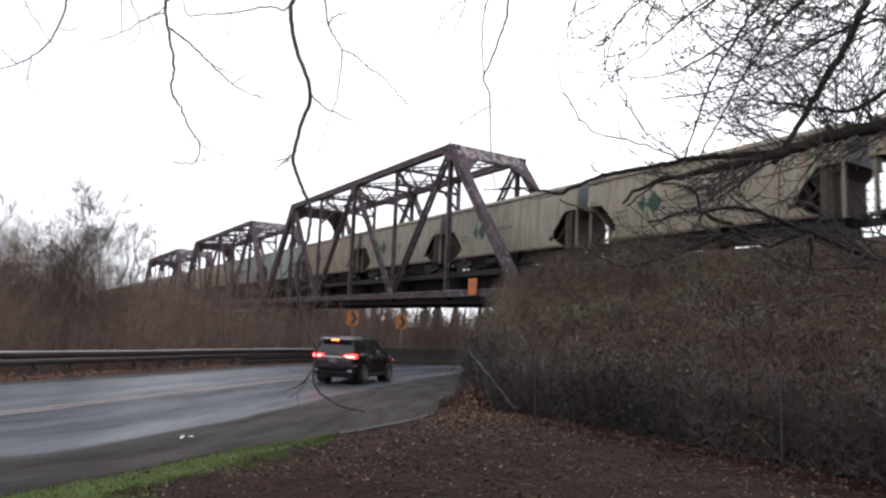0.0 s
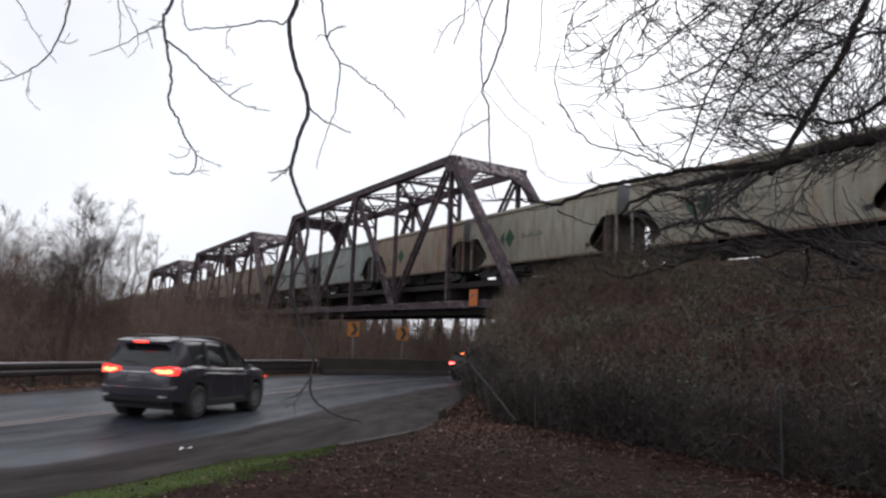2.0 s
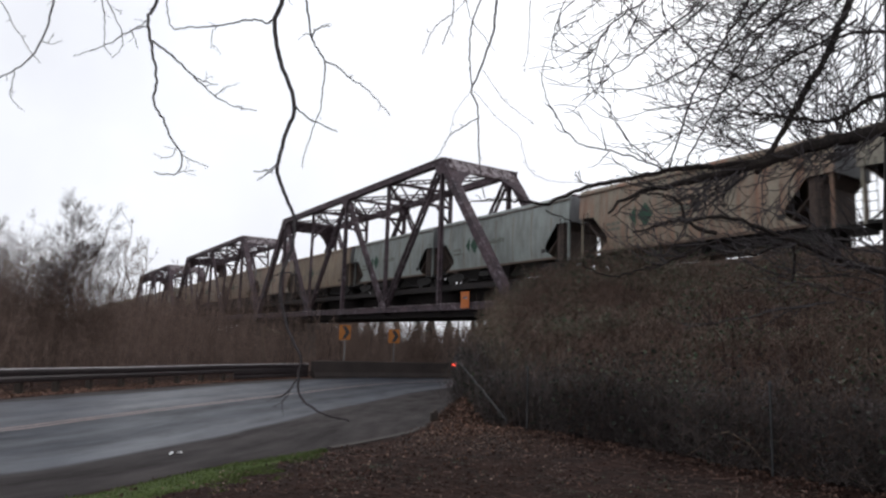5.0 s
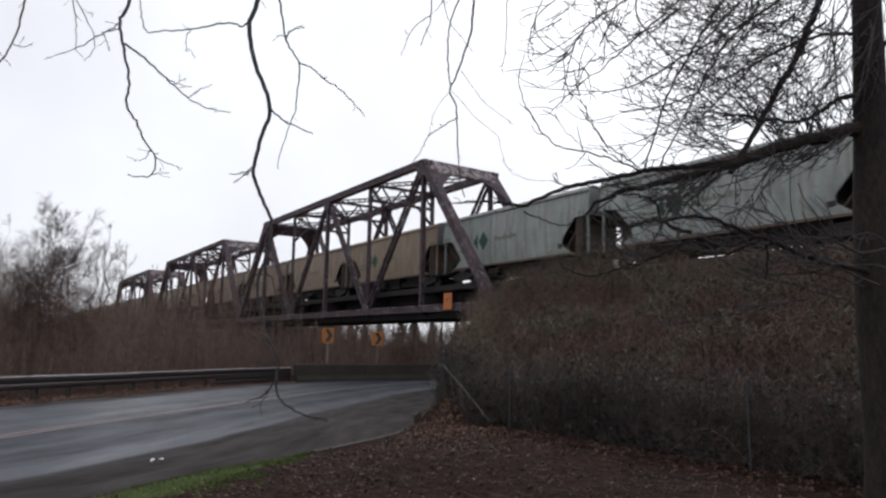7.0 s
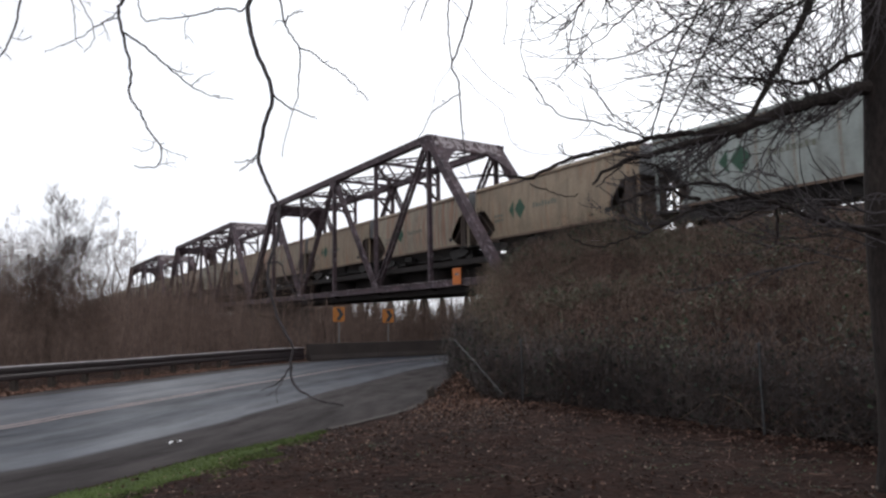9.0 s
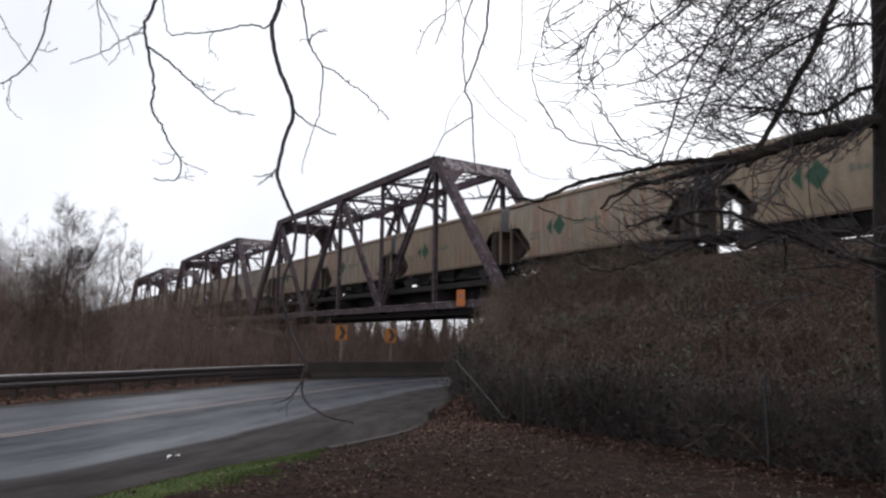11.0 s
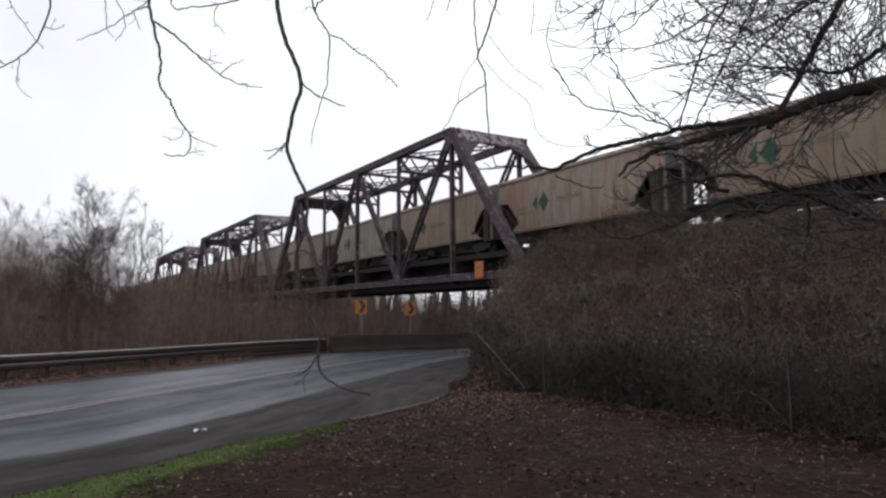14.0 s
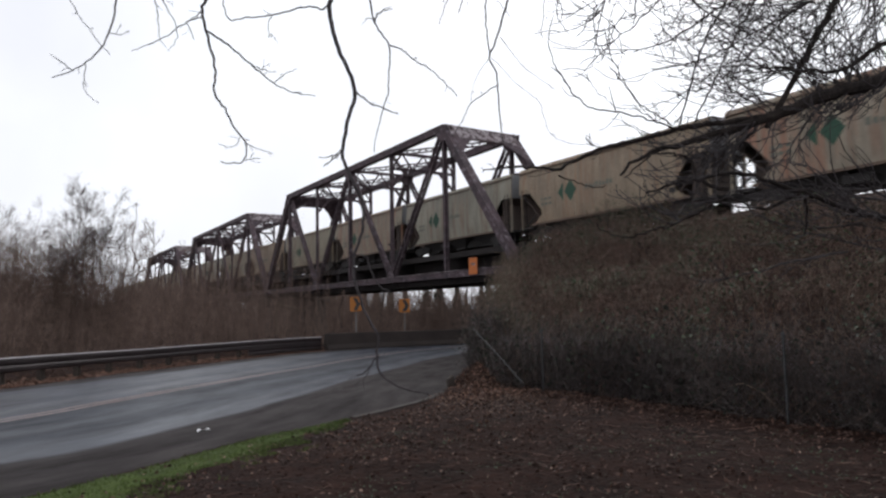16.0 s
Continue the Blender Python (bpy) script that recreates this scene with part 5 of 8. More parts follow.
        lamp = part("tail_light", Mesh().loft([[(-2.44 + 0.30 * max(0, y - 0.62) + dx, sy * y, z) for y, z in ((0.40, 1.02), (0.62, 0.955), (0.905, 0.94), (0.925, 1.08), (0.84, 1.12), (0.46, 1.075))] for dx in (0, 0.20)]), M["tail"], car, "lit red tail light")
        part("light_core", Mesh().loft([[(-2.456 + 0.30 * max(0, y - 0.62) + dx, sy * y, z) for y, z in ((0.47, 1.02), (0.62, 0.975), (0.86, 0.97), (0.88, 1.04), (0.78, 1.06), (0.70, 1.035), (0.52, 1.055))] for dx in (0, 0.014)]), M["tail_hot" if braking else "tail_red"], lamp, "glowing lamp strip")
        part("headlight", Mesh().loft([[(2.0, sy * 0.9, 0.80), (2.0, sy * 0.9, 0.92), (2.02, sy * 0.88, 0.94)], [(2.36, sy * 0.66, 0.74), (2.36, sy * 0.66, 0.84), (2.34, sy * 0.64, 0.86)]]), M["chrome"], car)
        part("side_marker", Mesh().box((2.10, sy * 0.885, 0.87), (0.12, 0.03, 0.05)), M["marker"], car, "lit orange side marker")
        part("bumper_reflector", Mesh().box((-2.455, sy * 0.74, 0.50), (0.02, 0.20, 0.035)), M["chrome"], car)
    part("brake_light", Mesh().box((-2.368, 0, 1.605), (0.02, 0.34, 0.04)), M["brake" if braking else "brake_hot"], car, "lit high brake light")
    part("rear_bumper", Mesh().loft([[(-2.47 + d, y, 0.52), (-2.50 + d, y, 0.66), (-2.40 + d, y, 0.73), (-2.20, y, 0.60), (-2.30 + d, y, 0.42), (-2.42 + d, y, 0.42)] for y, d in ((-0.93, 0.22), (-0.86, 0.09), (-0.6, 0.01), (0, 0), (0.6, 0.01), (0.86, 0.09), (0.93, 0.22))]), paint, car, "body-coloured rear bumper")
    part("bumper_valance", Mesh().loft([[(-2.44 + d, y, 0.40), (-2.46 + d, y, 0.47), (-2.30, y, 0.50), (-2.25, y, 0.33), (-2.36 + d, y, 0.33)] for y, d in ((-0.88, 0.14), (-0.7, 0.02), (0.7, 0.02), (0.88, 0.14))]), M["trim"], car, "black lower valance")
    plate = part("number_plate", Mesh().box((-2.455, 0, 0.87), (0.03, 0.32, 0.15)), M["plate"], car, "pale number plate with dark bars")
    for j in range(5):
        part("plate_bar", Mesh().box((-2.473, 0.11 - j * 0.055, 0.86), (0.006, 0.035, 0.07)), M["plate_ink"], plate)
    part("rear_trim", Mesh().box((-2.43, 0, 0.985), (0.03, 0.78, 0.035)), M["chrome"], car)
    part("rear_wiper", Mesh().beam((-2.36, 0.0, 1.16), (-2.335, 0.42, 1.20), 0.02, 0.02), M["trim"], car)
    part("underbody", Mesh().box((0, 0, 0.30), (4.2, 1.5, 0.14)), M["trim"], car)
    wheels = []
    tyre = Mesh().lathe([(0.22, -0.12), (0.33, -0.125), (0.365, -0.095), (0.375, 0), (0.365, 0.095), (0.33, 0.125), (0.22, 0.12)], sides=26).data("tyre", True)
    rim = Mesh().lathe([(0.02, 0.10), (0.06, 0.105), (0.07, 0.07), (0.20, 0.05), (0.215, 0.11), (0.235, 0.115), (0.24, 0.08)], sides=20)
    for j in range(10):
        a = 2 * math.pi * j / 10
        rim.beam((0.05 * math.cos(a), 0.09, 0.05 * math.sin(a)), (0.215 * math.cos(a), 0.10, 0.215 * math.sin(a)), 0.035, 0.03, up=(0, 1, 0))
    rim = rim.data("rim")
    for x in (-1.40, 1.42):
        for sy in (1, -1):
            # a thin dark lip round the opening and the well behind the wheel
            lip = []
            for j in range(15):
                a = math.radians(2 + 176 * j / 14)
                lip.append([(x + r * math.cos(a), sy * y, 0.375 + r * math.sin(a)) for r, y in ((0.425, 0.90), (0.465, 0.92), (0.468, 0.975), (0.430, 0.972))])
            part("wheel_arch", Mesh().loft(lip), M["trim"] if braking else paint, car, "dark arch lip", smooth=True)
            part("arch_liner", Mesh().lathe([(0.02, sy * 0.60), (0.45, sy * 0.60), (0.45, sy * 0.74), (0.02, sy * 0.74)], sides=18, c=(x, 0, 0.375)), M["trim"], car)
            hub = part("wheel", tyre, M["tyre"], car, "black tyre", at=pose(x * SUV_LONG, sy * 0.885 * SUV_WIDE, 0.375, 0, 0, 0 if sy > 0 else 180))
            part("rim", rim, M["alloy"], hub, "spoked alloy rim")
            wheels.append((hub, x, sy))
    # trim the whole to its true length and breadth
    for ob in car.children_recursive:
        if ob.name.split(".")[0] not in ("wheel", "rim"):
            ob.data.transform(Matrix.Diagonal((SUV_LONG, SUV_WIDE, 1.03, 1)))
    return car, wheels


def lane_frames():
    T = np.gradient(LANE, axis=0)
    S = np.r_[0, np.cumsum(np.linalg.norm(np.diff(LANE, axis=0), axis=1))]
    i0 = int(np.argmin(np.hypot(LANE[:, 0] + 17, LANE[:, 1] + 1)))
    return S - S[i0], T


LANE_S, LANE_T = lane_frames()


def on_lane(d):
    """The pose of a car d metres along its lane."""
    x, y = np.interp(d, LANE_S, LANE[:, 0]), np.interp(d, LANE_S, LANE[:, 1])
    tx, ty = np.interp(d, LANE_S, LANE_T[:, 0]), np.interp(d, LANE_S, LANE_T[:, 1])
    z0, z1 = float(road_z(y - 1.4)), float(road_z(y + 1.4))
    return pose(x, y, (z0 + z1) / 2 + 0.002, 0, -math.degrees(math.atan2(z1 - z0, 2.8)), math.degrees(math.atan2(ty, tx)))


def build_cars():
    # way along the lane, time by time
    first, second = ((0, 32.3), (4, 65.1), (16, 163.5)), ((0, 1.0), (2, 21.0), (3.5, 35.6), (4, 40.4), (16, 156.0))
    for paint, label, way, braking in ((M["paint_black"], "dark maroon SUV driving with red tail lights lit", first, False), (M["paint_grey"], "dark grey SUV with roof rails and lit tail lights", second, True)):
        car, wheels = suv(paint, label, braking)
        car.matrix_basis = on_lane(way[0][1])
        CARS.append((car, wheels, way))

# ---- plants ----


def stuff(name, me, label, category):
    return tagged(new(name, me), label, category, kind="stuff")


def stems(rng, base, tip, k, wander):
    """Bent stems from base to tip: (n, 3) each, gives (n, k, 3)."""
    t = np.linspace(0, 1, k)[None, :, None]
    P = base[:, None] * (1 - t) + tip[:, None] * t
    w = np.cumsum(rng.normal(size=(len(base), k, 3)) * wander, axis=1)
    w -= w[:, :1]
    return P + w


def merge(pieces):
    """Joins (verts, faces) pairs."""
    V, F, o = [], [], 0
    for v, f in pieces:
        V.append(v)
        F.append(f + o)
        o += len(v)
    return np.concatenate(V), np.concatenate(F)


def rail_xy(s, lat):
    return s * DR[0] + lat * NR[0], s * DR[1] + lat * NR[1]


def build_brambles():
    """Arching bare canes with leaf patches that cover the embankment and push through the fence."""
    rng = np.random.default_rng(11)

    def held_back(P, slack=0.0):
        """Nothing grows out over the bare ground past the fence."""
        lat = P[..., 0] * NR[0] + P[..., 1] * NR[1]
        s = P[..., 0] * DR[0] + P[..., 1] * DR[1]
        push = np.clip(bank_foot(s) - slack - lat, 0, None)
        P[..., 0] += NR[0] * push
        P[..., 1] += NR[1] * push
        return P

    def places(n):
        f = rng.random(n)
        s = -18 + 48 * rng.random(n) ** 0.75
        lat0 = bank_foot(s)
        lat = lat0 + (26.0 - lat0) * f
        ok = s < bank_end(lat) + 0.45
        s, lat = s[ok], lat[ok]
        x, y = rail_xy(s, lat)
        return x, y, s, lat

    # canes that arch over and root again; they mound up in clumps
    x, y, s, lat = places(30000)
    n = len(x)
    clump = np.array([noise.noise((a * 0.42, b * 0.42, 4.0)) + 0.45 * noise.noise((a * 1.3, b * 1.3, 8.0)) for a, b in zip(x, y)])
    front = np.clip((lat - bank_foot(s)) / 1.3, 0, 1)
    h = (0.26 + 1.0 * np.clip(clump + 0.4, 0, 1) ** 1.25) * rng.uniform(0.4, 1.25, n) + (1 - front) * rng.uniform(0.0, 0.85, n)
    h *= 1 + np.interp(lat, [19.5, 23.0, 26.0], [0.0, 1.0, 1.0]) * np.interp(s, [14.5, 18.5, 22.0], [-0.35, 0.1, 0.7])
    base = np.stack([x, y, ground_z(x, y) - 0.03], 1)
    ang = rng.uniform(0, 2 * np.pi, n)
    reach = rng.uniform(0.35, 1.7, n)
    k = 6
    t = np.linspace(0, 1, k)[None]
    P = base[:, None] + np.stack([np.cos(ang)[:, None] * reach[:, None] * t, np.sin(ang)[:, None] * reach[:, None] * t, h[:, None] * np.sin(np.pi * (0.03 + 0.87 * t**0.8))], -1)
    P += np.cumsum(rng.normal(size=P.shape) * 0.05, axis=1)
    P = held_back(P, 0.12)
    R = np.linspace(1, 0.35, k)[None] * (rng.uniform(0.003, 0.0085, n) * rng.choice([0.8, 1.0, 1.5], n))[:, None]
    straw = np.array([noise.noise((a * 0.8, b * 0.8, 9.0)) for a, b in zip(x, y)]) + rng.normal(size=n) * 0.16 > 0.16
    stuff("bramble_canes", raw_mesh("bramble_canes", *tubes(P[~straw], R[~straw]), M["cane"]), "brown arching bramble canes covering the railway embankment", "brambles")
    stuff("straw_canes", raw_mesh("straw_canes", *tubes(P[straw], R[straw]), M["cane_pale"]), "dead straw-coloured canes in patches on the embankment", "brambles")
    # fine side shoots in every direction
    n2 = 52000
    b = P[rng.integers(0, n, n2), rng.integers(1, k, n2)]
    d = rng.normal(size=(n2, 3)) + np.array([0, 0, 0.2])
    d /= np.linalg.norm(d, axis=1, keepdims=True)
    q = held_back(stems(rng, b, b + d * rng.uniform(0.10, 0.45, n2)[:, None], 3, 0.025), 0.2)
    stuff("bramble_shoots", raw_mesh("bramble_shoots", *tubes(q, np.linspace(1, 0.4, 3)[None] * rng.uniform(0.002, 0.0055, n2)[:, None]), M["brush"]), "thin bare side shoots among the bramble canes", "brambles")
    # leaves: grey-green in patches, withered brown between
    n3 = 150000
    C = P[rng.integers(0, n, n3), rng.integers(2, k - 1, n3)] + rng.normal(size=(n3, 3)) * 0.10
    C = held_back(C, 0.15)
    patch = np.array([noise.noise((c[0] * 0.42, c[1] * 0.42, c[2] * 0.7)) for c in C])
    green = patch + rng.normal(size=n3) * 0.07 > 0.06
    stuff("bramble_leaves", raw_mesh("bramble_leaves", *leaves(C[green], 0.072, rng, up=0.6), M["leaf_green"]), "grey-green bramble leaves in patches on the bank", "leaves")
    dead = C[~green][: int(n3 * 0.3)]
    stuff("withered_leaves", raw_mesh("withered_leaves", *leaves(dead, 0.055, rng, up=0.3), M["leaf_dead"]), "withered brown leaves caught in the brambles", "leaves")
    # tall dead straw stems that stand out of the tangle, in loose groups
    n7 = 1500
    s7, u7 = rng.uniform(-10, 24, 60)[rng.integers(0, 60, n7)] + rng.normal(size=n7) * 0.7, rng.random(60)[rng.integers(0, 60, n7)]
    lat7 = bank_foot(s7) + 0.3 + (23.5 - bank_foot(s7)) * u7 ** 1.3 + rng.normal(size=n7) * 0.5
    lat7 = np.maximum(lat7, bank_foot(s7) + 0.15)
    ok7 = s7 < bank_end(lat7)
    x7, y7 = rail_xy(s7[ok7], lat7[ok7])
    b7 = np.stack([x7, y7, ground_z(x7, y7) + 0.15], 1)
    m7 = len(b7)
    t7 = b7 + np.stack([rng.normal(size=m7) * 0.25, rng.normal(size=m7) * 0.25, rng.uniform(0.45, 1.15, m7)], 1)
    P7 = held_back(stems(rng, b7, t7, 6, 0.035), 0.12)
    stuff("dead_stems", raw_mesh("dead_stems", *tubes(P7, np.linspace(1, 0.5, 6)[None] * rng.uniform(0.004, 0.008, m7)[:, None]), M["cane_pale"]), "dead straw-coloured stems standing out of the brambles", "brambles")
    # a matted skirt of vines woven through the fence wire
    n4 = 12000
    s4 = rng.uniform(-14, 16.2, n4)
    lat4 = bank_foot(s4) - 0.05 + rng.random(n4) ** 2 * 0.7
    x4, y4 = rail_xy(s4, lat4)
    z4 = ground_z(x4, y4) - 0.05
    b4 = np.stack([x4, y4, z4], 1)
    top = b4 + np.stack([rng.normal(size=n4) * 0.55, rng.normal(size=n4) * 0.55, rng.uniform(0.2, 1.45, n4)], 1)
    b4[:, 2] += rng.random(n4) ** 2 * 0.9
    Pv = held_back(stems(rng, b4, top, 6, 0.11), 0.14)
    stuff("fence_vines", raw_mesh("fence_vines", *tubes(Pv, np.linspace(1, 0.5, 6)[None] * rng.uniform(0.0025, 0.007, n4)[:, None]), M["vine"]), "matted dark vines grown into the wire fence", "vines")
    C4 = Pv[rng.integers(0, n4, 9000), rng.integers(2, 6, 9000)] + rng.normal(size=(9000, 3)) * 0.06
    stuff("fence_leaves", raw_mesh("fence_leaves", *leaves(held_back(C4, 0.16), 0.07, rng, up=0.4), M["leaf_dark"]), "dull dark leaves on the fence vines", "leaves")
    # dead strands that hang down over the fence
    n6 = 420
    s6 = rng.uniform(-14, 15.5, n6)
    lat6 = bank_foot(s6) + rng.uniform(-0.02, 0.25, n6)
    x6, y6 = rail_xy(s6, lat6)
    b6 = np.stack([x6, y6, ground_z(x6, y6) + rng.uniform(0.7, 1.7, n6)], 1)
    t6 = b6 + np.stack([rng.normal(size=n6) * 0.22, rng.normal(size=n6) * 0.22, -rng.uniform(0.3, 1.2, n6)], 1)
    t6[:, 2] = np.maximum(t6[:, 2], ground_z(x6, y6) + 0.05)
    P6 = held_back(stems(rng, b6, t6, 6, 0.05), 0.14)
    stuff("hanging_strands", raw_mesh("hanging_strands", *tubes(P6, np.linspace(1, 0.5, 6)[None] * rng.uniform(0.003, 0.0075, n6)[:, None]), M["cane"]), "dead pale bramble strands hanging over the fence", "brambles")
    # tall tangle at the end of the bank, round the abutment
    n5 = 5200
    lat5 = rng.uniform(10.5, 25.0, n5)
    s5 = bank_end(lat5) + rng.uniform(-1.0, 0.0, n5) + np.interp(lat5, [11, 14, 18], [0.1, 0.5, 0.75]) * rng.random(n5) + np.where(lat5 > 21.5, rng.uniform(0, 1.6, n5), 0)
    x5, y5 = rail_xy(s5, lat5)
    z5 = ground_z(x5, y5)
    b5 = np.stack([x5, y5, z5 - 0.05], 1)
    room = np.interp(lat5, [10.5, 13, 15, 18, 21, 24], [1.25, 1.7, 2.3, 3.2, 4.1, 4.4])
    t5 = b5 + np.stack([rng.normal(size=n5) * 0.3, rng.normal(size=n5) * 0.3, np.maximum(0.4, (room - z5)) * rng.uniform(0.35, 1.08, n5)], 1)
    P5 = stems(rng, b5, t5, 6, 0.07)
    m5 = 16000
    e5 = P5[rng.integers(0, n5, m5), rng.integers(1, 6, m5)]
    d5 = rng.normal(size=(m5, 3))
    d5 /= np.linalg.norm(d5, axis=1, keepdims=True)
    Q5 = stems(rng, e5, e5 + d5 * rng.uniform(0.15, 0.5, m5)[:, None], 4, 0.03)
    pieces = [tubes(P5, np.linspace(1, 0.5, 6)[None] * rng.uniform(0.004, 0.010, n5)[:, None]), tubes(Q5, np.linspace(1, 0.5, 4)[None] * rng.uniform(0.003, 0.006, m5)[:, None])]
    stuff("bank_end_tangle", raw_mesh("bank_end_tangle", *merge(pieces), M["cane_pale"]), "tangled bare canes and saplings at the end of the embankment", "brambles")
    C5 = P5[rng.integers(0, n5, 9000), rng.integers(2, 6, 9000)] + rng.normal(size=(9000, 3)) * 0.1
    stuff("bank_end_leaves", raw_mesh("bank_end_leaves", *leaves(C5, 0.07, rng, up=0.4), M["leaf_green"]), "sparse dull green leaves at the end of the embankment", "leaves")


def build_fence():
    """Chain-link fence along the foot of the bank: posts, a fallen top rail and wire."""
    fence = thing("chain_link_fence", "old chain-link fence overgrown with bramble vines", "fence")

    def foot(s, off=0.0):
        x, y = rail_xy(s, float(bank_foot(s)) - off)
        return x, y, float(ground_z(np.array([x]), np.array([y]))[0])

    for s in (-11.2, -8.4, -5.6, -2.8, 0.0, 2.6, 5.5, 10.85):
        x, y, z = foot(s, 0.17)
        part("post", Mesh().tube([(x, y, z - 0.2), (x, y, z + 1.25)], 0.018, 8).lathe([(0.03, 1.25), (0.028, 1.28), (0.005, 1.31)], axis="z", sides=8, c=(x, y, z)), M["galv"], fence)
    a, b = rail_xy(13.91, 9.6), rail_xy(11.09, 8.9)
    part("fallen_rail", Mesh().tube([(a[0], a[1], 1.06), ((a[0] + b[0]) / 2, (a[1] + b[1]) / 2, 0.54), (b[0], b[1], -0.02)], 0.0125, 8), M["galv"], fence, "grey top rail slipped aslant")
    P, step, h = [], 0.075, 1.16
    for s in np.arange(-12, 16.0, step):
        for k in (1, -1):
            e = s + k * h
            if -12 < e < 16.0:
                p, q = foot(s, 0.03), rail_xy(e, float(bank_foot(e)) - 0.03)
                P.append([[p[0], p[1], p[2] + 0.02], [(p[0] + q[0]) / 2, (p[1] + q[1]) / 2, p[2] + h / 2], [q[0], q[1], p[2] + h]])
    P = np.array(P)
    me = raw_mesh("wire", *tubes(P, np.full(P.shape[:2], 0.0016)), M["steel_pale"])
    tagged(part("wire", me, M["steel_pale"], fence, "woven wire mesh"), kind="stuff")


def thicket(name, label, rng, x, y, height, twigs, thick=0.012, material="brush", lean=0.25):
    """Upright leafless shrubs: stems with side twigs, joined."""
    n = len(x)
    z = ground_z(x, y)
    base = np.stack([x, y, z - 0.1], 1)
    tip = base + np.stack([rng.normal(size=n) * lean * height, rng.normal(size=n) * lean * height, height], 1)
    P = stems(rng, base, tip, 6, 0.05)
    far = np.maximum(1.0, np.hypot(x, y) / 34.0)
    pieces = [tubes(P, np.linspace(1, 0.3, 6)[None] * (rng.uniform(0.8, 1.6, n) * thick * far)[:, None])]
    m = n * twigs
    who = rng.integers(0, n, m)
    f = rng.uniform(0.12, 0.98, m)
    i = np.minimum((f * 5).astype(int), 4)
    u = (f * 5 - i)[:, None]
    b = P[who, i] * (1 - u) + P[who, i + 1] * u
    d = rng.normal(size=(m, 3)) + np.array([0, 0, 0.9])
    d /= np.linalg.norm(d, axis=1, keepdims=True)
    L = rng.uniform(0.12, 0.42, m) * height[who] * (1.05 - 0.55 * f)
    Q = stems(rng, b, b + d * L[:, None], 4, 0.03)
    pieces.append(tubes(Q, np.linspace(1, 0.35, 4)[None] * (rng.uniform(0.35, 0.75, m) * thick * far[who])[:, None]))
    me = raw_mesh(name, *merge(pieces), M[material])
    return stuff(name, me, label, "brush")


def clear_of_bridge(x, y, top):
    """Keeps brush under the bridge low."""
    lat = x * NR[0] + y * NR[1]
    under = (lat > 24.0) & (lat < 33.6)
    return np.where(under, np.minimum(top, 3.4), top)


def build_brush():
    rng = np.random.default_rng(5)
    # the belt just behind the guardrail and barrier
    def behind(n, d0, d1, i0, i1):
        i = rng.integers(i0, i1, n)
        off = rng.uniform(d0, d1, n)
        line = FAR_EDGE
        T = np.gradient(line, axis=0)
        T /= np.linalg.norm(T, axis=1, keepdims=True)
        p = line[i] + rng.normal(size=(n, 2)) * 0.3 + np.stack([-T[i, 1], T[i, 0]], 1) * off[:, None]
        return p[:, 0], p[:, 1]

    d = np.hypot(FAR_EDGE[:, 0] + 26, FAR_EDGE[:, 1] - 6)
    i0 = int(np.argmin(d))
    i1 = int(np.argmin(np.hypot(FAR_EDGE[:, 0] - 24, FAR_EDGE[:, 1] - 61.5)))
    x, y = behind(900, 3.0, 6.5, i0, i1)
    thicket("roadside_brush", "low tangled brown brush behind the guardrail", rng, x, y, clear_of_bridge(x, y, rng.uniform(0.8, 2.6, len(x))), 16, 0.008)
    x, y = behind(1700, 5, 16, i0, i1)
    thicket("winter_thicket", "dense leafless brown thicket below the bridge", rng, x, y, clear_of_bridge(x, y, rng.uniform(2.4, 4.7, len(x))), 20, 0.010)
    # deeper woods to the left and beyond the bridge
    n = 1900
    x = rng.uniform(-95, -12, n)
    y = 24 + rng.random(n) * 75
    lat = x * NR[0] + y * NR[1]
    keep = (lat < 24.6) & (beyond(FAR_EDGE, x, y, -1) > 8)
    x, y = x[keep], y[keep]
    h = rng.uniform(3.4, 5.7, len(x)) * np.interp(x, [-30, -18], [1.0, 0.86]) + np.clip((-x - 16) / 8, 0, 2.6) * rng.random(len(x))
    thicket("leafless_saplings", "crowded leafless saplings and brush along the railway", rng, x, y, h, 30, 0.011, lean=0.10)
    n = 2500
    x = rng.uniform(-70, 60, n)
    y = rng.uniform(58, 130, n)
    lat = x * NR[0] + y * NR[1]
    keep = (lat > 34) & (beyond(FAR_EDGE, x, y, -1) > 3)
    x, y = x[keep], y[keep]
    thicket("far_thicket", "grey-brown winter thicket beyond the bridge", rng, x, y, rng.uniform(3.8, 7.6, len(x)) * np.where(x / y > -0.05, 0.86, 1.0), 18, 0.014)


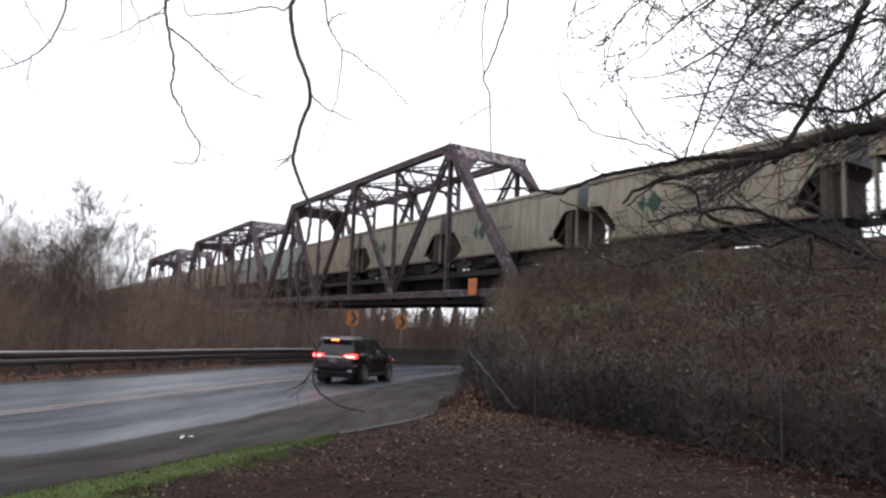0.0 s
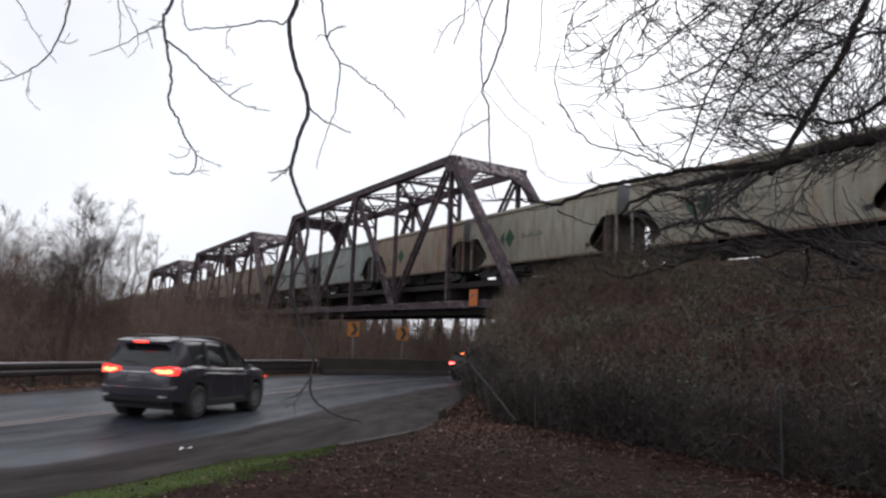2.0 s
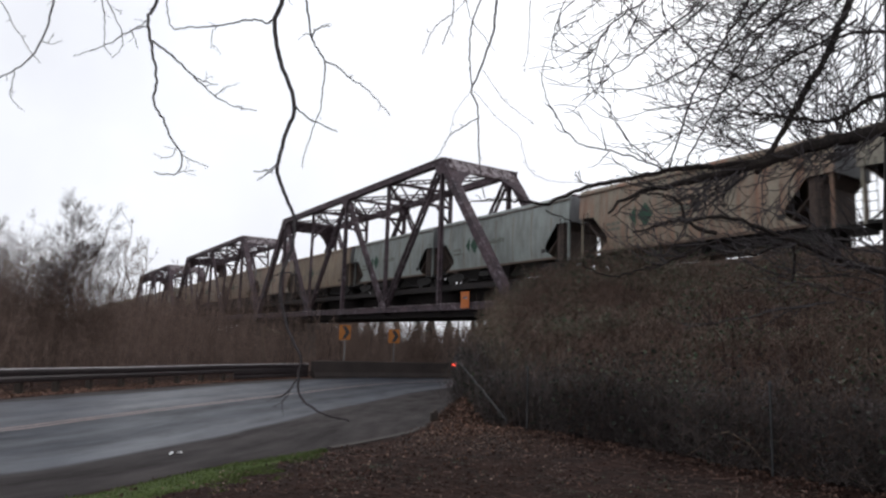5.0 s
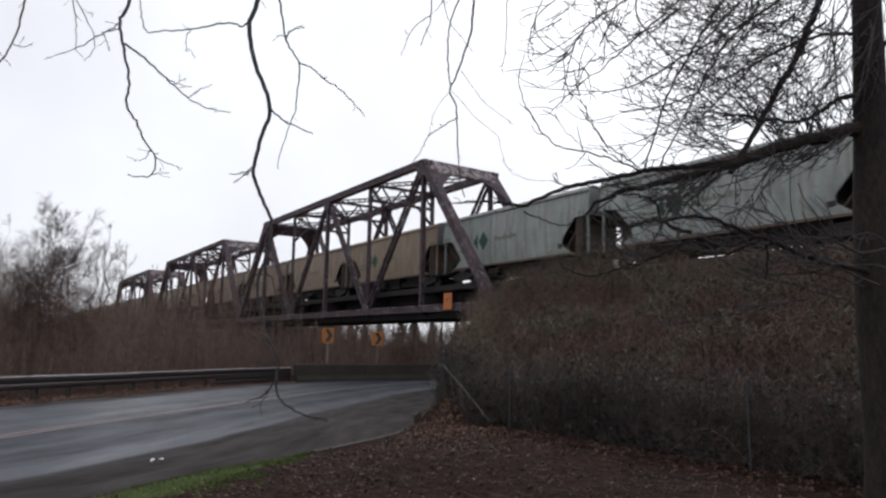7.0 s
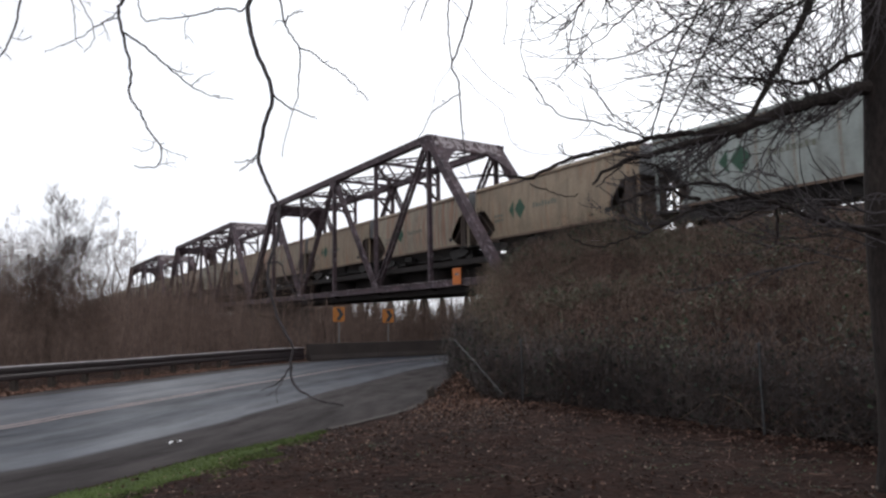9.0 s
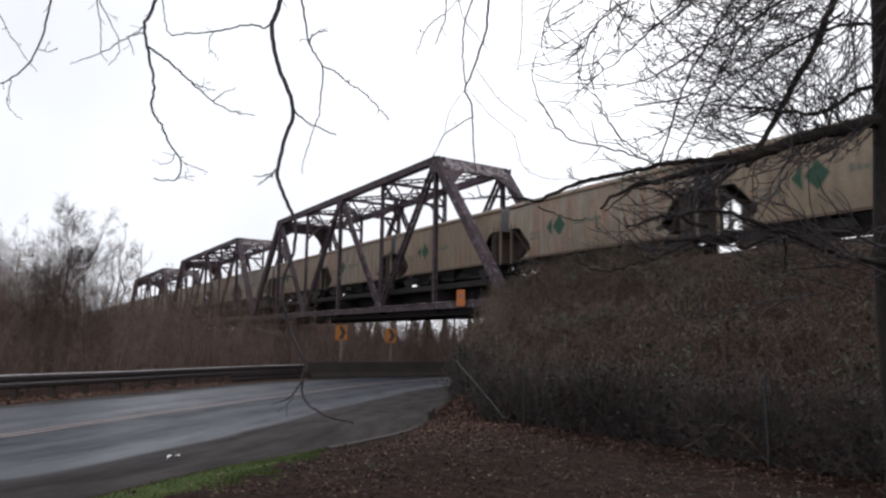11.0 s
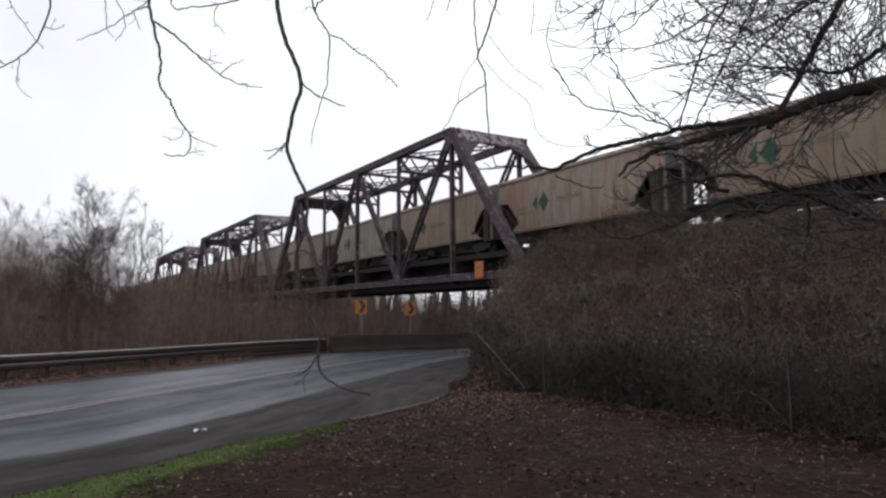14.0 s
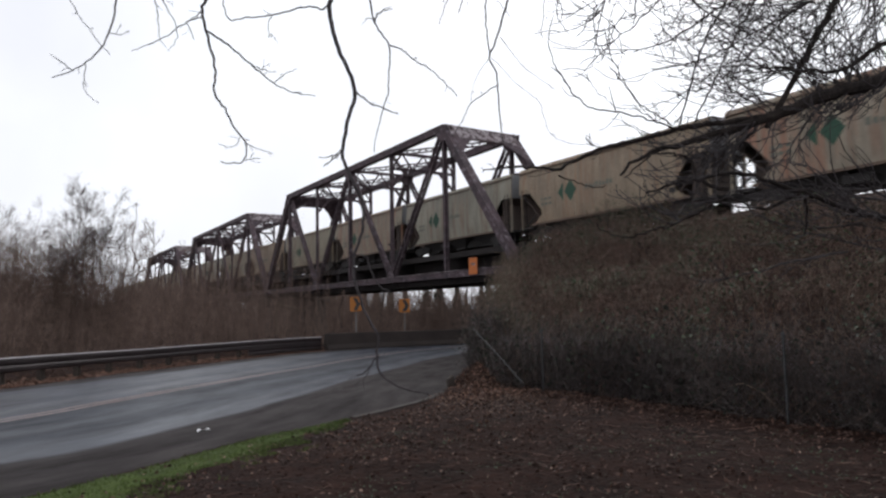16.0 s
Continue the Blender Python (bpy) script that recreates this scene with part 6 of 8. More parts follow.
def build_bridge_saplings():
    """Thin saplings that stand up before the spans, and a snapped pale branch among them."""
    rng = np.random.default_rng(19)
    n = 330
    s = 52 + 95 * rng.random(n) ** 0.9
    lat = rng.uniform(16, 23.6, n)
    x, y = rail_xy(s, lat)
    keep = beyond(FAR_EDGE, x, y, -1) > 5
    x, y = x[keep], y[keep]
    thicket("bridge_saplings", "slender leafless saplings standing before the bridge spans", rng, x, y, rng.uniform(5.5, 10.5, len(x)), 26, 0.009, lean=0.05)
    snag = thing("snapped_branch", "snapped pale dead branch caught in the roadside brush", "branch", at=pose(-7.2, 29.5, 1.0))
    part("limb", Mesh().tube(curve_points([(-0.45, 0, 0.95), (-0.1, 0.1, 0.80), (0.35, 0.1, 0.70), (0.75, 0.2, 0.66)], 10), list(np.linspace(0.045, 0.018, 10)), 7), M["cane_pale"], snag, smooth=True)
    part("hanging_stick", Mesh().tube(curve_points([(-0.45, 0, 0.95), (-0.48, 0.05, 0.3), (-0.44, 0.0, -0.1), (-0.42, 0.0, -0.5)], 10), list(np.linspace(0.035, 0.022, 10)), 7), M["cane_pale"], snag, smooth=True)


def build_back_woods():
    """A belt of leafless woods far behind the left spans."""
    rng = np.random.default_rng(15)
    n = 1300
    y = rng.uniform(95, 150, n)
    x = y * rng.uniform(-0.62, -0.125, n)
    keep = (x * NR[0] + y * NR[1] > 37)
    x, y = x[keep], y[keep]
    thicket("far_woods", "hazy leafless woods behind the far bridge spans", rng, x, y, rng.uniform(7.0, 10.0, len(x)), 22, 0.014, lean=0.06)


def grow(rng, out, start, way, length, radius, level, droop=0.0, spread=0.8, kids=5, k=6, wander=0.12):
    """A branch and its side branches, as polylines in out[level]."""
    pts, d = [np.array(start, float)], np.array(way, float)
    d /= np.linalg.norm(d)
    for i in range(k - 1):
        d = d + rng.normal(size=3) * wander + np.array([0, 0, -droop])
        d /= np.linalg.norm(d)
        pts.append(pts[-1] + d * length / (k - 1))
    out.setdefault(level, []).append((np.array(pts), radius, radius * (0.5 if level > 0 else 0.3)))
    if level <= 0:
        return
    for j in range(kids):
        f = rng.uniform(0.2, 1.0)
        i = min(int(f * (k - 1)), k - 2)
        p = pts[i] + (pts[i + 1] - pts[i]) * (f * (k - 1) - i)
        t = pts[i + 1] - pts[i]
        t /= np.linalg.norm(t)
        s = rng.normal(size=3)
        s -= t * s.dot(t)
        s /= np.linalg.norm(s)
        grow(rng, out, p, t * (1 - spread * 0.55) + s * spread, length * rng.uniform(0.4, 0.7) * (1.15 - 0.4 * f), radius * rng.uniform(0.4, 0.62) * (1.1 - 0.4 * f), level - 1, droop, spread, kids, k, wander)


def limb_mesh(out, name, material, levels, sides=3, minimum=0.0):
    pieces = []
    for lv in levels:
        if lv in out:
            P = np.array([o[0] for o in out[lv]])
            R = np.array([np.linspace(max(o[1], minimum), max(o[2], minimum * 0.6), P.shape[1]) for o in out[lv]])
            pieces.append(tubes(P, R, sides if lv < 2 else max(sides, 6)))
    return raw_mesh(name, *merge(pieces), material)


def bare_tree(seed, x, y, height, radius, label, name="bare_tree", kids=6, spread=0.75, levels=3, group="leafless trees", twig=0.006, branch0=0.25, reach=0.4, thin=1.0, wood="bark", crown="brush"):
    """A leafless tree: a tapered trunk part and a crown part of limbs and twigs."""
    rng = np.random.default_rng(seed)
    z = float(ground_z(np.array([x]), np.array([y]))[0])
    tree = thing(name, label, "tree", group, at=pose(x, y, z - 0.1))
    trunk = [np.array((0, 0, 0.0))]
    for i in range(8):
        trunk.append(trunk[-1] + np.array((rng.normal() * 0.02 * height, rng.normal() * 0.02 * height, height / 8)))
    rad = np.linspace(1, 0.12, 9) * radius
    rad[0] *= 1.35
    part("trunk", Mesh().tube(trunk, list(rad), 9), M[wood], tree, smooth=True)
    out = {}
    for j in range(int(kids * 2.6)):
        f = branch0 + (1 - branch0) * rng.random()
        i = min(int(f * 8), 7)
        p = trunk[i] + (trunk[i + 1] - trunk[i]) * (f * 8 - i)
        a = rng.uniform(0, 2 * math.pi)
        grow(rng, out, p, (math.cos(a) * 0.8, math.sin(a) * 0.8, rng.uniform(0.3, 1.1)), height * reach * (1.2 - 0.75 * f) * rng.uniform(0.7, 1.1), radius * 0.42 * thin * (1.15 - 0.8 * f), levels - 1, -0.075, spread, kids)
    part("crown", limb_mesh(out, "crown", M[crown], range(levels), 3, twig), M[crown], tree)
    return tree


def build_far_trees():
    # the tall dense tree over the left thicket, its neighbours and thin saplings on the skyline
    spots = (
        (21, -22.9, 42.0, 10.9, 0.09, 9, 0.42, 0.26, 0.6),
        (22, -22.0, 42.6, 10.2, 0.07, 8, 0.40, 0.27, 0.55),
        (23, -24.0, 42.4, 10.6, 0.07, 8, 0.40, 0.27, 0.55),
        (24, -26.4, 42.0, 9.6, 0.06, 6, 0.35, 0.22, 0.45),
        (25, -28.6, 41.0, 10.2, 0.06, 6, 0.35, 0.20, 0.45),
        (26, -30.8, 42.0, 9.6, 0.06, 6, 0.35, 0.20, 0.45),
        (29, -33.0, 43.0, 9.4, 0.06, 6, 0.35, 0.20, 0.45),
        (30, -20.8, 43.0, 8.0, 0.09, 7, 0.30, 0.34, 0.6),
    )
    for seed, x, y, h, r, kids, b0, reach, spread in spots:
        bare_tree(seed, x, y, h, r, "leafless brown tree rising over the roadside thicket", kids=kids, branch0=b0, levels=3, twig=0.0062, reach=reach, spread=spread, thin=0.55, wood="brush", crown="far_twig" if b0 > 0.3 else "brush")
    rng2 = np.random.default_rng(91)
    n = 190
    x, y = rng2.uniform(-25.9, -20.1, n), rng2.normal(42.2, 1.0, n)
    dome = np.sqrt(np.clip(1 - ((x + 23.0) / 2.9) ** 2, 0, 1))
    thicket("ivy_clad_clump", "dense brown clump of leafless stems below the tall tree", rng2, x, y, (3.4 + 5.0 * dome) * rng2.uniform(0.72, 1.03, n), 60, 0.0045, lean=0.04)
    n = 1000
    x, y = rng2.uniform(-36, -24.2, n), rng2.uniform(37, 47, n)
    thicket("tall_saplings", "tall thin leafless saplings against the sky", rng2, x, y, rng2.uniform(4.6, 8.8, n), 40, 0.006, lean=0.05)
    for seed, x, y, h in ((31, -40.5, 88.0, 15.5), (32, -43.0, 91.0, 18.5), (33, -46.5, 95.0, 17.0), (36, -49.0, 92.0, 16.0), (34, -40.5, 100.0, 14.0), (35, -37.0, 118.0, 19.0)):
        bare_tree(seed, x, y, h, 0.16, "thin leafless tree against the pale sky", name="slender_tree", kids=4, branch0=0.25, levels=3, spread=0.5, twig=0.014, reach=0.22, wood="brush")
    # bare trunks and conifers seen under the bridge
    rng = random.Random(8)
    for i in range(22):
        bare_tree(60 + i, -20 + i * 1.7 + rng.uniform(-0.8, 0.8), 82 + rng.uniform(0, 22), rng.uniform(8, 12), 0.13, "leafless tree standing beyond the bridge", kids=4, branch0=0.2, levels=2, spread=0.6, twig=0.018, reach=0.3)
    for i in range(26):
        x, y = -34 + i * 3.1 + rng.uniform(-2.0, 2.0), 170 + rng.uniform(0, 45)
        conifer(100 + i, x, y, rng.uniform(8, 14.0))


def conifer(seed, x, y, height):
    rng = np.random.default_rng(seed)
    z = float(ground_z(np.array([x]), np.array([y]))[0])
    tree = thing("conifer", "dark green conifer in the distance beyond the bridge", "tree", "far conifers", at=pose(x, y, z - 0.2))
    part("trunk", Mesh().tube([(0, 0, 0), (0.05, 0, height * 0.5), (0, 0, height)], [0.2, 0.13, 0.03], 7), M["bark"], tree)
    n = 420
    f = rng.random(n) ** 0.8
    a = rng.uniform(0, 2 * np.pi, n)
    r = (1 - f) * height * 0.2 * rng.uniform(0.6, 1.15, n) + 0.15
    h = height * (0.12 + 0.88 * f)
    b = np.stack([0 * r, 0 * r, h], 1)
    t = np.stack([np.cos(a) * r, np.sin(a) * r, h - r * 0.35], 1)
    P = stems(rng, b, t, 3, 0.03)
    pieces = [tubes(P, np.array([[0.05, 0.16, 0.03]]) * rng.uniform(0.8, 1.6, n)[:, None])]
    part("crown", raw_mesh("crown", *merge(pieces), M["conifer"]), M["conifer"], tree)


# ---- the trees beside the camera ----


def twig_set(rng, ctrl, r0, r1, n=16):
    """One drooping branch: its main stem as a tube and small side twigs."""
    P = curve_points(ctrl, n)
    wob = rng.normal(size=P.shape) * 0.0025
    wob[0] = 0
    P = P + wob
    return P, np.linspace(r0, r1, n)


def hanging_branch(seed, label, stems_list, side=9):
    """A thin bare branch that hangs into the view: stem parts, with buds and side twigs."""
    rng = np.random.default_rng(seed)
    top = Vector(stems_list[0][0][0])
    ob = thing("hanging_branch", label, "branch", "overhanging branches", at=Matrix.Translation(top))
    for j, (ctrl, r0, r1) in enumerate(stems_list):
        P, R = twig_set(rng, ctrl, r0 * 1.1, max(r1 * 1.3, 0.0014), n=max(8, 5 * len(ctrl)))
        P = P - np.array(top)
        part("stem" if j == 0 else "side_stem", Mesh().tube(P, list(R), 7), M["twig"], ob, smooth=True)
        m = max(2, (side - 3) * len(ctrl) // 6)
        out = {}
        for i in range(m):
            a = rng.integers(2, len(P) - 1)
            d = P[a] - P[a - 1]
            d /= np.linalg.norm(d)
            s = rng.normal(size=3)
            s[1] *= 0.6
            s -= d * s.dot(d)
            s /= np.linalg.norm(s)
            grow(rng, out, P[a], d * 0.6 + s * 0.7, rng.uniform(0.015, 0.07), min(R[a] * 0.5, 0.0022), 1 if rng.random() < 0.4 else 0, 0.01, 0.7, 2, 4, 0.16)
        if out:
            P_all = [o for lv in out.values() for o in lv]
            pieces = [tubes(np.array([o[0]]), np.linspace(max(o[1], 0.0015), 0.0011, len(o[0]))[None], 4) for o in P_all]
            part("twig_spray", raw_mesh("twig_spray", *merge(pieces), M["twig"]), M["twig"], ob)["kind"] = "stuff"
    return ob


BRANCHES = []


def build_near_branches():
    A = ([(-0.821, 3.20, 3.747), (-0.809, 3.20, 3.462), (-0.816, 3.20, 3.275), (-0.846, 3.20, 3.181), (-0.836, 3.20, 3.084), (-0.807, 3.20, 2.964), (-0.721, 3.20, 2.732), (-0.761, 3.20, 2.542), (-0.782, 3.20, 2.411), (-0.757, 3.20, 2.309), (-0.691, 3.20, 2.169), (-0.681, 3.20, 2.032), (-0.723, 3.20, 1.892), (-0.730, 3.20, 1.800), (-0.708, 3.20, 1.692), (-0.658, 3.20, 1.562), (-0.608, 3.20, 1.471), (-0.621, 3.20, 1.393), (-0.606, 3.20, 1.302), (-0.513, 3.20, 1.228), (-0.364, 3.20, 1.188)], 0.0125, 0.0035)
    A1 = ([(-0.721, 3.20, 2.732), (-0.645, 3.20, 2.661), (-0.496, 3.20, 2.594)], 0.0045, 0.002)
    A2 = ([(-0.780, 3.20, 2.417), (-0.823, 3.20, 2.392), (-0.900, 3.20, 2.377)], 0.0035, 0.0014)
    A3 = ([(-0.618, 3.20, 1.388), (-0.664, 3.20, 1.315), (-0.715, 3.20, 1.281)], 0.0042, 0.002)
    A4 = ([(-0.846, 3.20, 3.181), (-0.874, 3.20, 3.158), (-0.936, 3.20, 3.174), (-1.013, 3.20, 3.165), (-1.141, 3.20, 3.132), (-1.285, 3.20, 3.119), (-1.369, 3.20, 3.122), (-1.405, 3.20, 3.249), (-1.426, 3.20, 3.435)], 0.0045, 0.0016)
    A5 = ([(-0.782, 3.20, 2.408), (-0.827, 3.20, 2.371), (-0.874, 3.20, 2.335)], 0.0028, 0.0014)
    A6 = ([(-0.723, 3.20, 1.883), (-0.669, 3.20, 1.869), (-0.645, 3.20, 1.804), (-0.607, 3.20, 1.729), (-0.536, 3.20, 1.686)], 0.0035, 0.0015)
    A7 = ([(-0.725, 3.20, 1.880), (-0.772, 3.20, 1.851), (-0.806, 3.20, 1.786), (-0.804, 3.20, 1.732)], 0.003, 0.0014)
    A8 = ([(-1.141, 3.20, 3.132), (-1.163, 3.20, 3.082), (-1.145, 3.20, 3.010)], 0.0022, 0.0012)
    A9 = ([(-0.649, 3.20, 1.334), (-0.673, 3.20, 1.288), (-0.692, 3.20, 1.256)], 0.0022, 0.0012)
    B = ([(-1.455, 3.30, 3.689), (-1.466, 3.30, 3.428), (-1.493, 3.30, 3.299), (-1.526, 3.30, 3.215), (-1.515, 3.30, 3.133), (-1.475, 3.30, 2.972), (-1.454, 3.30, 2.856), (-1.458, 3.30, 2.751), (-1.399, 3.30, 2.662), (-1.351, 3.30, 2.562), (-1.291, 3.30, 2.480), (-1.296, 3.30, 2.385), (-1.356, 3.30, 2.373), (-1.415, 3.30, 2.380)], 0.0095, 0.0022)
    B1 = ([(-1.504, 3.30, 3.087), (-1.389, 3.30, 3.013), (-1.260, 3.30, 2.895), (-1.147, 3.30, 2.798), (-1.040, 3.30, 2.745), (-0.926, 3.30, 2.723)], 0.0055, 0.0016)
    B2 = ([(-1.291, 3.30, 2.480), (-1.217, 3.30, 2.442), (-1.149, 3.30, 2.421)], 0.0022, 0.0012)
    B3 = ([(-1.321, 3.30, 2.515), (-1.337, 3.30, 2.472), (-1.396, 3.30, 2.455)], 0.0022, 0.0011)
    B4 = ([(-1.521, 3.30, 3.165), (-1.617, 3.30, 3.135), (-1.700, 3.30, 3.075), (-1.779, 3.30, 3.034), (-1.899, 3.30, 2.991)], 0.0034, 0.0013)
    B5 = ([(-1.260, 3.30, 2.895), (-1.198, 3.30, 2.870), (-1.132, 3.30, 2.860)], 0.003, 0.0013)
    B6 = ([(-1.147, 3.30, 2.798), (-1.084, 3.30, 2.844), (-1.021, 3.30, 2.871)], 0.0026, 0.0012)
    B7 = ([(-1.296, 3.30, 2.385), (-1.256, 3.30, 2.393), (-1.216, 3.30, 2.397)], 0.0022, 0.0012)
    B8 = ([(-1.611, 3.30, 3.142), (-1.589, 3.30, 3.099), (-1.568, 3.30, 3.043)], 0.0026, 0.0012)
    B9 = ([(-1.525, 3.30, 3.202), (-1.566, 3.30, 3.169), (-1.617, 3.30, 3.142)], 0.003, 0.0016)
    E = ([(-0.785, 3.40, 3.783), (-0.751, 3.40, 3.517), (-0.727, 3.40, 3.353), (-0.690, 3.40, 3.183), (-0.652, 3.40, 3.110), (-0.611, 3.40, 3.045), (-0.614, 3.40, 2.908), (-0.624, 3.40, 2.781), (-0.665, 3.40, 2.636), (-0.695, 3.40, 2.508), (-0.697, 3.40, 2.447)], 0.0065, 0.0014)
    E1 = ([(-0.611, 3.40, 3.045), (-0.542, 3.40, 3.019), (-0.474, 3.40, 2.955), (-0.392, 3.40, 2.908), (-0.312, 3.40, 2.826), (-0.245, 3.40, 2.757)], 0.0036, 0.0018)
    E2 = ([(-0.690, 3.40, 3.183), (-0.660, 3.40, 3.232), (-0.594, 3.40, 3.252)], 0.0048, 0.002)
    E3 = ([(-0.688, 3.40, 3.186), (-0.716, 3.40, 3.201), (-0.743, 3.40, 3.196)], 0.0028, 0.0013)
    G = ([(-2.126, 3.50, 3.791), (-2.145, 3.50, 3.515), (-2.171, 3.50, 3.310), (-2.201, 3.50, 3.162), (-2.246, 3.50, 3.067), (-2.333, 3.50, 2.980), (-2.410, 3.50, 2.941), (-2.518, 3.50, 2.900)], 0.0065, 0.0022)
    G1 = ([(-2.333, 3.50, 2.980), (-2.331, 3.50, 2.824), (-2.252, 3.50, 2.746)], 0.0024, 0.0012)
    G2 = ([(-2.544, 3.50, 3.515), (-2.443, 3.50, 3.366), (-2.321, 3.50, 3.183), (-2.200, 3.50, 3.026)], 0.003, 0.0014)
    G3 = ([(-2.200, 3.50, 3.158), (-2.150, 3.50, 3.140), (-2.090, 3.50, 3.166)], 0.0024, 0.0012)
    G4 = ([(-2.410, 3.50, 2.941), (-2.467, 3.50, 2.991), (-2.530, 3.50, 3.035)], 0.003, 0.0014)
    K = ([(-1.898, 3.40, 3.702), (-1.845, 3.40, 3.404), (-1.805, 3.40, 3.209), (-1.800, 3.40, 3.105), (-1.757, 3.40, 3.049)], 0.004, 0.0014)
    K1 = ([(-1.879, 3.40, 3.535), (-1.817, 3.40, 3.372), (-1.743, 3.40, 3.237), (-1.696, 3.40, 3.116), (-1.751, 3.40, 3.027)], 0.0034, 0.0014)
    C = ([(0.311, 3.80, 4.168), (0.300, 3.80, 3.831), (0.293, 3.80, 3.628), (0.278, 3.80, 3.456), (0.195, 3.80, 3.180), (0.152, 3.80, 3.076), (0.189, 3.80, 2.986), (0.199, 3.80, 2.892), (0.204, 3.80, 2.733), (0.225, 3.80, 2.529), (0.252, 3.80, 2.415)], 0.0085, 0.0022)
    C1 = ([(0.198, 3.80, 2.903), (0.116, 3.80, 2.851), (0.025, 3.80, 2.781), (-0.011, 3.80, 2.700), (-0.067, 3.80, 2.615)], 0.0034, 0.0015)
    C2 = ([(0.330, 3.80, 4.094), (0.253, 3.80, 3.792), (0.193, 3.80, 3.642), (0.149, 3.80, 3.509), (0.137, 3.80, 3.371), (0.139, 3.80, 3.228), (0.158, 3.80, 3.094)], 0.0052, 0.003)
    C3 = ([(0.218, 3.80, 3.203), (0.349, 3.80, 3.021), (0.449, 3.80, 2.938), (0.545, 3.80, 2.866)], 0.0018, 0.0009)
    C4 = ([(0.155, 3.80, 3.080), (0.239, 3.80, 2.992), (0.326, 3.80, 2.891), (0.436, 3.80, 2.806), (0.476, 3.80, 2.680), (0.518, 3.80, 2.586), (0.632, 3.80, 2.533), (0.807, 3.80, 2.531)], 0.0015, 0.0009)
    C5 = ([(0.149, 3.80, 3.065), (0.066, 3.80, 2.942), (0.029, 3.80, 2.788)], 0.0014, 0.0009)
    C6 = ([(0.051, 3.80, 3.820), (0.103, 3.80, 3.638), (0.163, 3.80, 3.495), (0.292, 3.80, 3.327)], 0.0028, 0.0014)
    N = ([(0.540, 3.80, 4.065), (0.516, 3.80, 3.766), (0.502, 3.80, 3.637), (0.496, 3.80, 3.451), (0.481, 3.80, 3.268), (0.455, 3.80, 3.231)], 0.0036, 0.0016)
    Q = ([(0.043, 3.80, 4.044), (0.039, 3.80, 3.782), (0.031, 3.80, 3.562), (0.004, 3.80, 3.452), (-0.029, 3.80, 3.360)], 0.0044, 0.0022)
    Q1 = ([(0.031, 3.80, 3.562), (-0.088, 3.80, 3.448), (-0.142, 3.80, 3.294)], 0.003, 0.0014)
    Q2 = ([(0.149, 3.80, 3.787), (0.096, 3.80, 3.638), (0.031, 3.80, 3.562)], 0.003, 0.0014)
    for seed, label, stems_list, side, kind in (
        (1, "long dark bare branch drooping in front of the road", [A, A1, A2, A3, A4, A5, A6, A7, A8, A9], 4, "A"),
        (2, "forked dark bare branch hanging from above", [B, B1, B2, B3, B4, B5, B6, B7, B8, B9], 4, "B"),
        (3, "thin dark branch hanging before the bridge", [C, C1, C2, C3, C4, C5, C6], 4, "C"),
        (4, "thin bare branch with curved side twigs", [E, E1, E2, E3], 4, "E"),
        (5, "curved bare branch tip against the sky", [G, G1, G2, G3, G4], 5, "G"),
        (6, "fine bare twig against the sky", [K, K1], 6, "B"),
        (8, "forked bare twig hanging before the sky", [Q, Q1, Q2], 4, "C"),
        (7, "short bare twig hanging from above", [N], 4, "C"),
    ):
        BRANCHES.append((hanging_branch(seed, label, stems_list, side), kind))


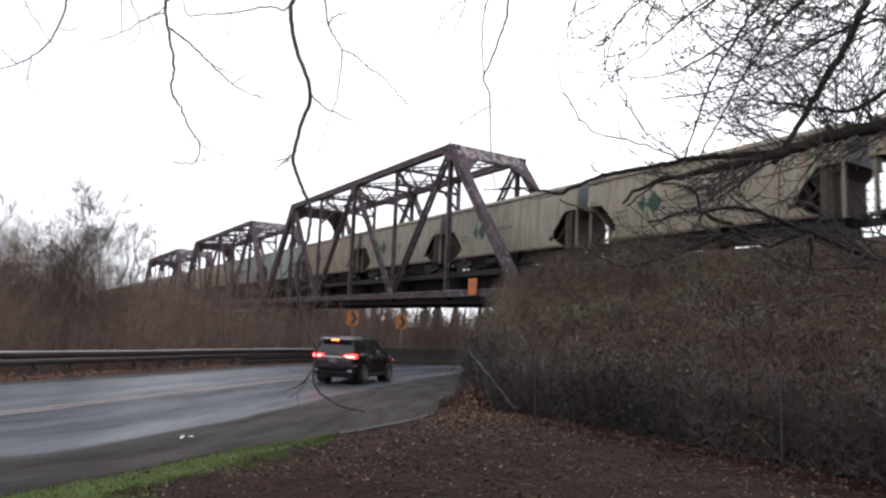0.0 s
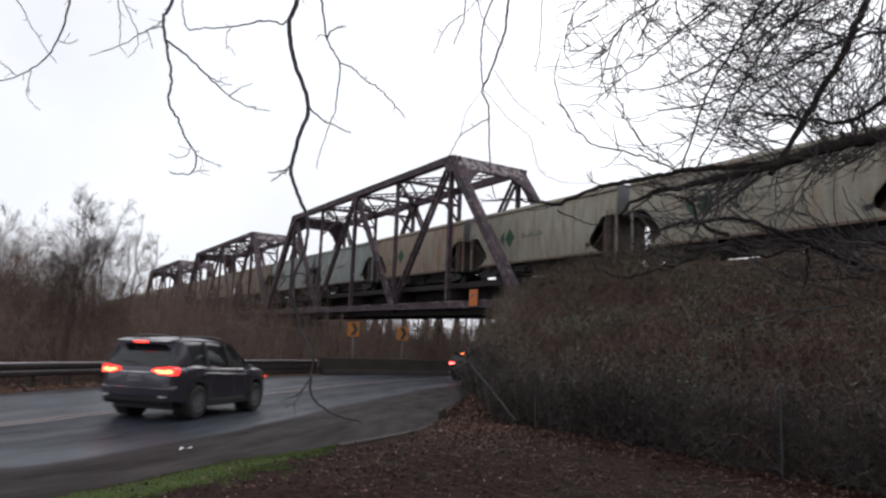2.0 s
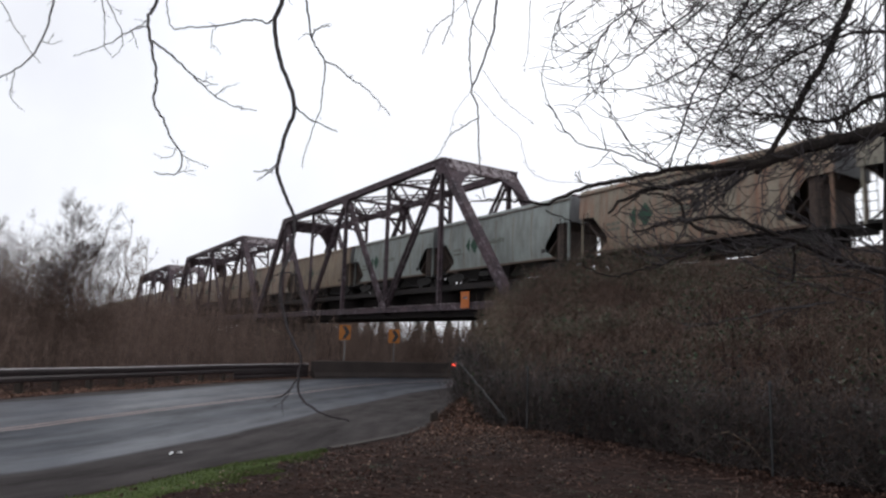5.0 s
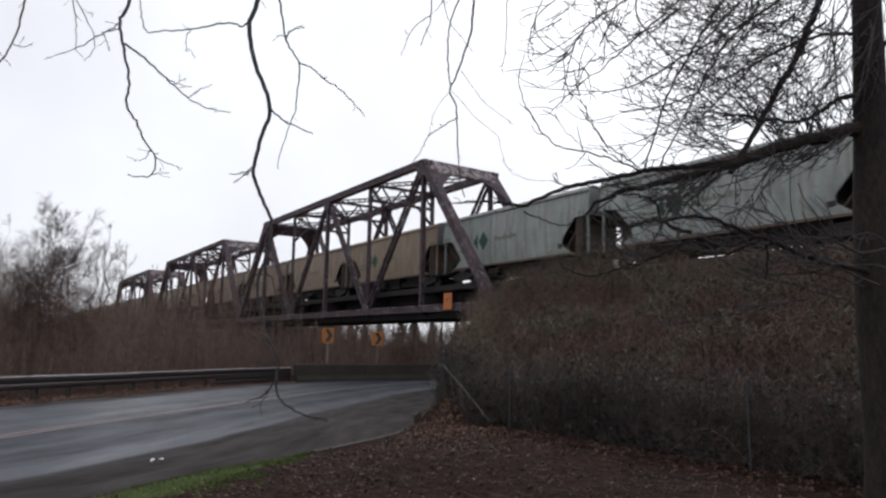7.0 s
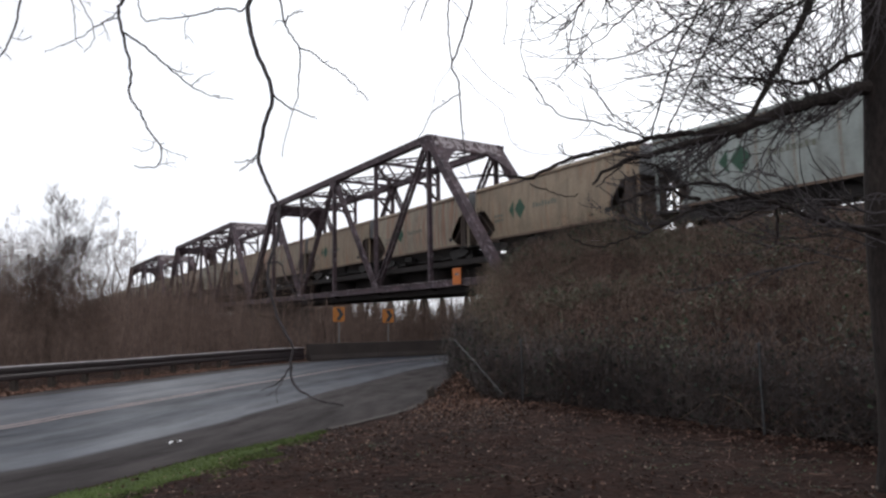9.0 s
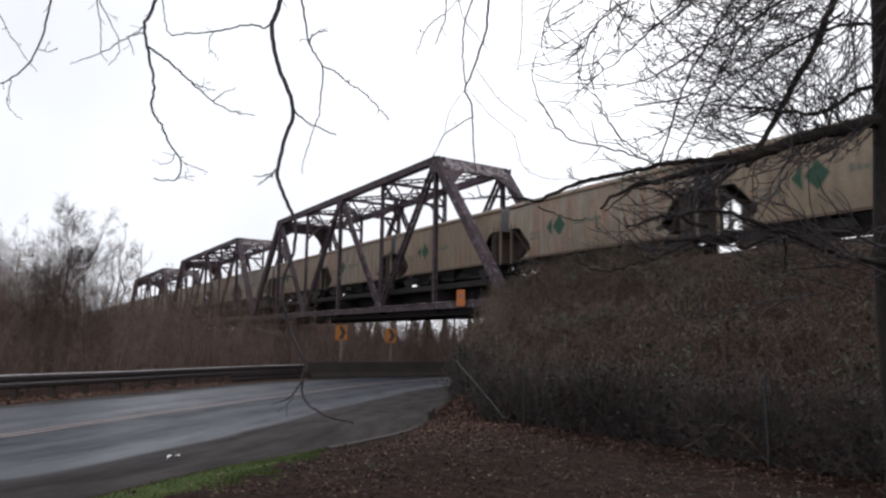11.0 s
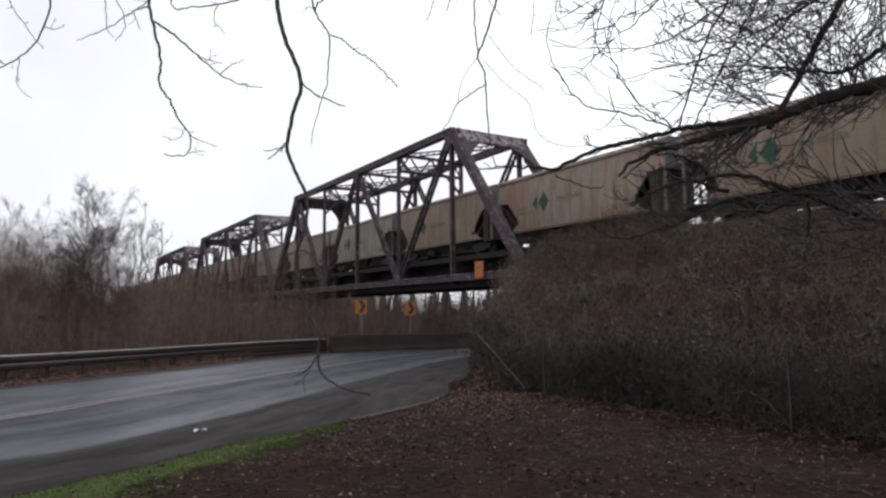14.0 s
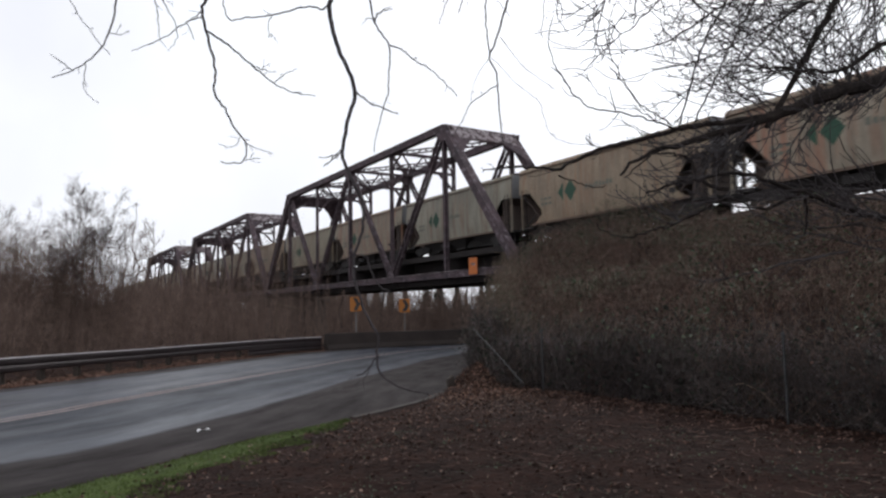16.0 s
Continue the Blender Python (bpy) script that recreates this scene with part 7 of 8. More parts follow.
def build_near_tree():
    """The dark tree at the foot of the bank, with a long limb reaching along the train."""
    rng = np.random.default_rng(77)
    x, y = 4.33, 6.04
    z = float(ground_z(np.array([x]), np.array([y]))[0])
    tree = thing("roadside_tree", "dark bare tree with a long low limb and tangled twigs", "tree", at=pose(x, y, z - 0.05))
    o = np.array([x, y, z - 0.05])
    trunk = [(4.30, 6.04, -0.06), (4.28, 6.04, 0.4), (4.27, 6.04, 1.5), (4.28, 6.04, 2.4), (4.37, 6.04, 3.8), (4.42, 6.04, 5.0), (4.5, 6.1, 6.4), (4.6, 6.2, 8.2), (4.6, 6.3, 10.0)]
    part("trunk", Mesh().tube(curve_points(trunk, 22) - o, list(np.interp(np.linspace(0, 1, 22), [0, 0.06, 0.4, 1], [0.26, 0.165, 0.145, 0.05])), 14), M["bark"], tree, smooth=True)
    big = (
        ("limb", [(4.36, 6.04, 3.736), (3.492, 5.94, 3.486), (3.023, 5.94, 3.316), (2.598, 5.94, 3.181), (2.237, 5.94, 3.086), (1.903, 5.94, 2.997), (1.698, 5.94, 2.909), (1.545, 5.94, 2.777)], 0.068, 0.010),
        ("limb_fork", [(3.065, 5.94, 3.339), (2.599, 5.94, 3.260), (2.290, 5.94, 3.231), (2.057, 5.94, 3.189), (1.826, 5.94, 3.131), (1.517, 5.94, 3.064), (1.312, 5.94, 2.997), (1.108, 5.94, 2.904), (0.980, 5.94, 2.846)], 0.030, 0.016),
        ("limb_fork", [(0.980, 5.94, 2.846), (0.749, 5.94, 2.867), (0.517, 5.94, 2.878), (0.286, 5.94, 2.842)], 0.014, 0.005),
        ("branch", [(4.36, 6.04, 6.2), (4.263, 5.94, 5.779), (3.883, 5.94, 4.951), (3.674, 5.94, 4.479), (3.405, 5.94, 4.008), (3.202, 5.94, 3.646), (3.024, 5.94, 3.364), (2.918, 5.94, 3.205)], 0.040, 0.026),
        ("branch", [(4.36, 6.04, 4.06), (4.02, 5.94, 3.95), (3.78, 5.94, 3.80), (3.55, 5.94, 3.71), (3.14, 5.94, 3.76), (2.88, 5.94, 3.76)], 0.028, 0.010),
        ("branch", [(4.26, 6.0, 2.28), (3.59, 5.74, 2.37), (3.09, 5.74, 2.56), (2.59, 5.74, 2.73), (2.23, 5.74, 2.7)], 0.03, 0.012),
        ("branch", [(3.09, 5.74, 2.56), (2.73, 5.74, 2.4), (2.43, 5.74, 2.5), (1.86, 5.74, 2.24)], 0.016, 0.006),
        ("branch", [(3.12, 5.74, 2.56), (3.13, 5.74, 2.36), (3.10, 5.74, 2.18)], 0.014, 0.008),
        ("branch", [(4.42, 6.04, 5.2), (4.0, 5.9, 5.3), (3.4, 5.8, 5.1), (2.9, 5.7, 4.7), (2.5, 5.7, 4.2)], 0.022, 0.006),
        ("branch", [(4.45, 6.04, 5.9), (3.8, 5.9, 6.2), (3.0, 5.8, 6.0), (2.3, 5.7, 5.4), (1.9, 5.7, 4.8)], 0.045, 0.008),
        ("branch", [(4.4, 6.1, 4.7), (4.1, 6.4, 4.8), (3.6, 6.6, 4.6), (3.1, 6.7, 4.1)], 0.020, 0.006),
        ("branch", [(4.5, 6.1, 6.6), (3.6, 6.2, 6.9), (2.6, 6.2, 6.3), (1.8, 6.2, 5.5)], 0.04, 0.008),
        ("branch", [(2.208, 5.74, 2.409), (2.012, 5.74, 2.326), (1.817, 5.74, 2.263), (1.573, 5.74, 2.193), (1.416, 5.74, 2.206), (1.278, 5.74, 2.288)], 0.012, 0.005),
        ("branch", [(2.455, 5.74, 2.589), (2.308, 5.74, 2.617), (2.171, 5.74, 2.686), (2.013, 5.74, 2.669), (1.717, 5.74, 2.571)], 0.02, 0.008),
        ("branch", [(2.193, 5.80, 2.698), (2.159, 5.80, 2.859), (2.034, 5.80, 2.930), (1.859, 5.80, 2.943), (1.784, 5.80, 2.945)], 0.013, 0.008),
        ("branch", [(0.975, 5.90, 2.786), (1.103, 5.90, 2.729), (1.267, 5.90, 2.664), (1.409, 5.90, 2.681)], 0.007, 0.004),
        ("branch", [(1.824, 5.90, 2.948), (1.687, 5.90, 2.838), (1.571, 5.90, 2.739)], 0.01, 0.005),
        ("branch", [(2.080, 5.90, 3.185), (1.916, 5.90, 3.246), (1.607, 5.90, 3.349), (1.375, 5.90, 3.382), (1.224, 5.90, 3.455), (1.086, 5.90, 3.626), (0.973, 5.90, 3.832), (0.926, 5.90, 4.071), (0.984, 5.90, 4.300)], 0.009, 0.003),
        ("branch", [(2.029, 5.90, 3.225), (1.890, 5.90, 3.335), (1.735, 5.90, 3.440), (1.620, 5.90, 3.607), (1.500, 5.90, 3.774)], 0.007, 0.003),
        ("branch", [(1.916, 5.90, 3.246), (1.710, 5.90, 3.375), (1.529, 5.90, 3.410), (1.346, 5.90, 3.578), (1.266, 5.90, 3.731)], 0.005, 0.002),
        ("branch", [(1.761, 5.90, 3.399), (1.552, 5.90, 3.776), (1.487, 5.90, 3.991), (1.536, 5.90, 4.324)], 0.005, 0.002),
        ("branch", [(2.078, 5.85, 3.198), (2.181, 5.85, 3.519), (2.312, 5.85, 3.899), (2.523, 5.85, 4.289), (2.737, 5.85, 4.630), (3.009, 5.85, 5.091)], 0.008, 0.014),
        ("branch", [(2.279, 6.05, 3.259), (2.493, 6.05, 3.650), (2.657, 6.05, 3.990), (2.932, 6.05, 4.452), (3.322, 6.05, 4.928), (3.497, 6.05, 5.345)], 0.007, 0.014),
        ("branch", [(1.678, 5.80, 3.879), (1.986, 5.80, 3.973), (2.347, 5.80, 4.205), (2.763, 5.80, 4.441), (3.236, 5.80, 4.737), (3.611, 5.80, 5.031)], 0.005, 0.015),
        ("branch", [(1.421, 5.80, 3.949), (1.677, 5.80, 4.122), (2.038, 5.80, 4.464), (2.352, 5.80, 4.754), (2.670, 5.80, 5.104)], 0.004, 0.013),
        ("branch", [(1.153, 5.75, 4.024), (1.304, 5.75, 4.192), (1.558, 5.75, 4.529), (1.867, 5.75, 4.762), (2.179, 5.75, 5.053)], 0.003, 0.012),
        ("branch", [(1.894, 6.00, 3.800), (2.264, 6.00, 3.843), (2.689, 6.00, 4.027), (3.171, 6.00, 4.271), (3.604, 6.00, 4.515), (3.960, 6.00, 4.757)], 0.005, 0.014),
        ("branch", [(4.4, 6.0, 4.4), (4.8, 5.8, 4.9), (5.1, 5.6, 5.3)], 0.03, 0.01),
    )
    paths = []
    for name, ctrl, r0, r1 in big:
        P = curve_points(ctrl, 5 * len(ctrl))
        P = P + np.r_[np.zeros((1, 3)), rng.normal(size=(len(P) - 1, 3)) * 0.007]
        taper = np.linspace(0, 1, len(P)) ** (1.5 if name == "limb" else 1.0)
        part(name, Mesh().tube(P - o, list((r0 + (r1 - r0) * taper) * (1 + 0.06 * rng.normal(size=len(P)))), 9), M["bark"], tree, smooth=True)
        paths.append((P, r0, r1))
    out = {}

    def sweep(p0, d0, d1, length, r, kids, level, k=10):
        """A long smooth twig whose way turns from d0 to d1, with finer ones off it."""
        kids = max(1, kids - 1)
        d0, d1 = np.array(d0, float), np.array(d1, float)
        pts, d = [np.array(p0, float)], d0
        bend = rng.normal(size=3) * 0.22
        for i in range(k - 1):
            f = i / (k - 2)
            d = d0 * (1 - f) + d1 * f + bend * math.sin(3.0 * f + r * 900) + rng.normal(size=3) * 0.05
            d = d / np.linalg.norm(d)
            pts.append(pts[-1] + d * length / (k - 1))
        P = np.array(pts)
        out.setdefault(level, []).append((P, r, r * 0.4))
        if level > 0:
            for q in range(kids):
                i = rng.integers(1, k - 2)
                t = P[i + 1] - P[i]
                t /= np.linalg.norm(t)
                s = rng.normal(size=3) * np.array([1, 0.6, 1])
                s -= t * s.dot(t)
                s /= np.linalg.norm(s)
                e0, e1 = t * 0.75 + s * 0.65, t * 0.55 + s * 0.1 + np.array([-0.12, 0, 0.42]) + rng.normal(size=3) * 0.35
                sweep(P[i] + t * 0.01, e0, e1, length * rng.uniform(0.22, 0.5), r * rng.uniform(0.55, 0.75), max(1, kids // 2), level - 1, k)

    def along(i, f0, f1):
        P = paths[i][0]
        return P[int((f0 + (f1 - f0) * rng.random()) * (len(P) - 1))]

    # shoots that leave the low limb to the left and turn up
    for _ in range(12):
        sweep(along(0, 0.10, 0.60), (-0.95, rng.normal() * 0.2, rng.uniform(0.0, 0.5)), (-0.25 + rng.normal() * 0.25, rng.normal() * 0.1, 0.8), rng.uniform(0.5, 1.5), rng.uniform(0.0035, 0.007), 4, 2)
    for _ in range(10):
        sweep(along(0, 0.55, 1.0), (-0.9, rng.normal() * 0.2, rng.uniform(-0.2, 0.5)), (-0.7, rng.normal() * 0.2, 0.4), rng.uniform(0.2, 0.6), rng.uniform(0.003, 0.0045), 3, 1)
    for _ in range(5):
        sweep(along(2, 0.1, 1.0), (-0.9, 0, rng.uniform(-0.4, 0.6)), (-0.8, 0, 0.3), rng.uniform(0.12, 0.3), 0.003, 2, 1)
    # shoots off the steep branch and the high ones, down to the left, turning level or up at the tips
    for i, count, f0 in ((3, 30, 0.25), (4, 16, 0.1), (8, 18, 0.15), (9, 20, 0.3), (10, 14, 0.1), (11, 14, 0.4), (1, 3, 0.0)):
        for _ in range(count):
            p0 = along(i, f0, 1.0)
            long = np.clip((p0[0] - 1.75) * rng.uniform(0.35, 0.95), 0.3, 1.9)
            fall = rng.uniform(-0.9, 0.35) if p0[2] > 3.9 else rng.uniform(-0.1, 0.6)
            sweep(p0, (-0.8, rng.normal() * 0.25, fall), (-0.6 + rng.normal() * 0.25, rng.normal() * 0.15, rng.uniform(-0.35, 0.75)), long, rng.uniform(0.0035, 0.0075), 4, 2)
    # steep crossing shoots that fall from the crown, and water sprouts that rise from the limb
    for _ in range(115):
        u = rng.random() ** 0.7
        p0 = (2.3 + 2.1 * u, 5.9 + rng.normal() * 0.35, rng.uniform(4.3, 5.9))
        sweep(p0, (-0.45 + rng.normal() * 0.3, rng.normal() * 0.2, -0.85), (-0.6 + rng.normal() * 0.35, rng.normal() * 0.15, rng.uniform(-0.7, 0.3)), rng.uniform(0.7, 1.8) * (0.5 + 0.5 * u), rng.uniform(0.005, 0.009), 3, 1)
    for _ in range(46):
        sweep(along(0, 0.02, 0.36), (rng.normal() * 0.5 - 0.2, rng.normal() * 0.25, 0.8), (rng.normal() * 0.5, rng.normal() * 0.2, 0.8), rng.uniform(0.4, 1.4), rng.uniform(0.004, 0.007), 3, 2)
    # thin drooping strands over the gap between the crown and the loose branches
    for _ in range(26):
        u = rng.random() ** 0.6
        sweep((1.05 + 1.15 * u, 5.8 + rng.normal() * 0.2, rng.uniform(4.75, 5.6)), (-0.35 + rng.normal() * 0.45, rng.normal() * 0.15, -0.85), (-0.3 + rng.normal() * 0.5, rng.normal() * 0.15, rng.uniform(-0.9, -0.1)), rng.uniform(0.45, 1.25) * (0.6 + 0.5 * u), rng.uniform(0.005, 0.008), 4, 2)
    # drooping shoots below the limb, over the side of the train
    for _ in range(50):
        sweep(along(0, 0.03, 0.68), (-0.75, rng.normal() * 0.2, rng.uniform(-1.1, -0.3)), (-0.6 + rng.normal() * 0.4, rng.normal() * 0.2, rng.uniform(-0.9, 0.45)), rng.uniform(0.35, 1.2), rng.uniform(0.005, 0.011), 4, 2)
    for i, count in ((5, 26), (6, 10), (7, 4)):
        for _ in range(count):
            sweep(along(i, 0.05, 1.0), (-0.7, rng.normal() * 0.2, rng.uniform(-0.3, 0.8)), (-0.6, rng.normal() * 0.2, rng.uniform(-0.2, 0.7)), rng.uniform(0.3, 0.8), rng.uniform(0.0045, 0.010), 4, 2)
    # the knot of old wood beside the trunk
    for _ in range(10):
        sweep((rng.uniform(3.6, 4.3), 5.8 + rng.normal() * 0.15, rng.uniform(2.0, 2.6)), (-0.9, rng.normal() * 0.2, rng.normal() * 0.35), (-0.6, rng.normal() * 0.2, rng.normal() * 0.5), rng.uniform(0.6, 1.7), rng.uniform(0.006, 0.012), 5, 2)
    # short upturned shoots all along the long thin branches
    for i in range(17, 27):
        for _ in range(4 if i < 21 else 9):
            P = paths[i][0]
            q = int(rng.integers(1, len(P) - 2))
            t = P[q + 1] - P[q]
            t = t / np.linalg.norm(t)
            t = t if t[0] < 0 else -t
            s = rng.normal(size=3) * np.array([1, 0.5, 1])
            sweep(P[q], t * 0.8 + s * 0.4, t * 0.4 + np.array([-0.25, 0, 0.45]) + s * 0.3, rng.uniform(0.25, 0.85) * (0.35 if i < 21 else 1), rng.uniform(0.004, 0.0065), 2 if i < 21 else 3, 0 if i < 21 else 1)
    for lv in out:
        out[lv] = [(p - o, a, b) for p, a, b in out[lv]]
    part("twig_tangle", limb_mesh(out, "twig_tangle", M["twig"], (0, 1, 2), 4, 0.0044), M["twig"], tree, "tangle of fine dark twigs")["kind"] = "stuff"
    # the high limb from which the loose branches hang
    high = curve_points([(4.6, 6.2, 7.9), (3.0, 5.2, 6.3), (1.2, 4.2, 5.0), (-0.4, 3.5, 4.3), (-1.6, 3.35, 4.0), (-2.6, 3.6, 3.95)], 30)
    part("high_limb", Mesh().tube(high - o, list(np.linspace(0.06, 0.012, 30)), 8), M["bark"], tree, smooth=True)


def build_ground_cover():
    rng = np.random.default_rng(3)
    # mossy grass along the kerb
    n = 90000
    i = rng.integers(0, len(NEAR_EDGE) - 1, n * 6)
    pts = NEAR_EDGE[i] + (NEAR_EDGE[i + 1] - NEAR_EDGE[i]) * rng.random((len(i), 1))
    T = NEAR_EDGE[i + 1] - NEAR_EDGE[i]
    T /= np.linalg.norm(T, axis=1, keepdims=True)
    width = np.interp(pts[:, 1], [4.0, 7.5, 9.5, 11.2, 12.2], [2.4, 2.1, 1.7, 0.8, 0.0])
    off = rng.random(len(i)) ** 1.15 * width * 1.15
    p = pts + np.stack([T[:, 1], -T[:, 0]], 1) * (off[:, None] + 0.12) + rng.normal(size=pts.shape) * 0.03
    patch = np.array([noise.noise((a * 1.6, b * 1.6, 2.0)) for a, b in p])
    keep = (pts[:, 1] > 4.5) & (pts[:, 1] < 12.1) & (patch + 0.95 * (1 - off / np.maximum(width, 0.01)) > 0.10)
    p = p[keep][:n]
    m = len(p)
    z = ground_z(p[:, 0], p[:, 1])
    a = rng.uniform(0, 2 * np.pi, m)
    w = rng.uniform(0.004, 0.008, m)
    h = rng.uniform(0.02, 0.065, m)
    base = np.stack([p[:, 0], p[:, 1], z - 0.004], 1)
    side = np.stack([np.cos(a), np.sin(a), 0 * a], 1) * w[:, None]
    tip = base + np.stack([rng.normal(size=m) * 0.025, rng.normal(size=m) * 0.025, h], 1)
    V = np.stack([base - side, base + side, tip], 1).reshape(-1, 3)
    stuff("grass", raw_mesh("grass", V, np.arange(3 * m).reshape(-1, 3), M["grass"]), "short bright mossy grass along the road's edge", "grass")
    # the moss bed under the blades, with a ragged edge
    sel = np.array([q for q in NEAR_EDGE if 4.0 < q[1] < 12.2])
    wid = np.interp(sel[:, 1], [4.0, 7.5, 9.5, 11.2, 12.2], [2.0, 1.75, 1.4, 0.6, 0.05]) * (0.8 + 0.7 * np.array([noise.noise((q[1] * 1.4, q[0] * 1.4, 7.0)) for q in sel]))
    fine = curve_points(sel, 160)
    wid = np.interp(fine[:, 1], sel[:, 1], wid) * (1 + 0.35 * np.array([noise.noise((q[1] * 5, 3.0, 7.0)) for q in fine]))
    T = np.gradient(fine, axis=0)
    T /= np.linalg.norm(T, axis=1, keepdims=True)
    right = np.stack([T[:, 1], -T[:, 0]], 1)
    f = np.linspace(0, 1, 26)
    G = fine[:, None] + right[:, None] * (0.10 + f[None, :, None] * wid[:, None, None])
    gz = ground_z(G[..., 0], G[..., 1]) + 0.016 * np.sin(np.pi * np.clip(f * 1.02, 0, 1))[None] ** 0.3 - 0.004
    bump = np.array([noise.noise((q[0] * 12, q[1] * 12, 1.0)) for q in G.reshape(-1, 2)]).reshape(gz.shape)
    me = raw_mesh("moss_bed", np.concatenate([G, (gz + 0.010 * bump)[..., None]], -1), grid_faces(160, 26), M["turf"])
    me.shade_smooth()
    tagged(new("moss_bed", me), "bright green moss bed along the road's edge", "moss", kind="stuff")
    # low moss tufts scattered on the soil
    n = 13000
    c = np.stack([rng.uniform(-1.5, 5.5, 70), rng.uniform(4.2, 9.0, 70)], 1)
    p = c[rng.integers(0, 70, n)] + rng.normal(size=(n, 2)) * rng.uniform(0.05, 0.32, (n, 1))
    p = p[(p[:, 0] * NR[0] + p[:, 1] * NR[1] < 8.8) & (beyond(NEAR_EDGE, p[:, 0], p[:, 1], 1) > 1.6) & (rng.random(n) < 0.14)]
    z = ground_z(p[:, 0], p[:, 1])
    C = np.stack([p[:, 0], p[:, 1], z + 0.008 + 0.01 * rng.random(len(p))], 1)
    stuff("moss_tufts", raw_mesh("moss_tufts", *leaves(C, 0.022, rng, up=0.7), M["leaf_green"]), "small dull green weeds and moss tufts on the soil", "moss")
    # fallen leaves, thickest at the fence's foot and on the mound by the road
    n = 13000
    xa, ya = rng.uniform(-5, 9, n), rng.uniform(3.5, 16, n)
    drift = np.array([noise.noise((a * 0.55, b * 0.55, 6.0)) + 0.5 * noise.noise((a * 2.1, b * 2.1, 3.0)) for a, b in zip(xa, ya)])
    lie = drift + rng.normal(size=n) * 0.18 > 0.05 + 0.11 * np.clip(xa - 1.0, 0, 4)
    xa, ya = xa[lie], ya[lie]
    s = rng.uniform(-4, 15, 4200)
    s = s[rng.random(4200) < np.interp(s, [0, 9], [0.25, 1.0])]
    lat = bank_foot(s) - 0.1 - np.abs(rng.normal(size=len(s))) * 0.55
    xb, yb = rail_xy(s, lat)
    xc, yc = rng.normal(0.9, 0.6, 22000), rng.normal(17.2, 2.6, 22000)
    far = FAR_EDGE[(FAR_EDGE[:, 0] > -24) & (FAR_EDGE[:, 1] < 46)]
    k = rng.integers(0, len(far), 34000)
    dx, dy = far[k, 0] - rng.random(34000) ** 1.2 * 3.8 + rng.normal(size=34000) * 0.2, far[k, 1] + rng.normal(size=34000) * 0.4
    # the verge below the guardrail
    verge = shift(far, -0.95)[rng.integers(0, len(far), 26000)] + rng.normal(size=(26000, 2)) * 0.45
    px, py = np.r_[xa, xb, xc, dx, verge[:, 0]], np.r_[ya, yb, yc, dy, verge[:, 1]]
    ok = ((beyond(NEAR_EDGE, px, py, 1) > 0.25) & (px * NR[0] + py * NR[1] < 9.6)) | ((beyond(NEAR_EDGE, px, py, 1) > 0.1) & (py > 14.5) & (px < 3)) | (beyond(FAR_EDGE, px, py, -1) > 0.25)
    px, py = px[ok], py[ok]
    C = np.stack([px, py, ground_z(px, py) + 0.012 + rng.random(len(px)) * 0.02], 1)
    stuff("fallen_leaves", raw_mesh("fallen_leaves", *leaves(C, 0.052, rng, up=0.55), M["leaf_dead"]), "damp brown fallen leaves scattered on the soil", "leaves")
    # dry pale leaf scraps and chips that catch the light
    n = 1700
    px, py = rng.uniform(-4.5, 8, n), 3.6 + 9.5 * rng.random(n)
    xg, yg = rng.normal(0.7, 0.8, 2600), rng.normal(15.8, 2.2, 2600)
    px, py = np.r_[px, xg], np.r_[py, yg]
    ok = (beyond(NEAR_EDGE, px, py, 1) > 0.5) & (px * NR[0] + py * NR[1] < 9.4) & (rng.random(len(px)) < np.clip(0.85 - 0.11 * px, 0.15, 1))
    px, py = px[ok], py[ok]
    C = np.stack([px, py, ground_z(px, py) + 0.02 + rng.random(len(px)) * 0.02], 1)
    stuff("leaf_scraps", raw_mesh("leaf_scraps", *leaves(C, 0.038, rng, up=0.7), M["leaf_pale"]), "dry pale leaf scraps scattered over the soil", "leaves")
    # pale dry leaves along the verge below the guardrail
    dry = shift(far, -0.8)[rng.integers(0, len(far), 15000)] + rng.normal(size=(15000, 2)) * 0.4
    dry = dry[beyond(FAR_EDGE, dry[:, 0], dry[:, 1], -1) > 0.2]
    C = np.stack([dry[:, 0], dry[:, 1], ground_z(dry[:, 0], dry[:, 1]) + 0.02 + rng.random(len(dry)) * 0.02], 1)
    stuff("verge_leaves", raw_mesh("verge_leaves", *leaves(C, 0.075, rng, up=0.6), M["leaf_verge"]), "dry reddish fallen leaves along the verge below the guardrail", "leaves")
    # paler dry leaves heaped on the mound at the road's corner
    mine = np.random.default_rng(31)
    x, y = mine.normal(0.9, 0.5, 2600), mine.normal(17.6, 2.3, 2600)
    ok = (beyond(NEAR_EDGE, x, y, 1) > 0.1) & (y > 13.2) & (x < 2.6)
    x, y = x[ok], y[ok]
    C = np.stack([x, y, ground_z(x, y) + 0.03 + mine.random(len(x)) * 0.035], 1)
    stuff("mound_leaves", raw_mesh("mound_leaves", *leaves(C, 0.052, mine, up=0.5), M["leaf_verge"]), "dry tan leaves heaped on the mound by the road's corner", "leaves")
    # sticks and bark chips
    n = 1500
    x, y = rng.uniform(-3, 8, n), rng.uniform(4, 13, n)
    ok = (beyond(NEAR_EDGE, x, y, 1) > 0.5) & (x * NR[0] + y * NR[1] < 8.8)
    x, y = x[ok], y[ok]
    b = np.stack([x, y, ground_z(x, y) + 0.01], 1)
    a = rng.uniform(0, 2 * np.pi, len(x))
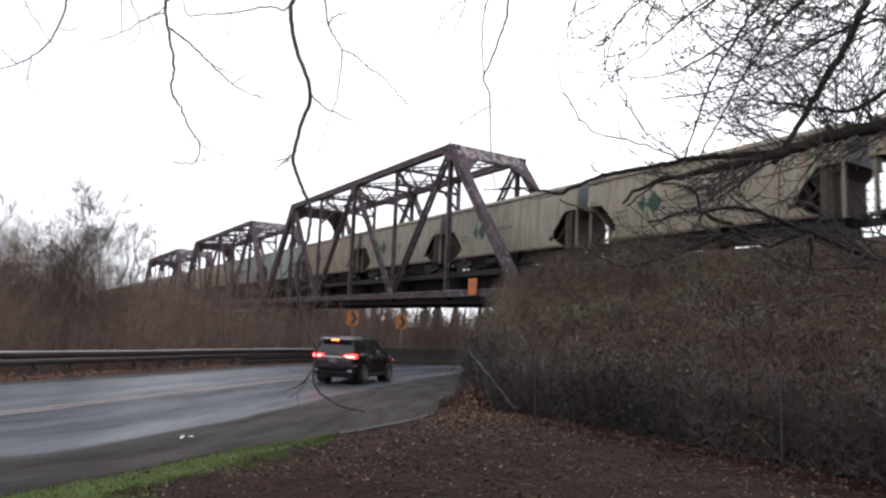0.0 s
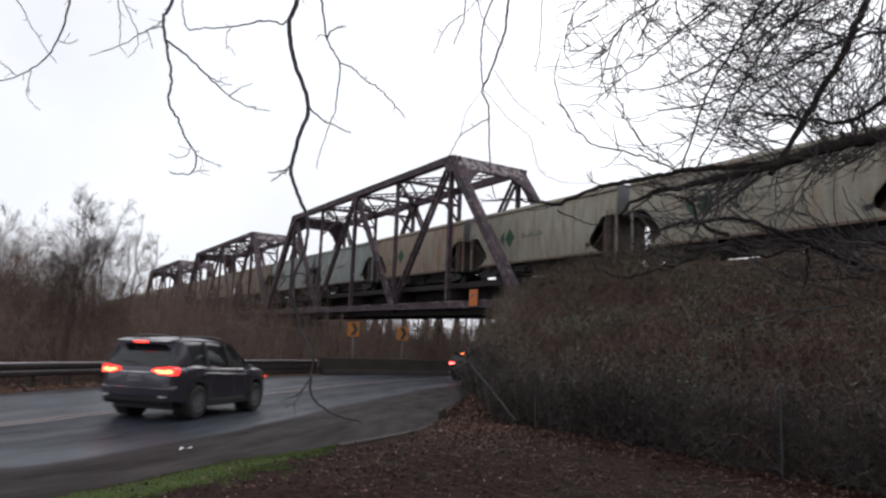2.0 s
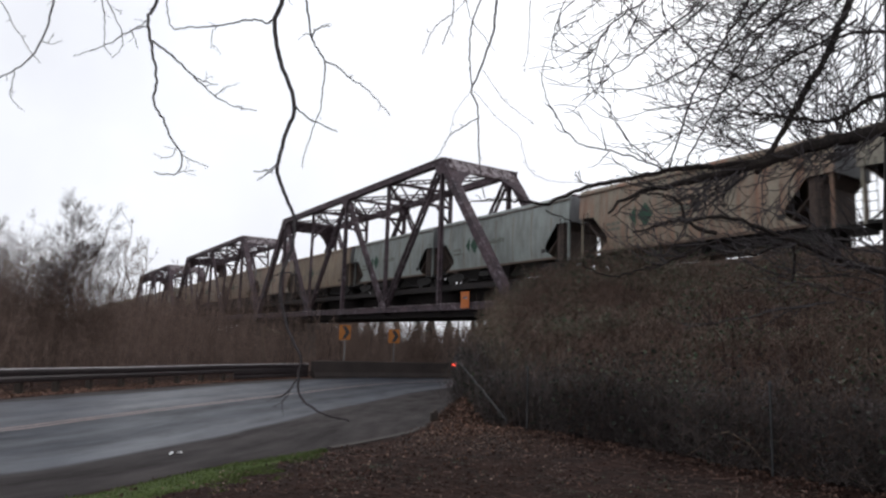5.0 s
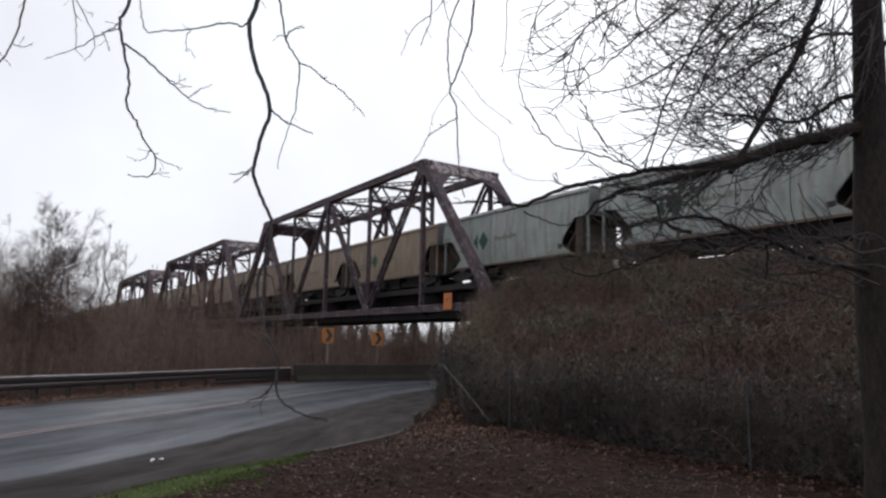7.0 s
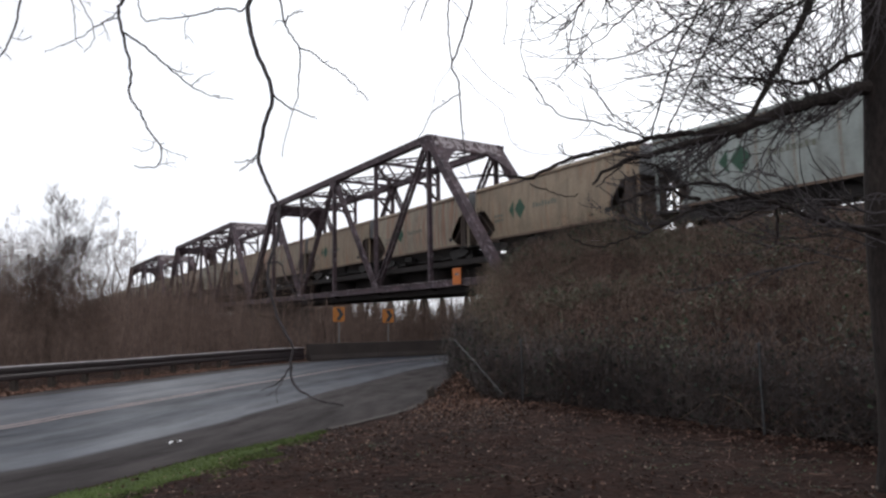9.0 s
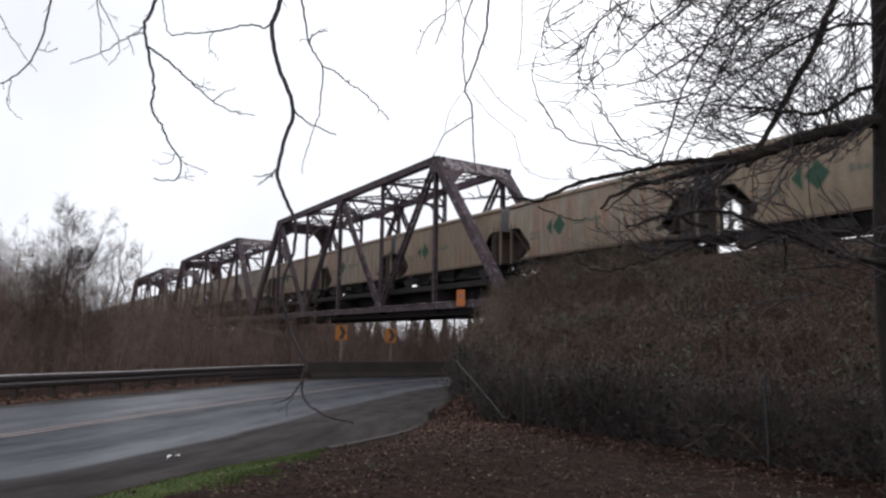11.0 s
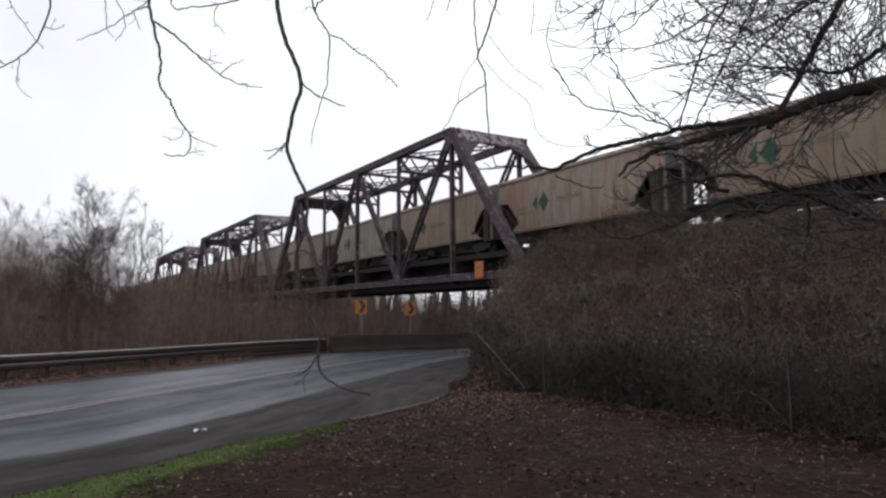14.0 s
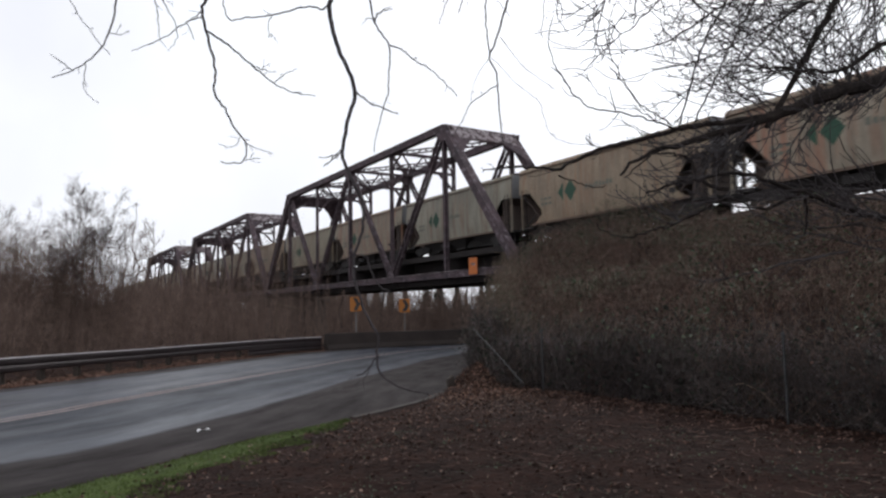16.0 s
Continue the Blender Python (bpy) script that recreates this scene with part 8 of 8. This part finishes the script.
    t = b + np.stack([np.cos(a), np.sin(a), rng.uniform(-0.02, 0.12, len(x))], 1) * rng.uniform(0.04, 0.28, len(x))[:, None]
    stuff("fallen_twigs", raw_mesh("fallen_twigs", *tubes(stems(rng, b, t, 4, 0.008), np.linspace(1, 0.5, 4)[None] * rng.uniform(0.002, 0.006, len(x))[:, None], 4), M["cane"]), "small sticks lying on the soil", "twigs")
    # soil clods
    n = 5200
    x, y = rng.uniform(-4, 8, n), rng.uniform(3.5, 12, n)
    ok = (beyond(NEAR_EDGE, x, y, 1) > 0.6) & (x * NR[0] + y * NR[1] < 8.8)
    x, y = x[ok], y[ok]
    z = ground_z(x, y)
    m = len(x)
    oct_v = np.array([[1, 0, 0], [0, 1, 0], [-1, 0, 0], [0, -1, 0], [0, 0, 0.7], [0, 0, -0.5]], float)
    oct_f = np.array([[0, 1, 4], [1, 2, 4], [2, 3, 4], [3, 0, 4], [1, 0, 5], [2, 1, 5], [3, 2, 5], [0, 3, 5]])
    V = np.stack([x, y, z], 1)[:, None] + oct_v[None] * (rng.uniform(0.006, 0.022, m)[:, None, None] * rng.uniform(0.7, 1.3, (m, 6, 1)))
    F = (np.arange(m)[:, None, None] * 6 + oct_f[None]).reshape(-1, 3)
    stuff("soil_clods", raw_mesh("soil_clods", V, F, M["soil"]), "crumbs and clods of damp soil", "soil")
    # a snapped post stub at the corner of the shoulder
    gz0 = float(ground_z(np.array([-0.02]), np.array([17.2]))[0])
    stub = thing("post_stub", "short snapped dark timber post at the road's edge", "post", at=pose(-0.02, 17.2, gz0, 4, -6, 20))
    part("post", Mesh().loft([[(a * 0.085 * f, b * 0.075 * f, z + 0.03 * a * k) for a, b in ((-1, -1), (1, -1), (1, 1), (-1, 1))] for z, f, k in ((-0.15, 1.0, 0), (0.2, 1.0, 0), (0.27, 0.9, 1), (0.285, 0.6, 1))]), M["wood"], stub)
    # two scraps of litter on the shoulder
    for j, (x, y, a) in enumerate(((-4.28, 11.29, 20), (-4.17, 11.34, -20))):
        zz = float(road_z(y))
        part_ = Mesh().loft([[(u, -0.032, 0.004 + 0.02 * math.sin(u * 40 + j)), (u, 0.032, 0.012 + 0.012 * math.cos(u * 50)), (u, 0.032, 0.018 + 0.012 * math.cos(u * 50)), (u, -0.032, 0.010 + 0.02 * math.sin(u * 40 + j))] for u in np.linspace(-0.034, 0.034, 6)])
        ob = part("litter", part_, M["litter"], at=pose(x, y, zz + 0.018, 0, 0, a))
        tagged(ob, "crumpled scrap of white litter on the road shoulder", "litter", "litter scraps")


# ---- what moves ----
SWAY = {
    "A": ((0, 0, 0), (3, 0.004, 0), (4, 0.006, 0.004), (6.5, -0.001, 0.006), (7, -0.001, 0.018), (7.5, 0.023, -0.003), (8.5, 0.013, -0.013), (9, 0.011, -0.011), (11.5, 0.056, -0.014), (12.5, 0.065, -0.004), (13.5, 0.036, -0.003), (14.5, 0.030, -0.020), (15, 0.050, -0.019), (15.5, 0.163, -0.022), (16, 0.209, -0.016)),
    "B": ((0, 0, 0), (2.5, -0.012, 0.004), (3, -0.007, 0), (4, 0.003, 0.004), (6.5, -0.032, 0.017), (7, -0.024, 0.024), (7.5, 0.005, 0.007), (8.5, 0.001, -0.002), (9, -0.005, -0.002), (11.5, 0.038, -0.013), (12.5, 0.042, 0), (13.5, 0.014, 0.007), (14.5, 0.013, -0.014), (15, 0.033, -0.015), (15.5, 0.142, -0.015), (16, 0.194, -0.007)),
    "G": ((0, 0, 0), (2.5, -0.012, 0.004), (3, -0.007, 0), (4, 0.003, 0.004), (6.5, -0.032, 0.017), (7, -0.024, 0.024), (7.5, 0.005, 0.007), (8.5, 0.001, -0.002), (9, -0.005, -0.002), (11.5, 0.038, -0.013), (12.5, 0.042, 0), (13.5, 0.014, 0.007), (14.5, 0.013, -0.014), (15, 0.033, -0.015), (15.5, 0.203, 0.003), (16, 0.271, 0.018)),
    "C": ((0, 0.01, 0), (2, 0.026, 0), (3, 0.026, 0), (4, 0.028, -0.003), (6.5, 0.059, 0.010), (7, 0.056, 0.020), (8, 0.057, 0.004), (9, 0.058, 0.007), (11.5, 0.067, -0.009), (12.5, 0.072, -0.003), (13.5, 0.063, -0.002), (14.5, 0.060, -0.011), (15, 0.050, 0.002), (15.5, 0.066, 0.015), (16, 0.072, 0.022)),
    "E": ((0, 0, 0), (3, 0.004, 0), (4, 0.004, 0.004), (6.5, -0.011, 0.014), (7, -0.011, 0.026), (7.5, 0.011, 0), (8.5, 0.002, -0.014), (9, -0.001, -0.013), (11.5, 0.054, -0.021), (12.5, 0.063, -0.004), (13.5, 0.034, 0.006), (14.5, 0.023, -0.019), (15, 0.050, -0.022), (15.5, 0.200, -0.031), (16, 0.265, -0.022)),
}


def motions():
    for car, s in TRAIN:
        walk(car, [(t, RAILWAY @ pose(s - 9.112 * t, 0, RAIL_Z)) for t in (0.0, 8.0, 16.0)])
    for car, wheels, way in CARS:
        ts, ds = [w[0] for w in way], [w[1] for w in way]
        walk(car, [(t, on_lane(np.interp(t, ts, ds))) for t in np.arange(0, 16.01, 0.25)])
        for hub, x, sy in wheels:
            walk(hub, [(t, pose(x * SUV_LONG, sy * 0.885 * SUV_WIDE, 0.375) @ pose(0, 0, 0, 0, math.degrees((np.interp(t, ts, ds) - ds[0]) / 0.375), 0) @ pose(0, 0, 0, 0, 0, 0 if sy > 0 else 180)) for t in np.arange(0, 16.01, 1 / 20)])
    for ob, kind in BRANCHES:
        rest = ob.matrix_basis.copy()
        walk(ob, [(t, Matrix.Translation((dx, 0, dz)) @ rest) for t, dx, dz in SWAY[kind]])


build_ground()
build_road()
build_guardrail()
build_barrier()
build_chevron(-6.30, 45.1, 1.975, 0.98, -6, "yellow chevron curve sign on a steel post")
build_chevron(-3.19, 48.0, 1.835, 0.97, -4, "yellow chevron curve sign standing behind the barrier")
build_bridge()
build_track()
build_train()
build_cars()
build_fence()
build_near_tree()
build_near_branches()
build_far_trees()
build_brush()
build_bridge_saplings()
build_back_woods()
build_brambles()
build_ground_cover()
motions()
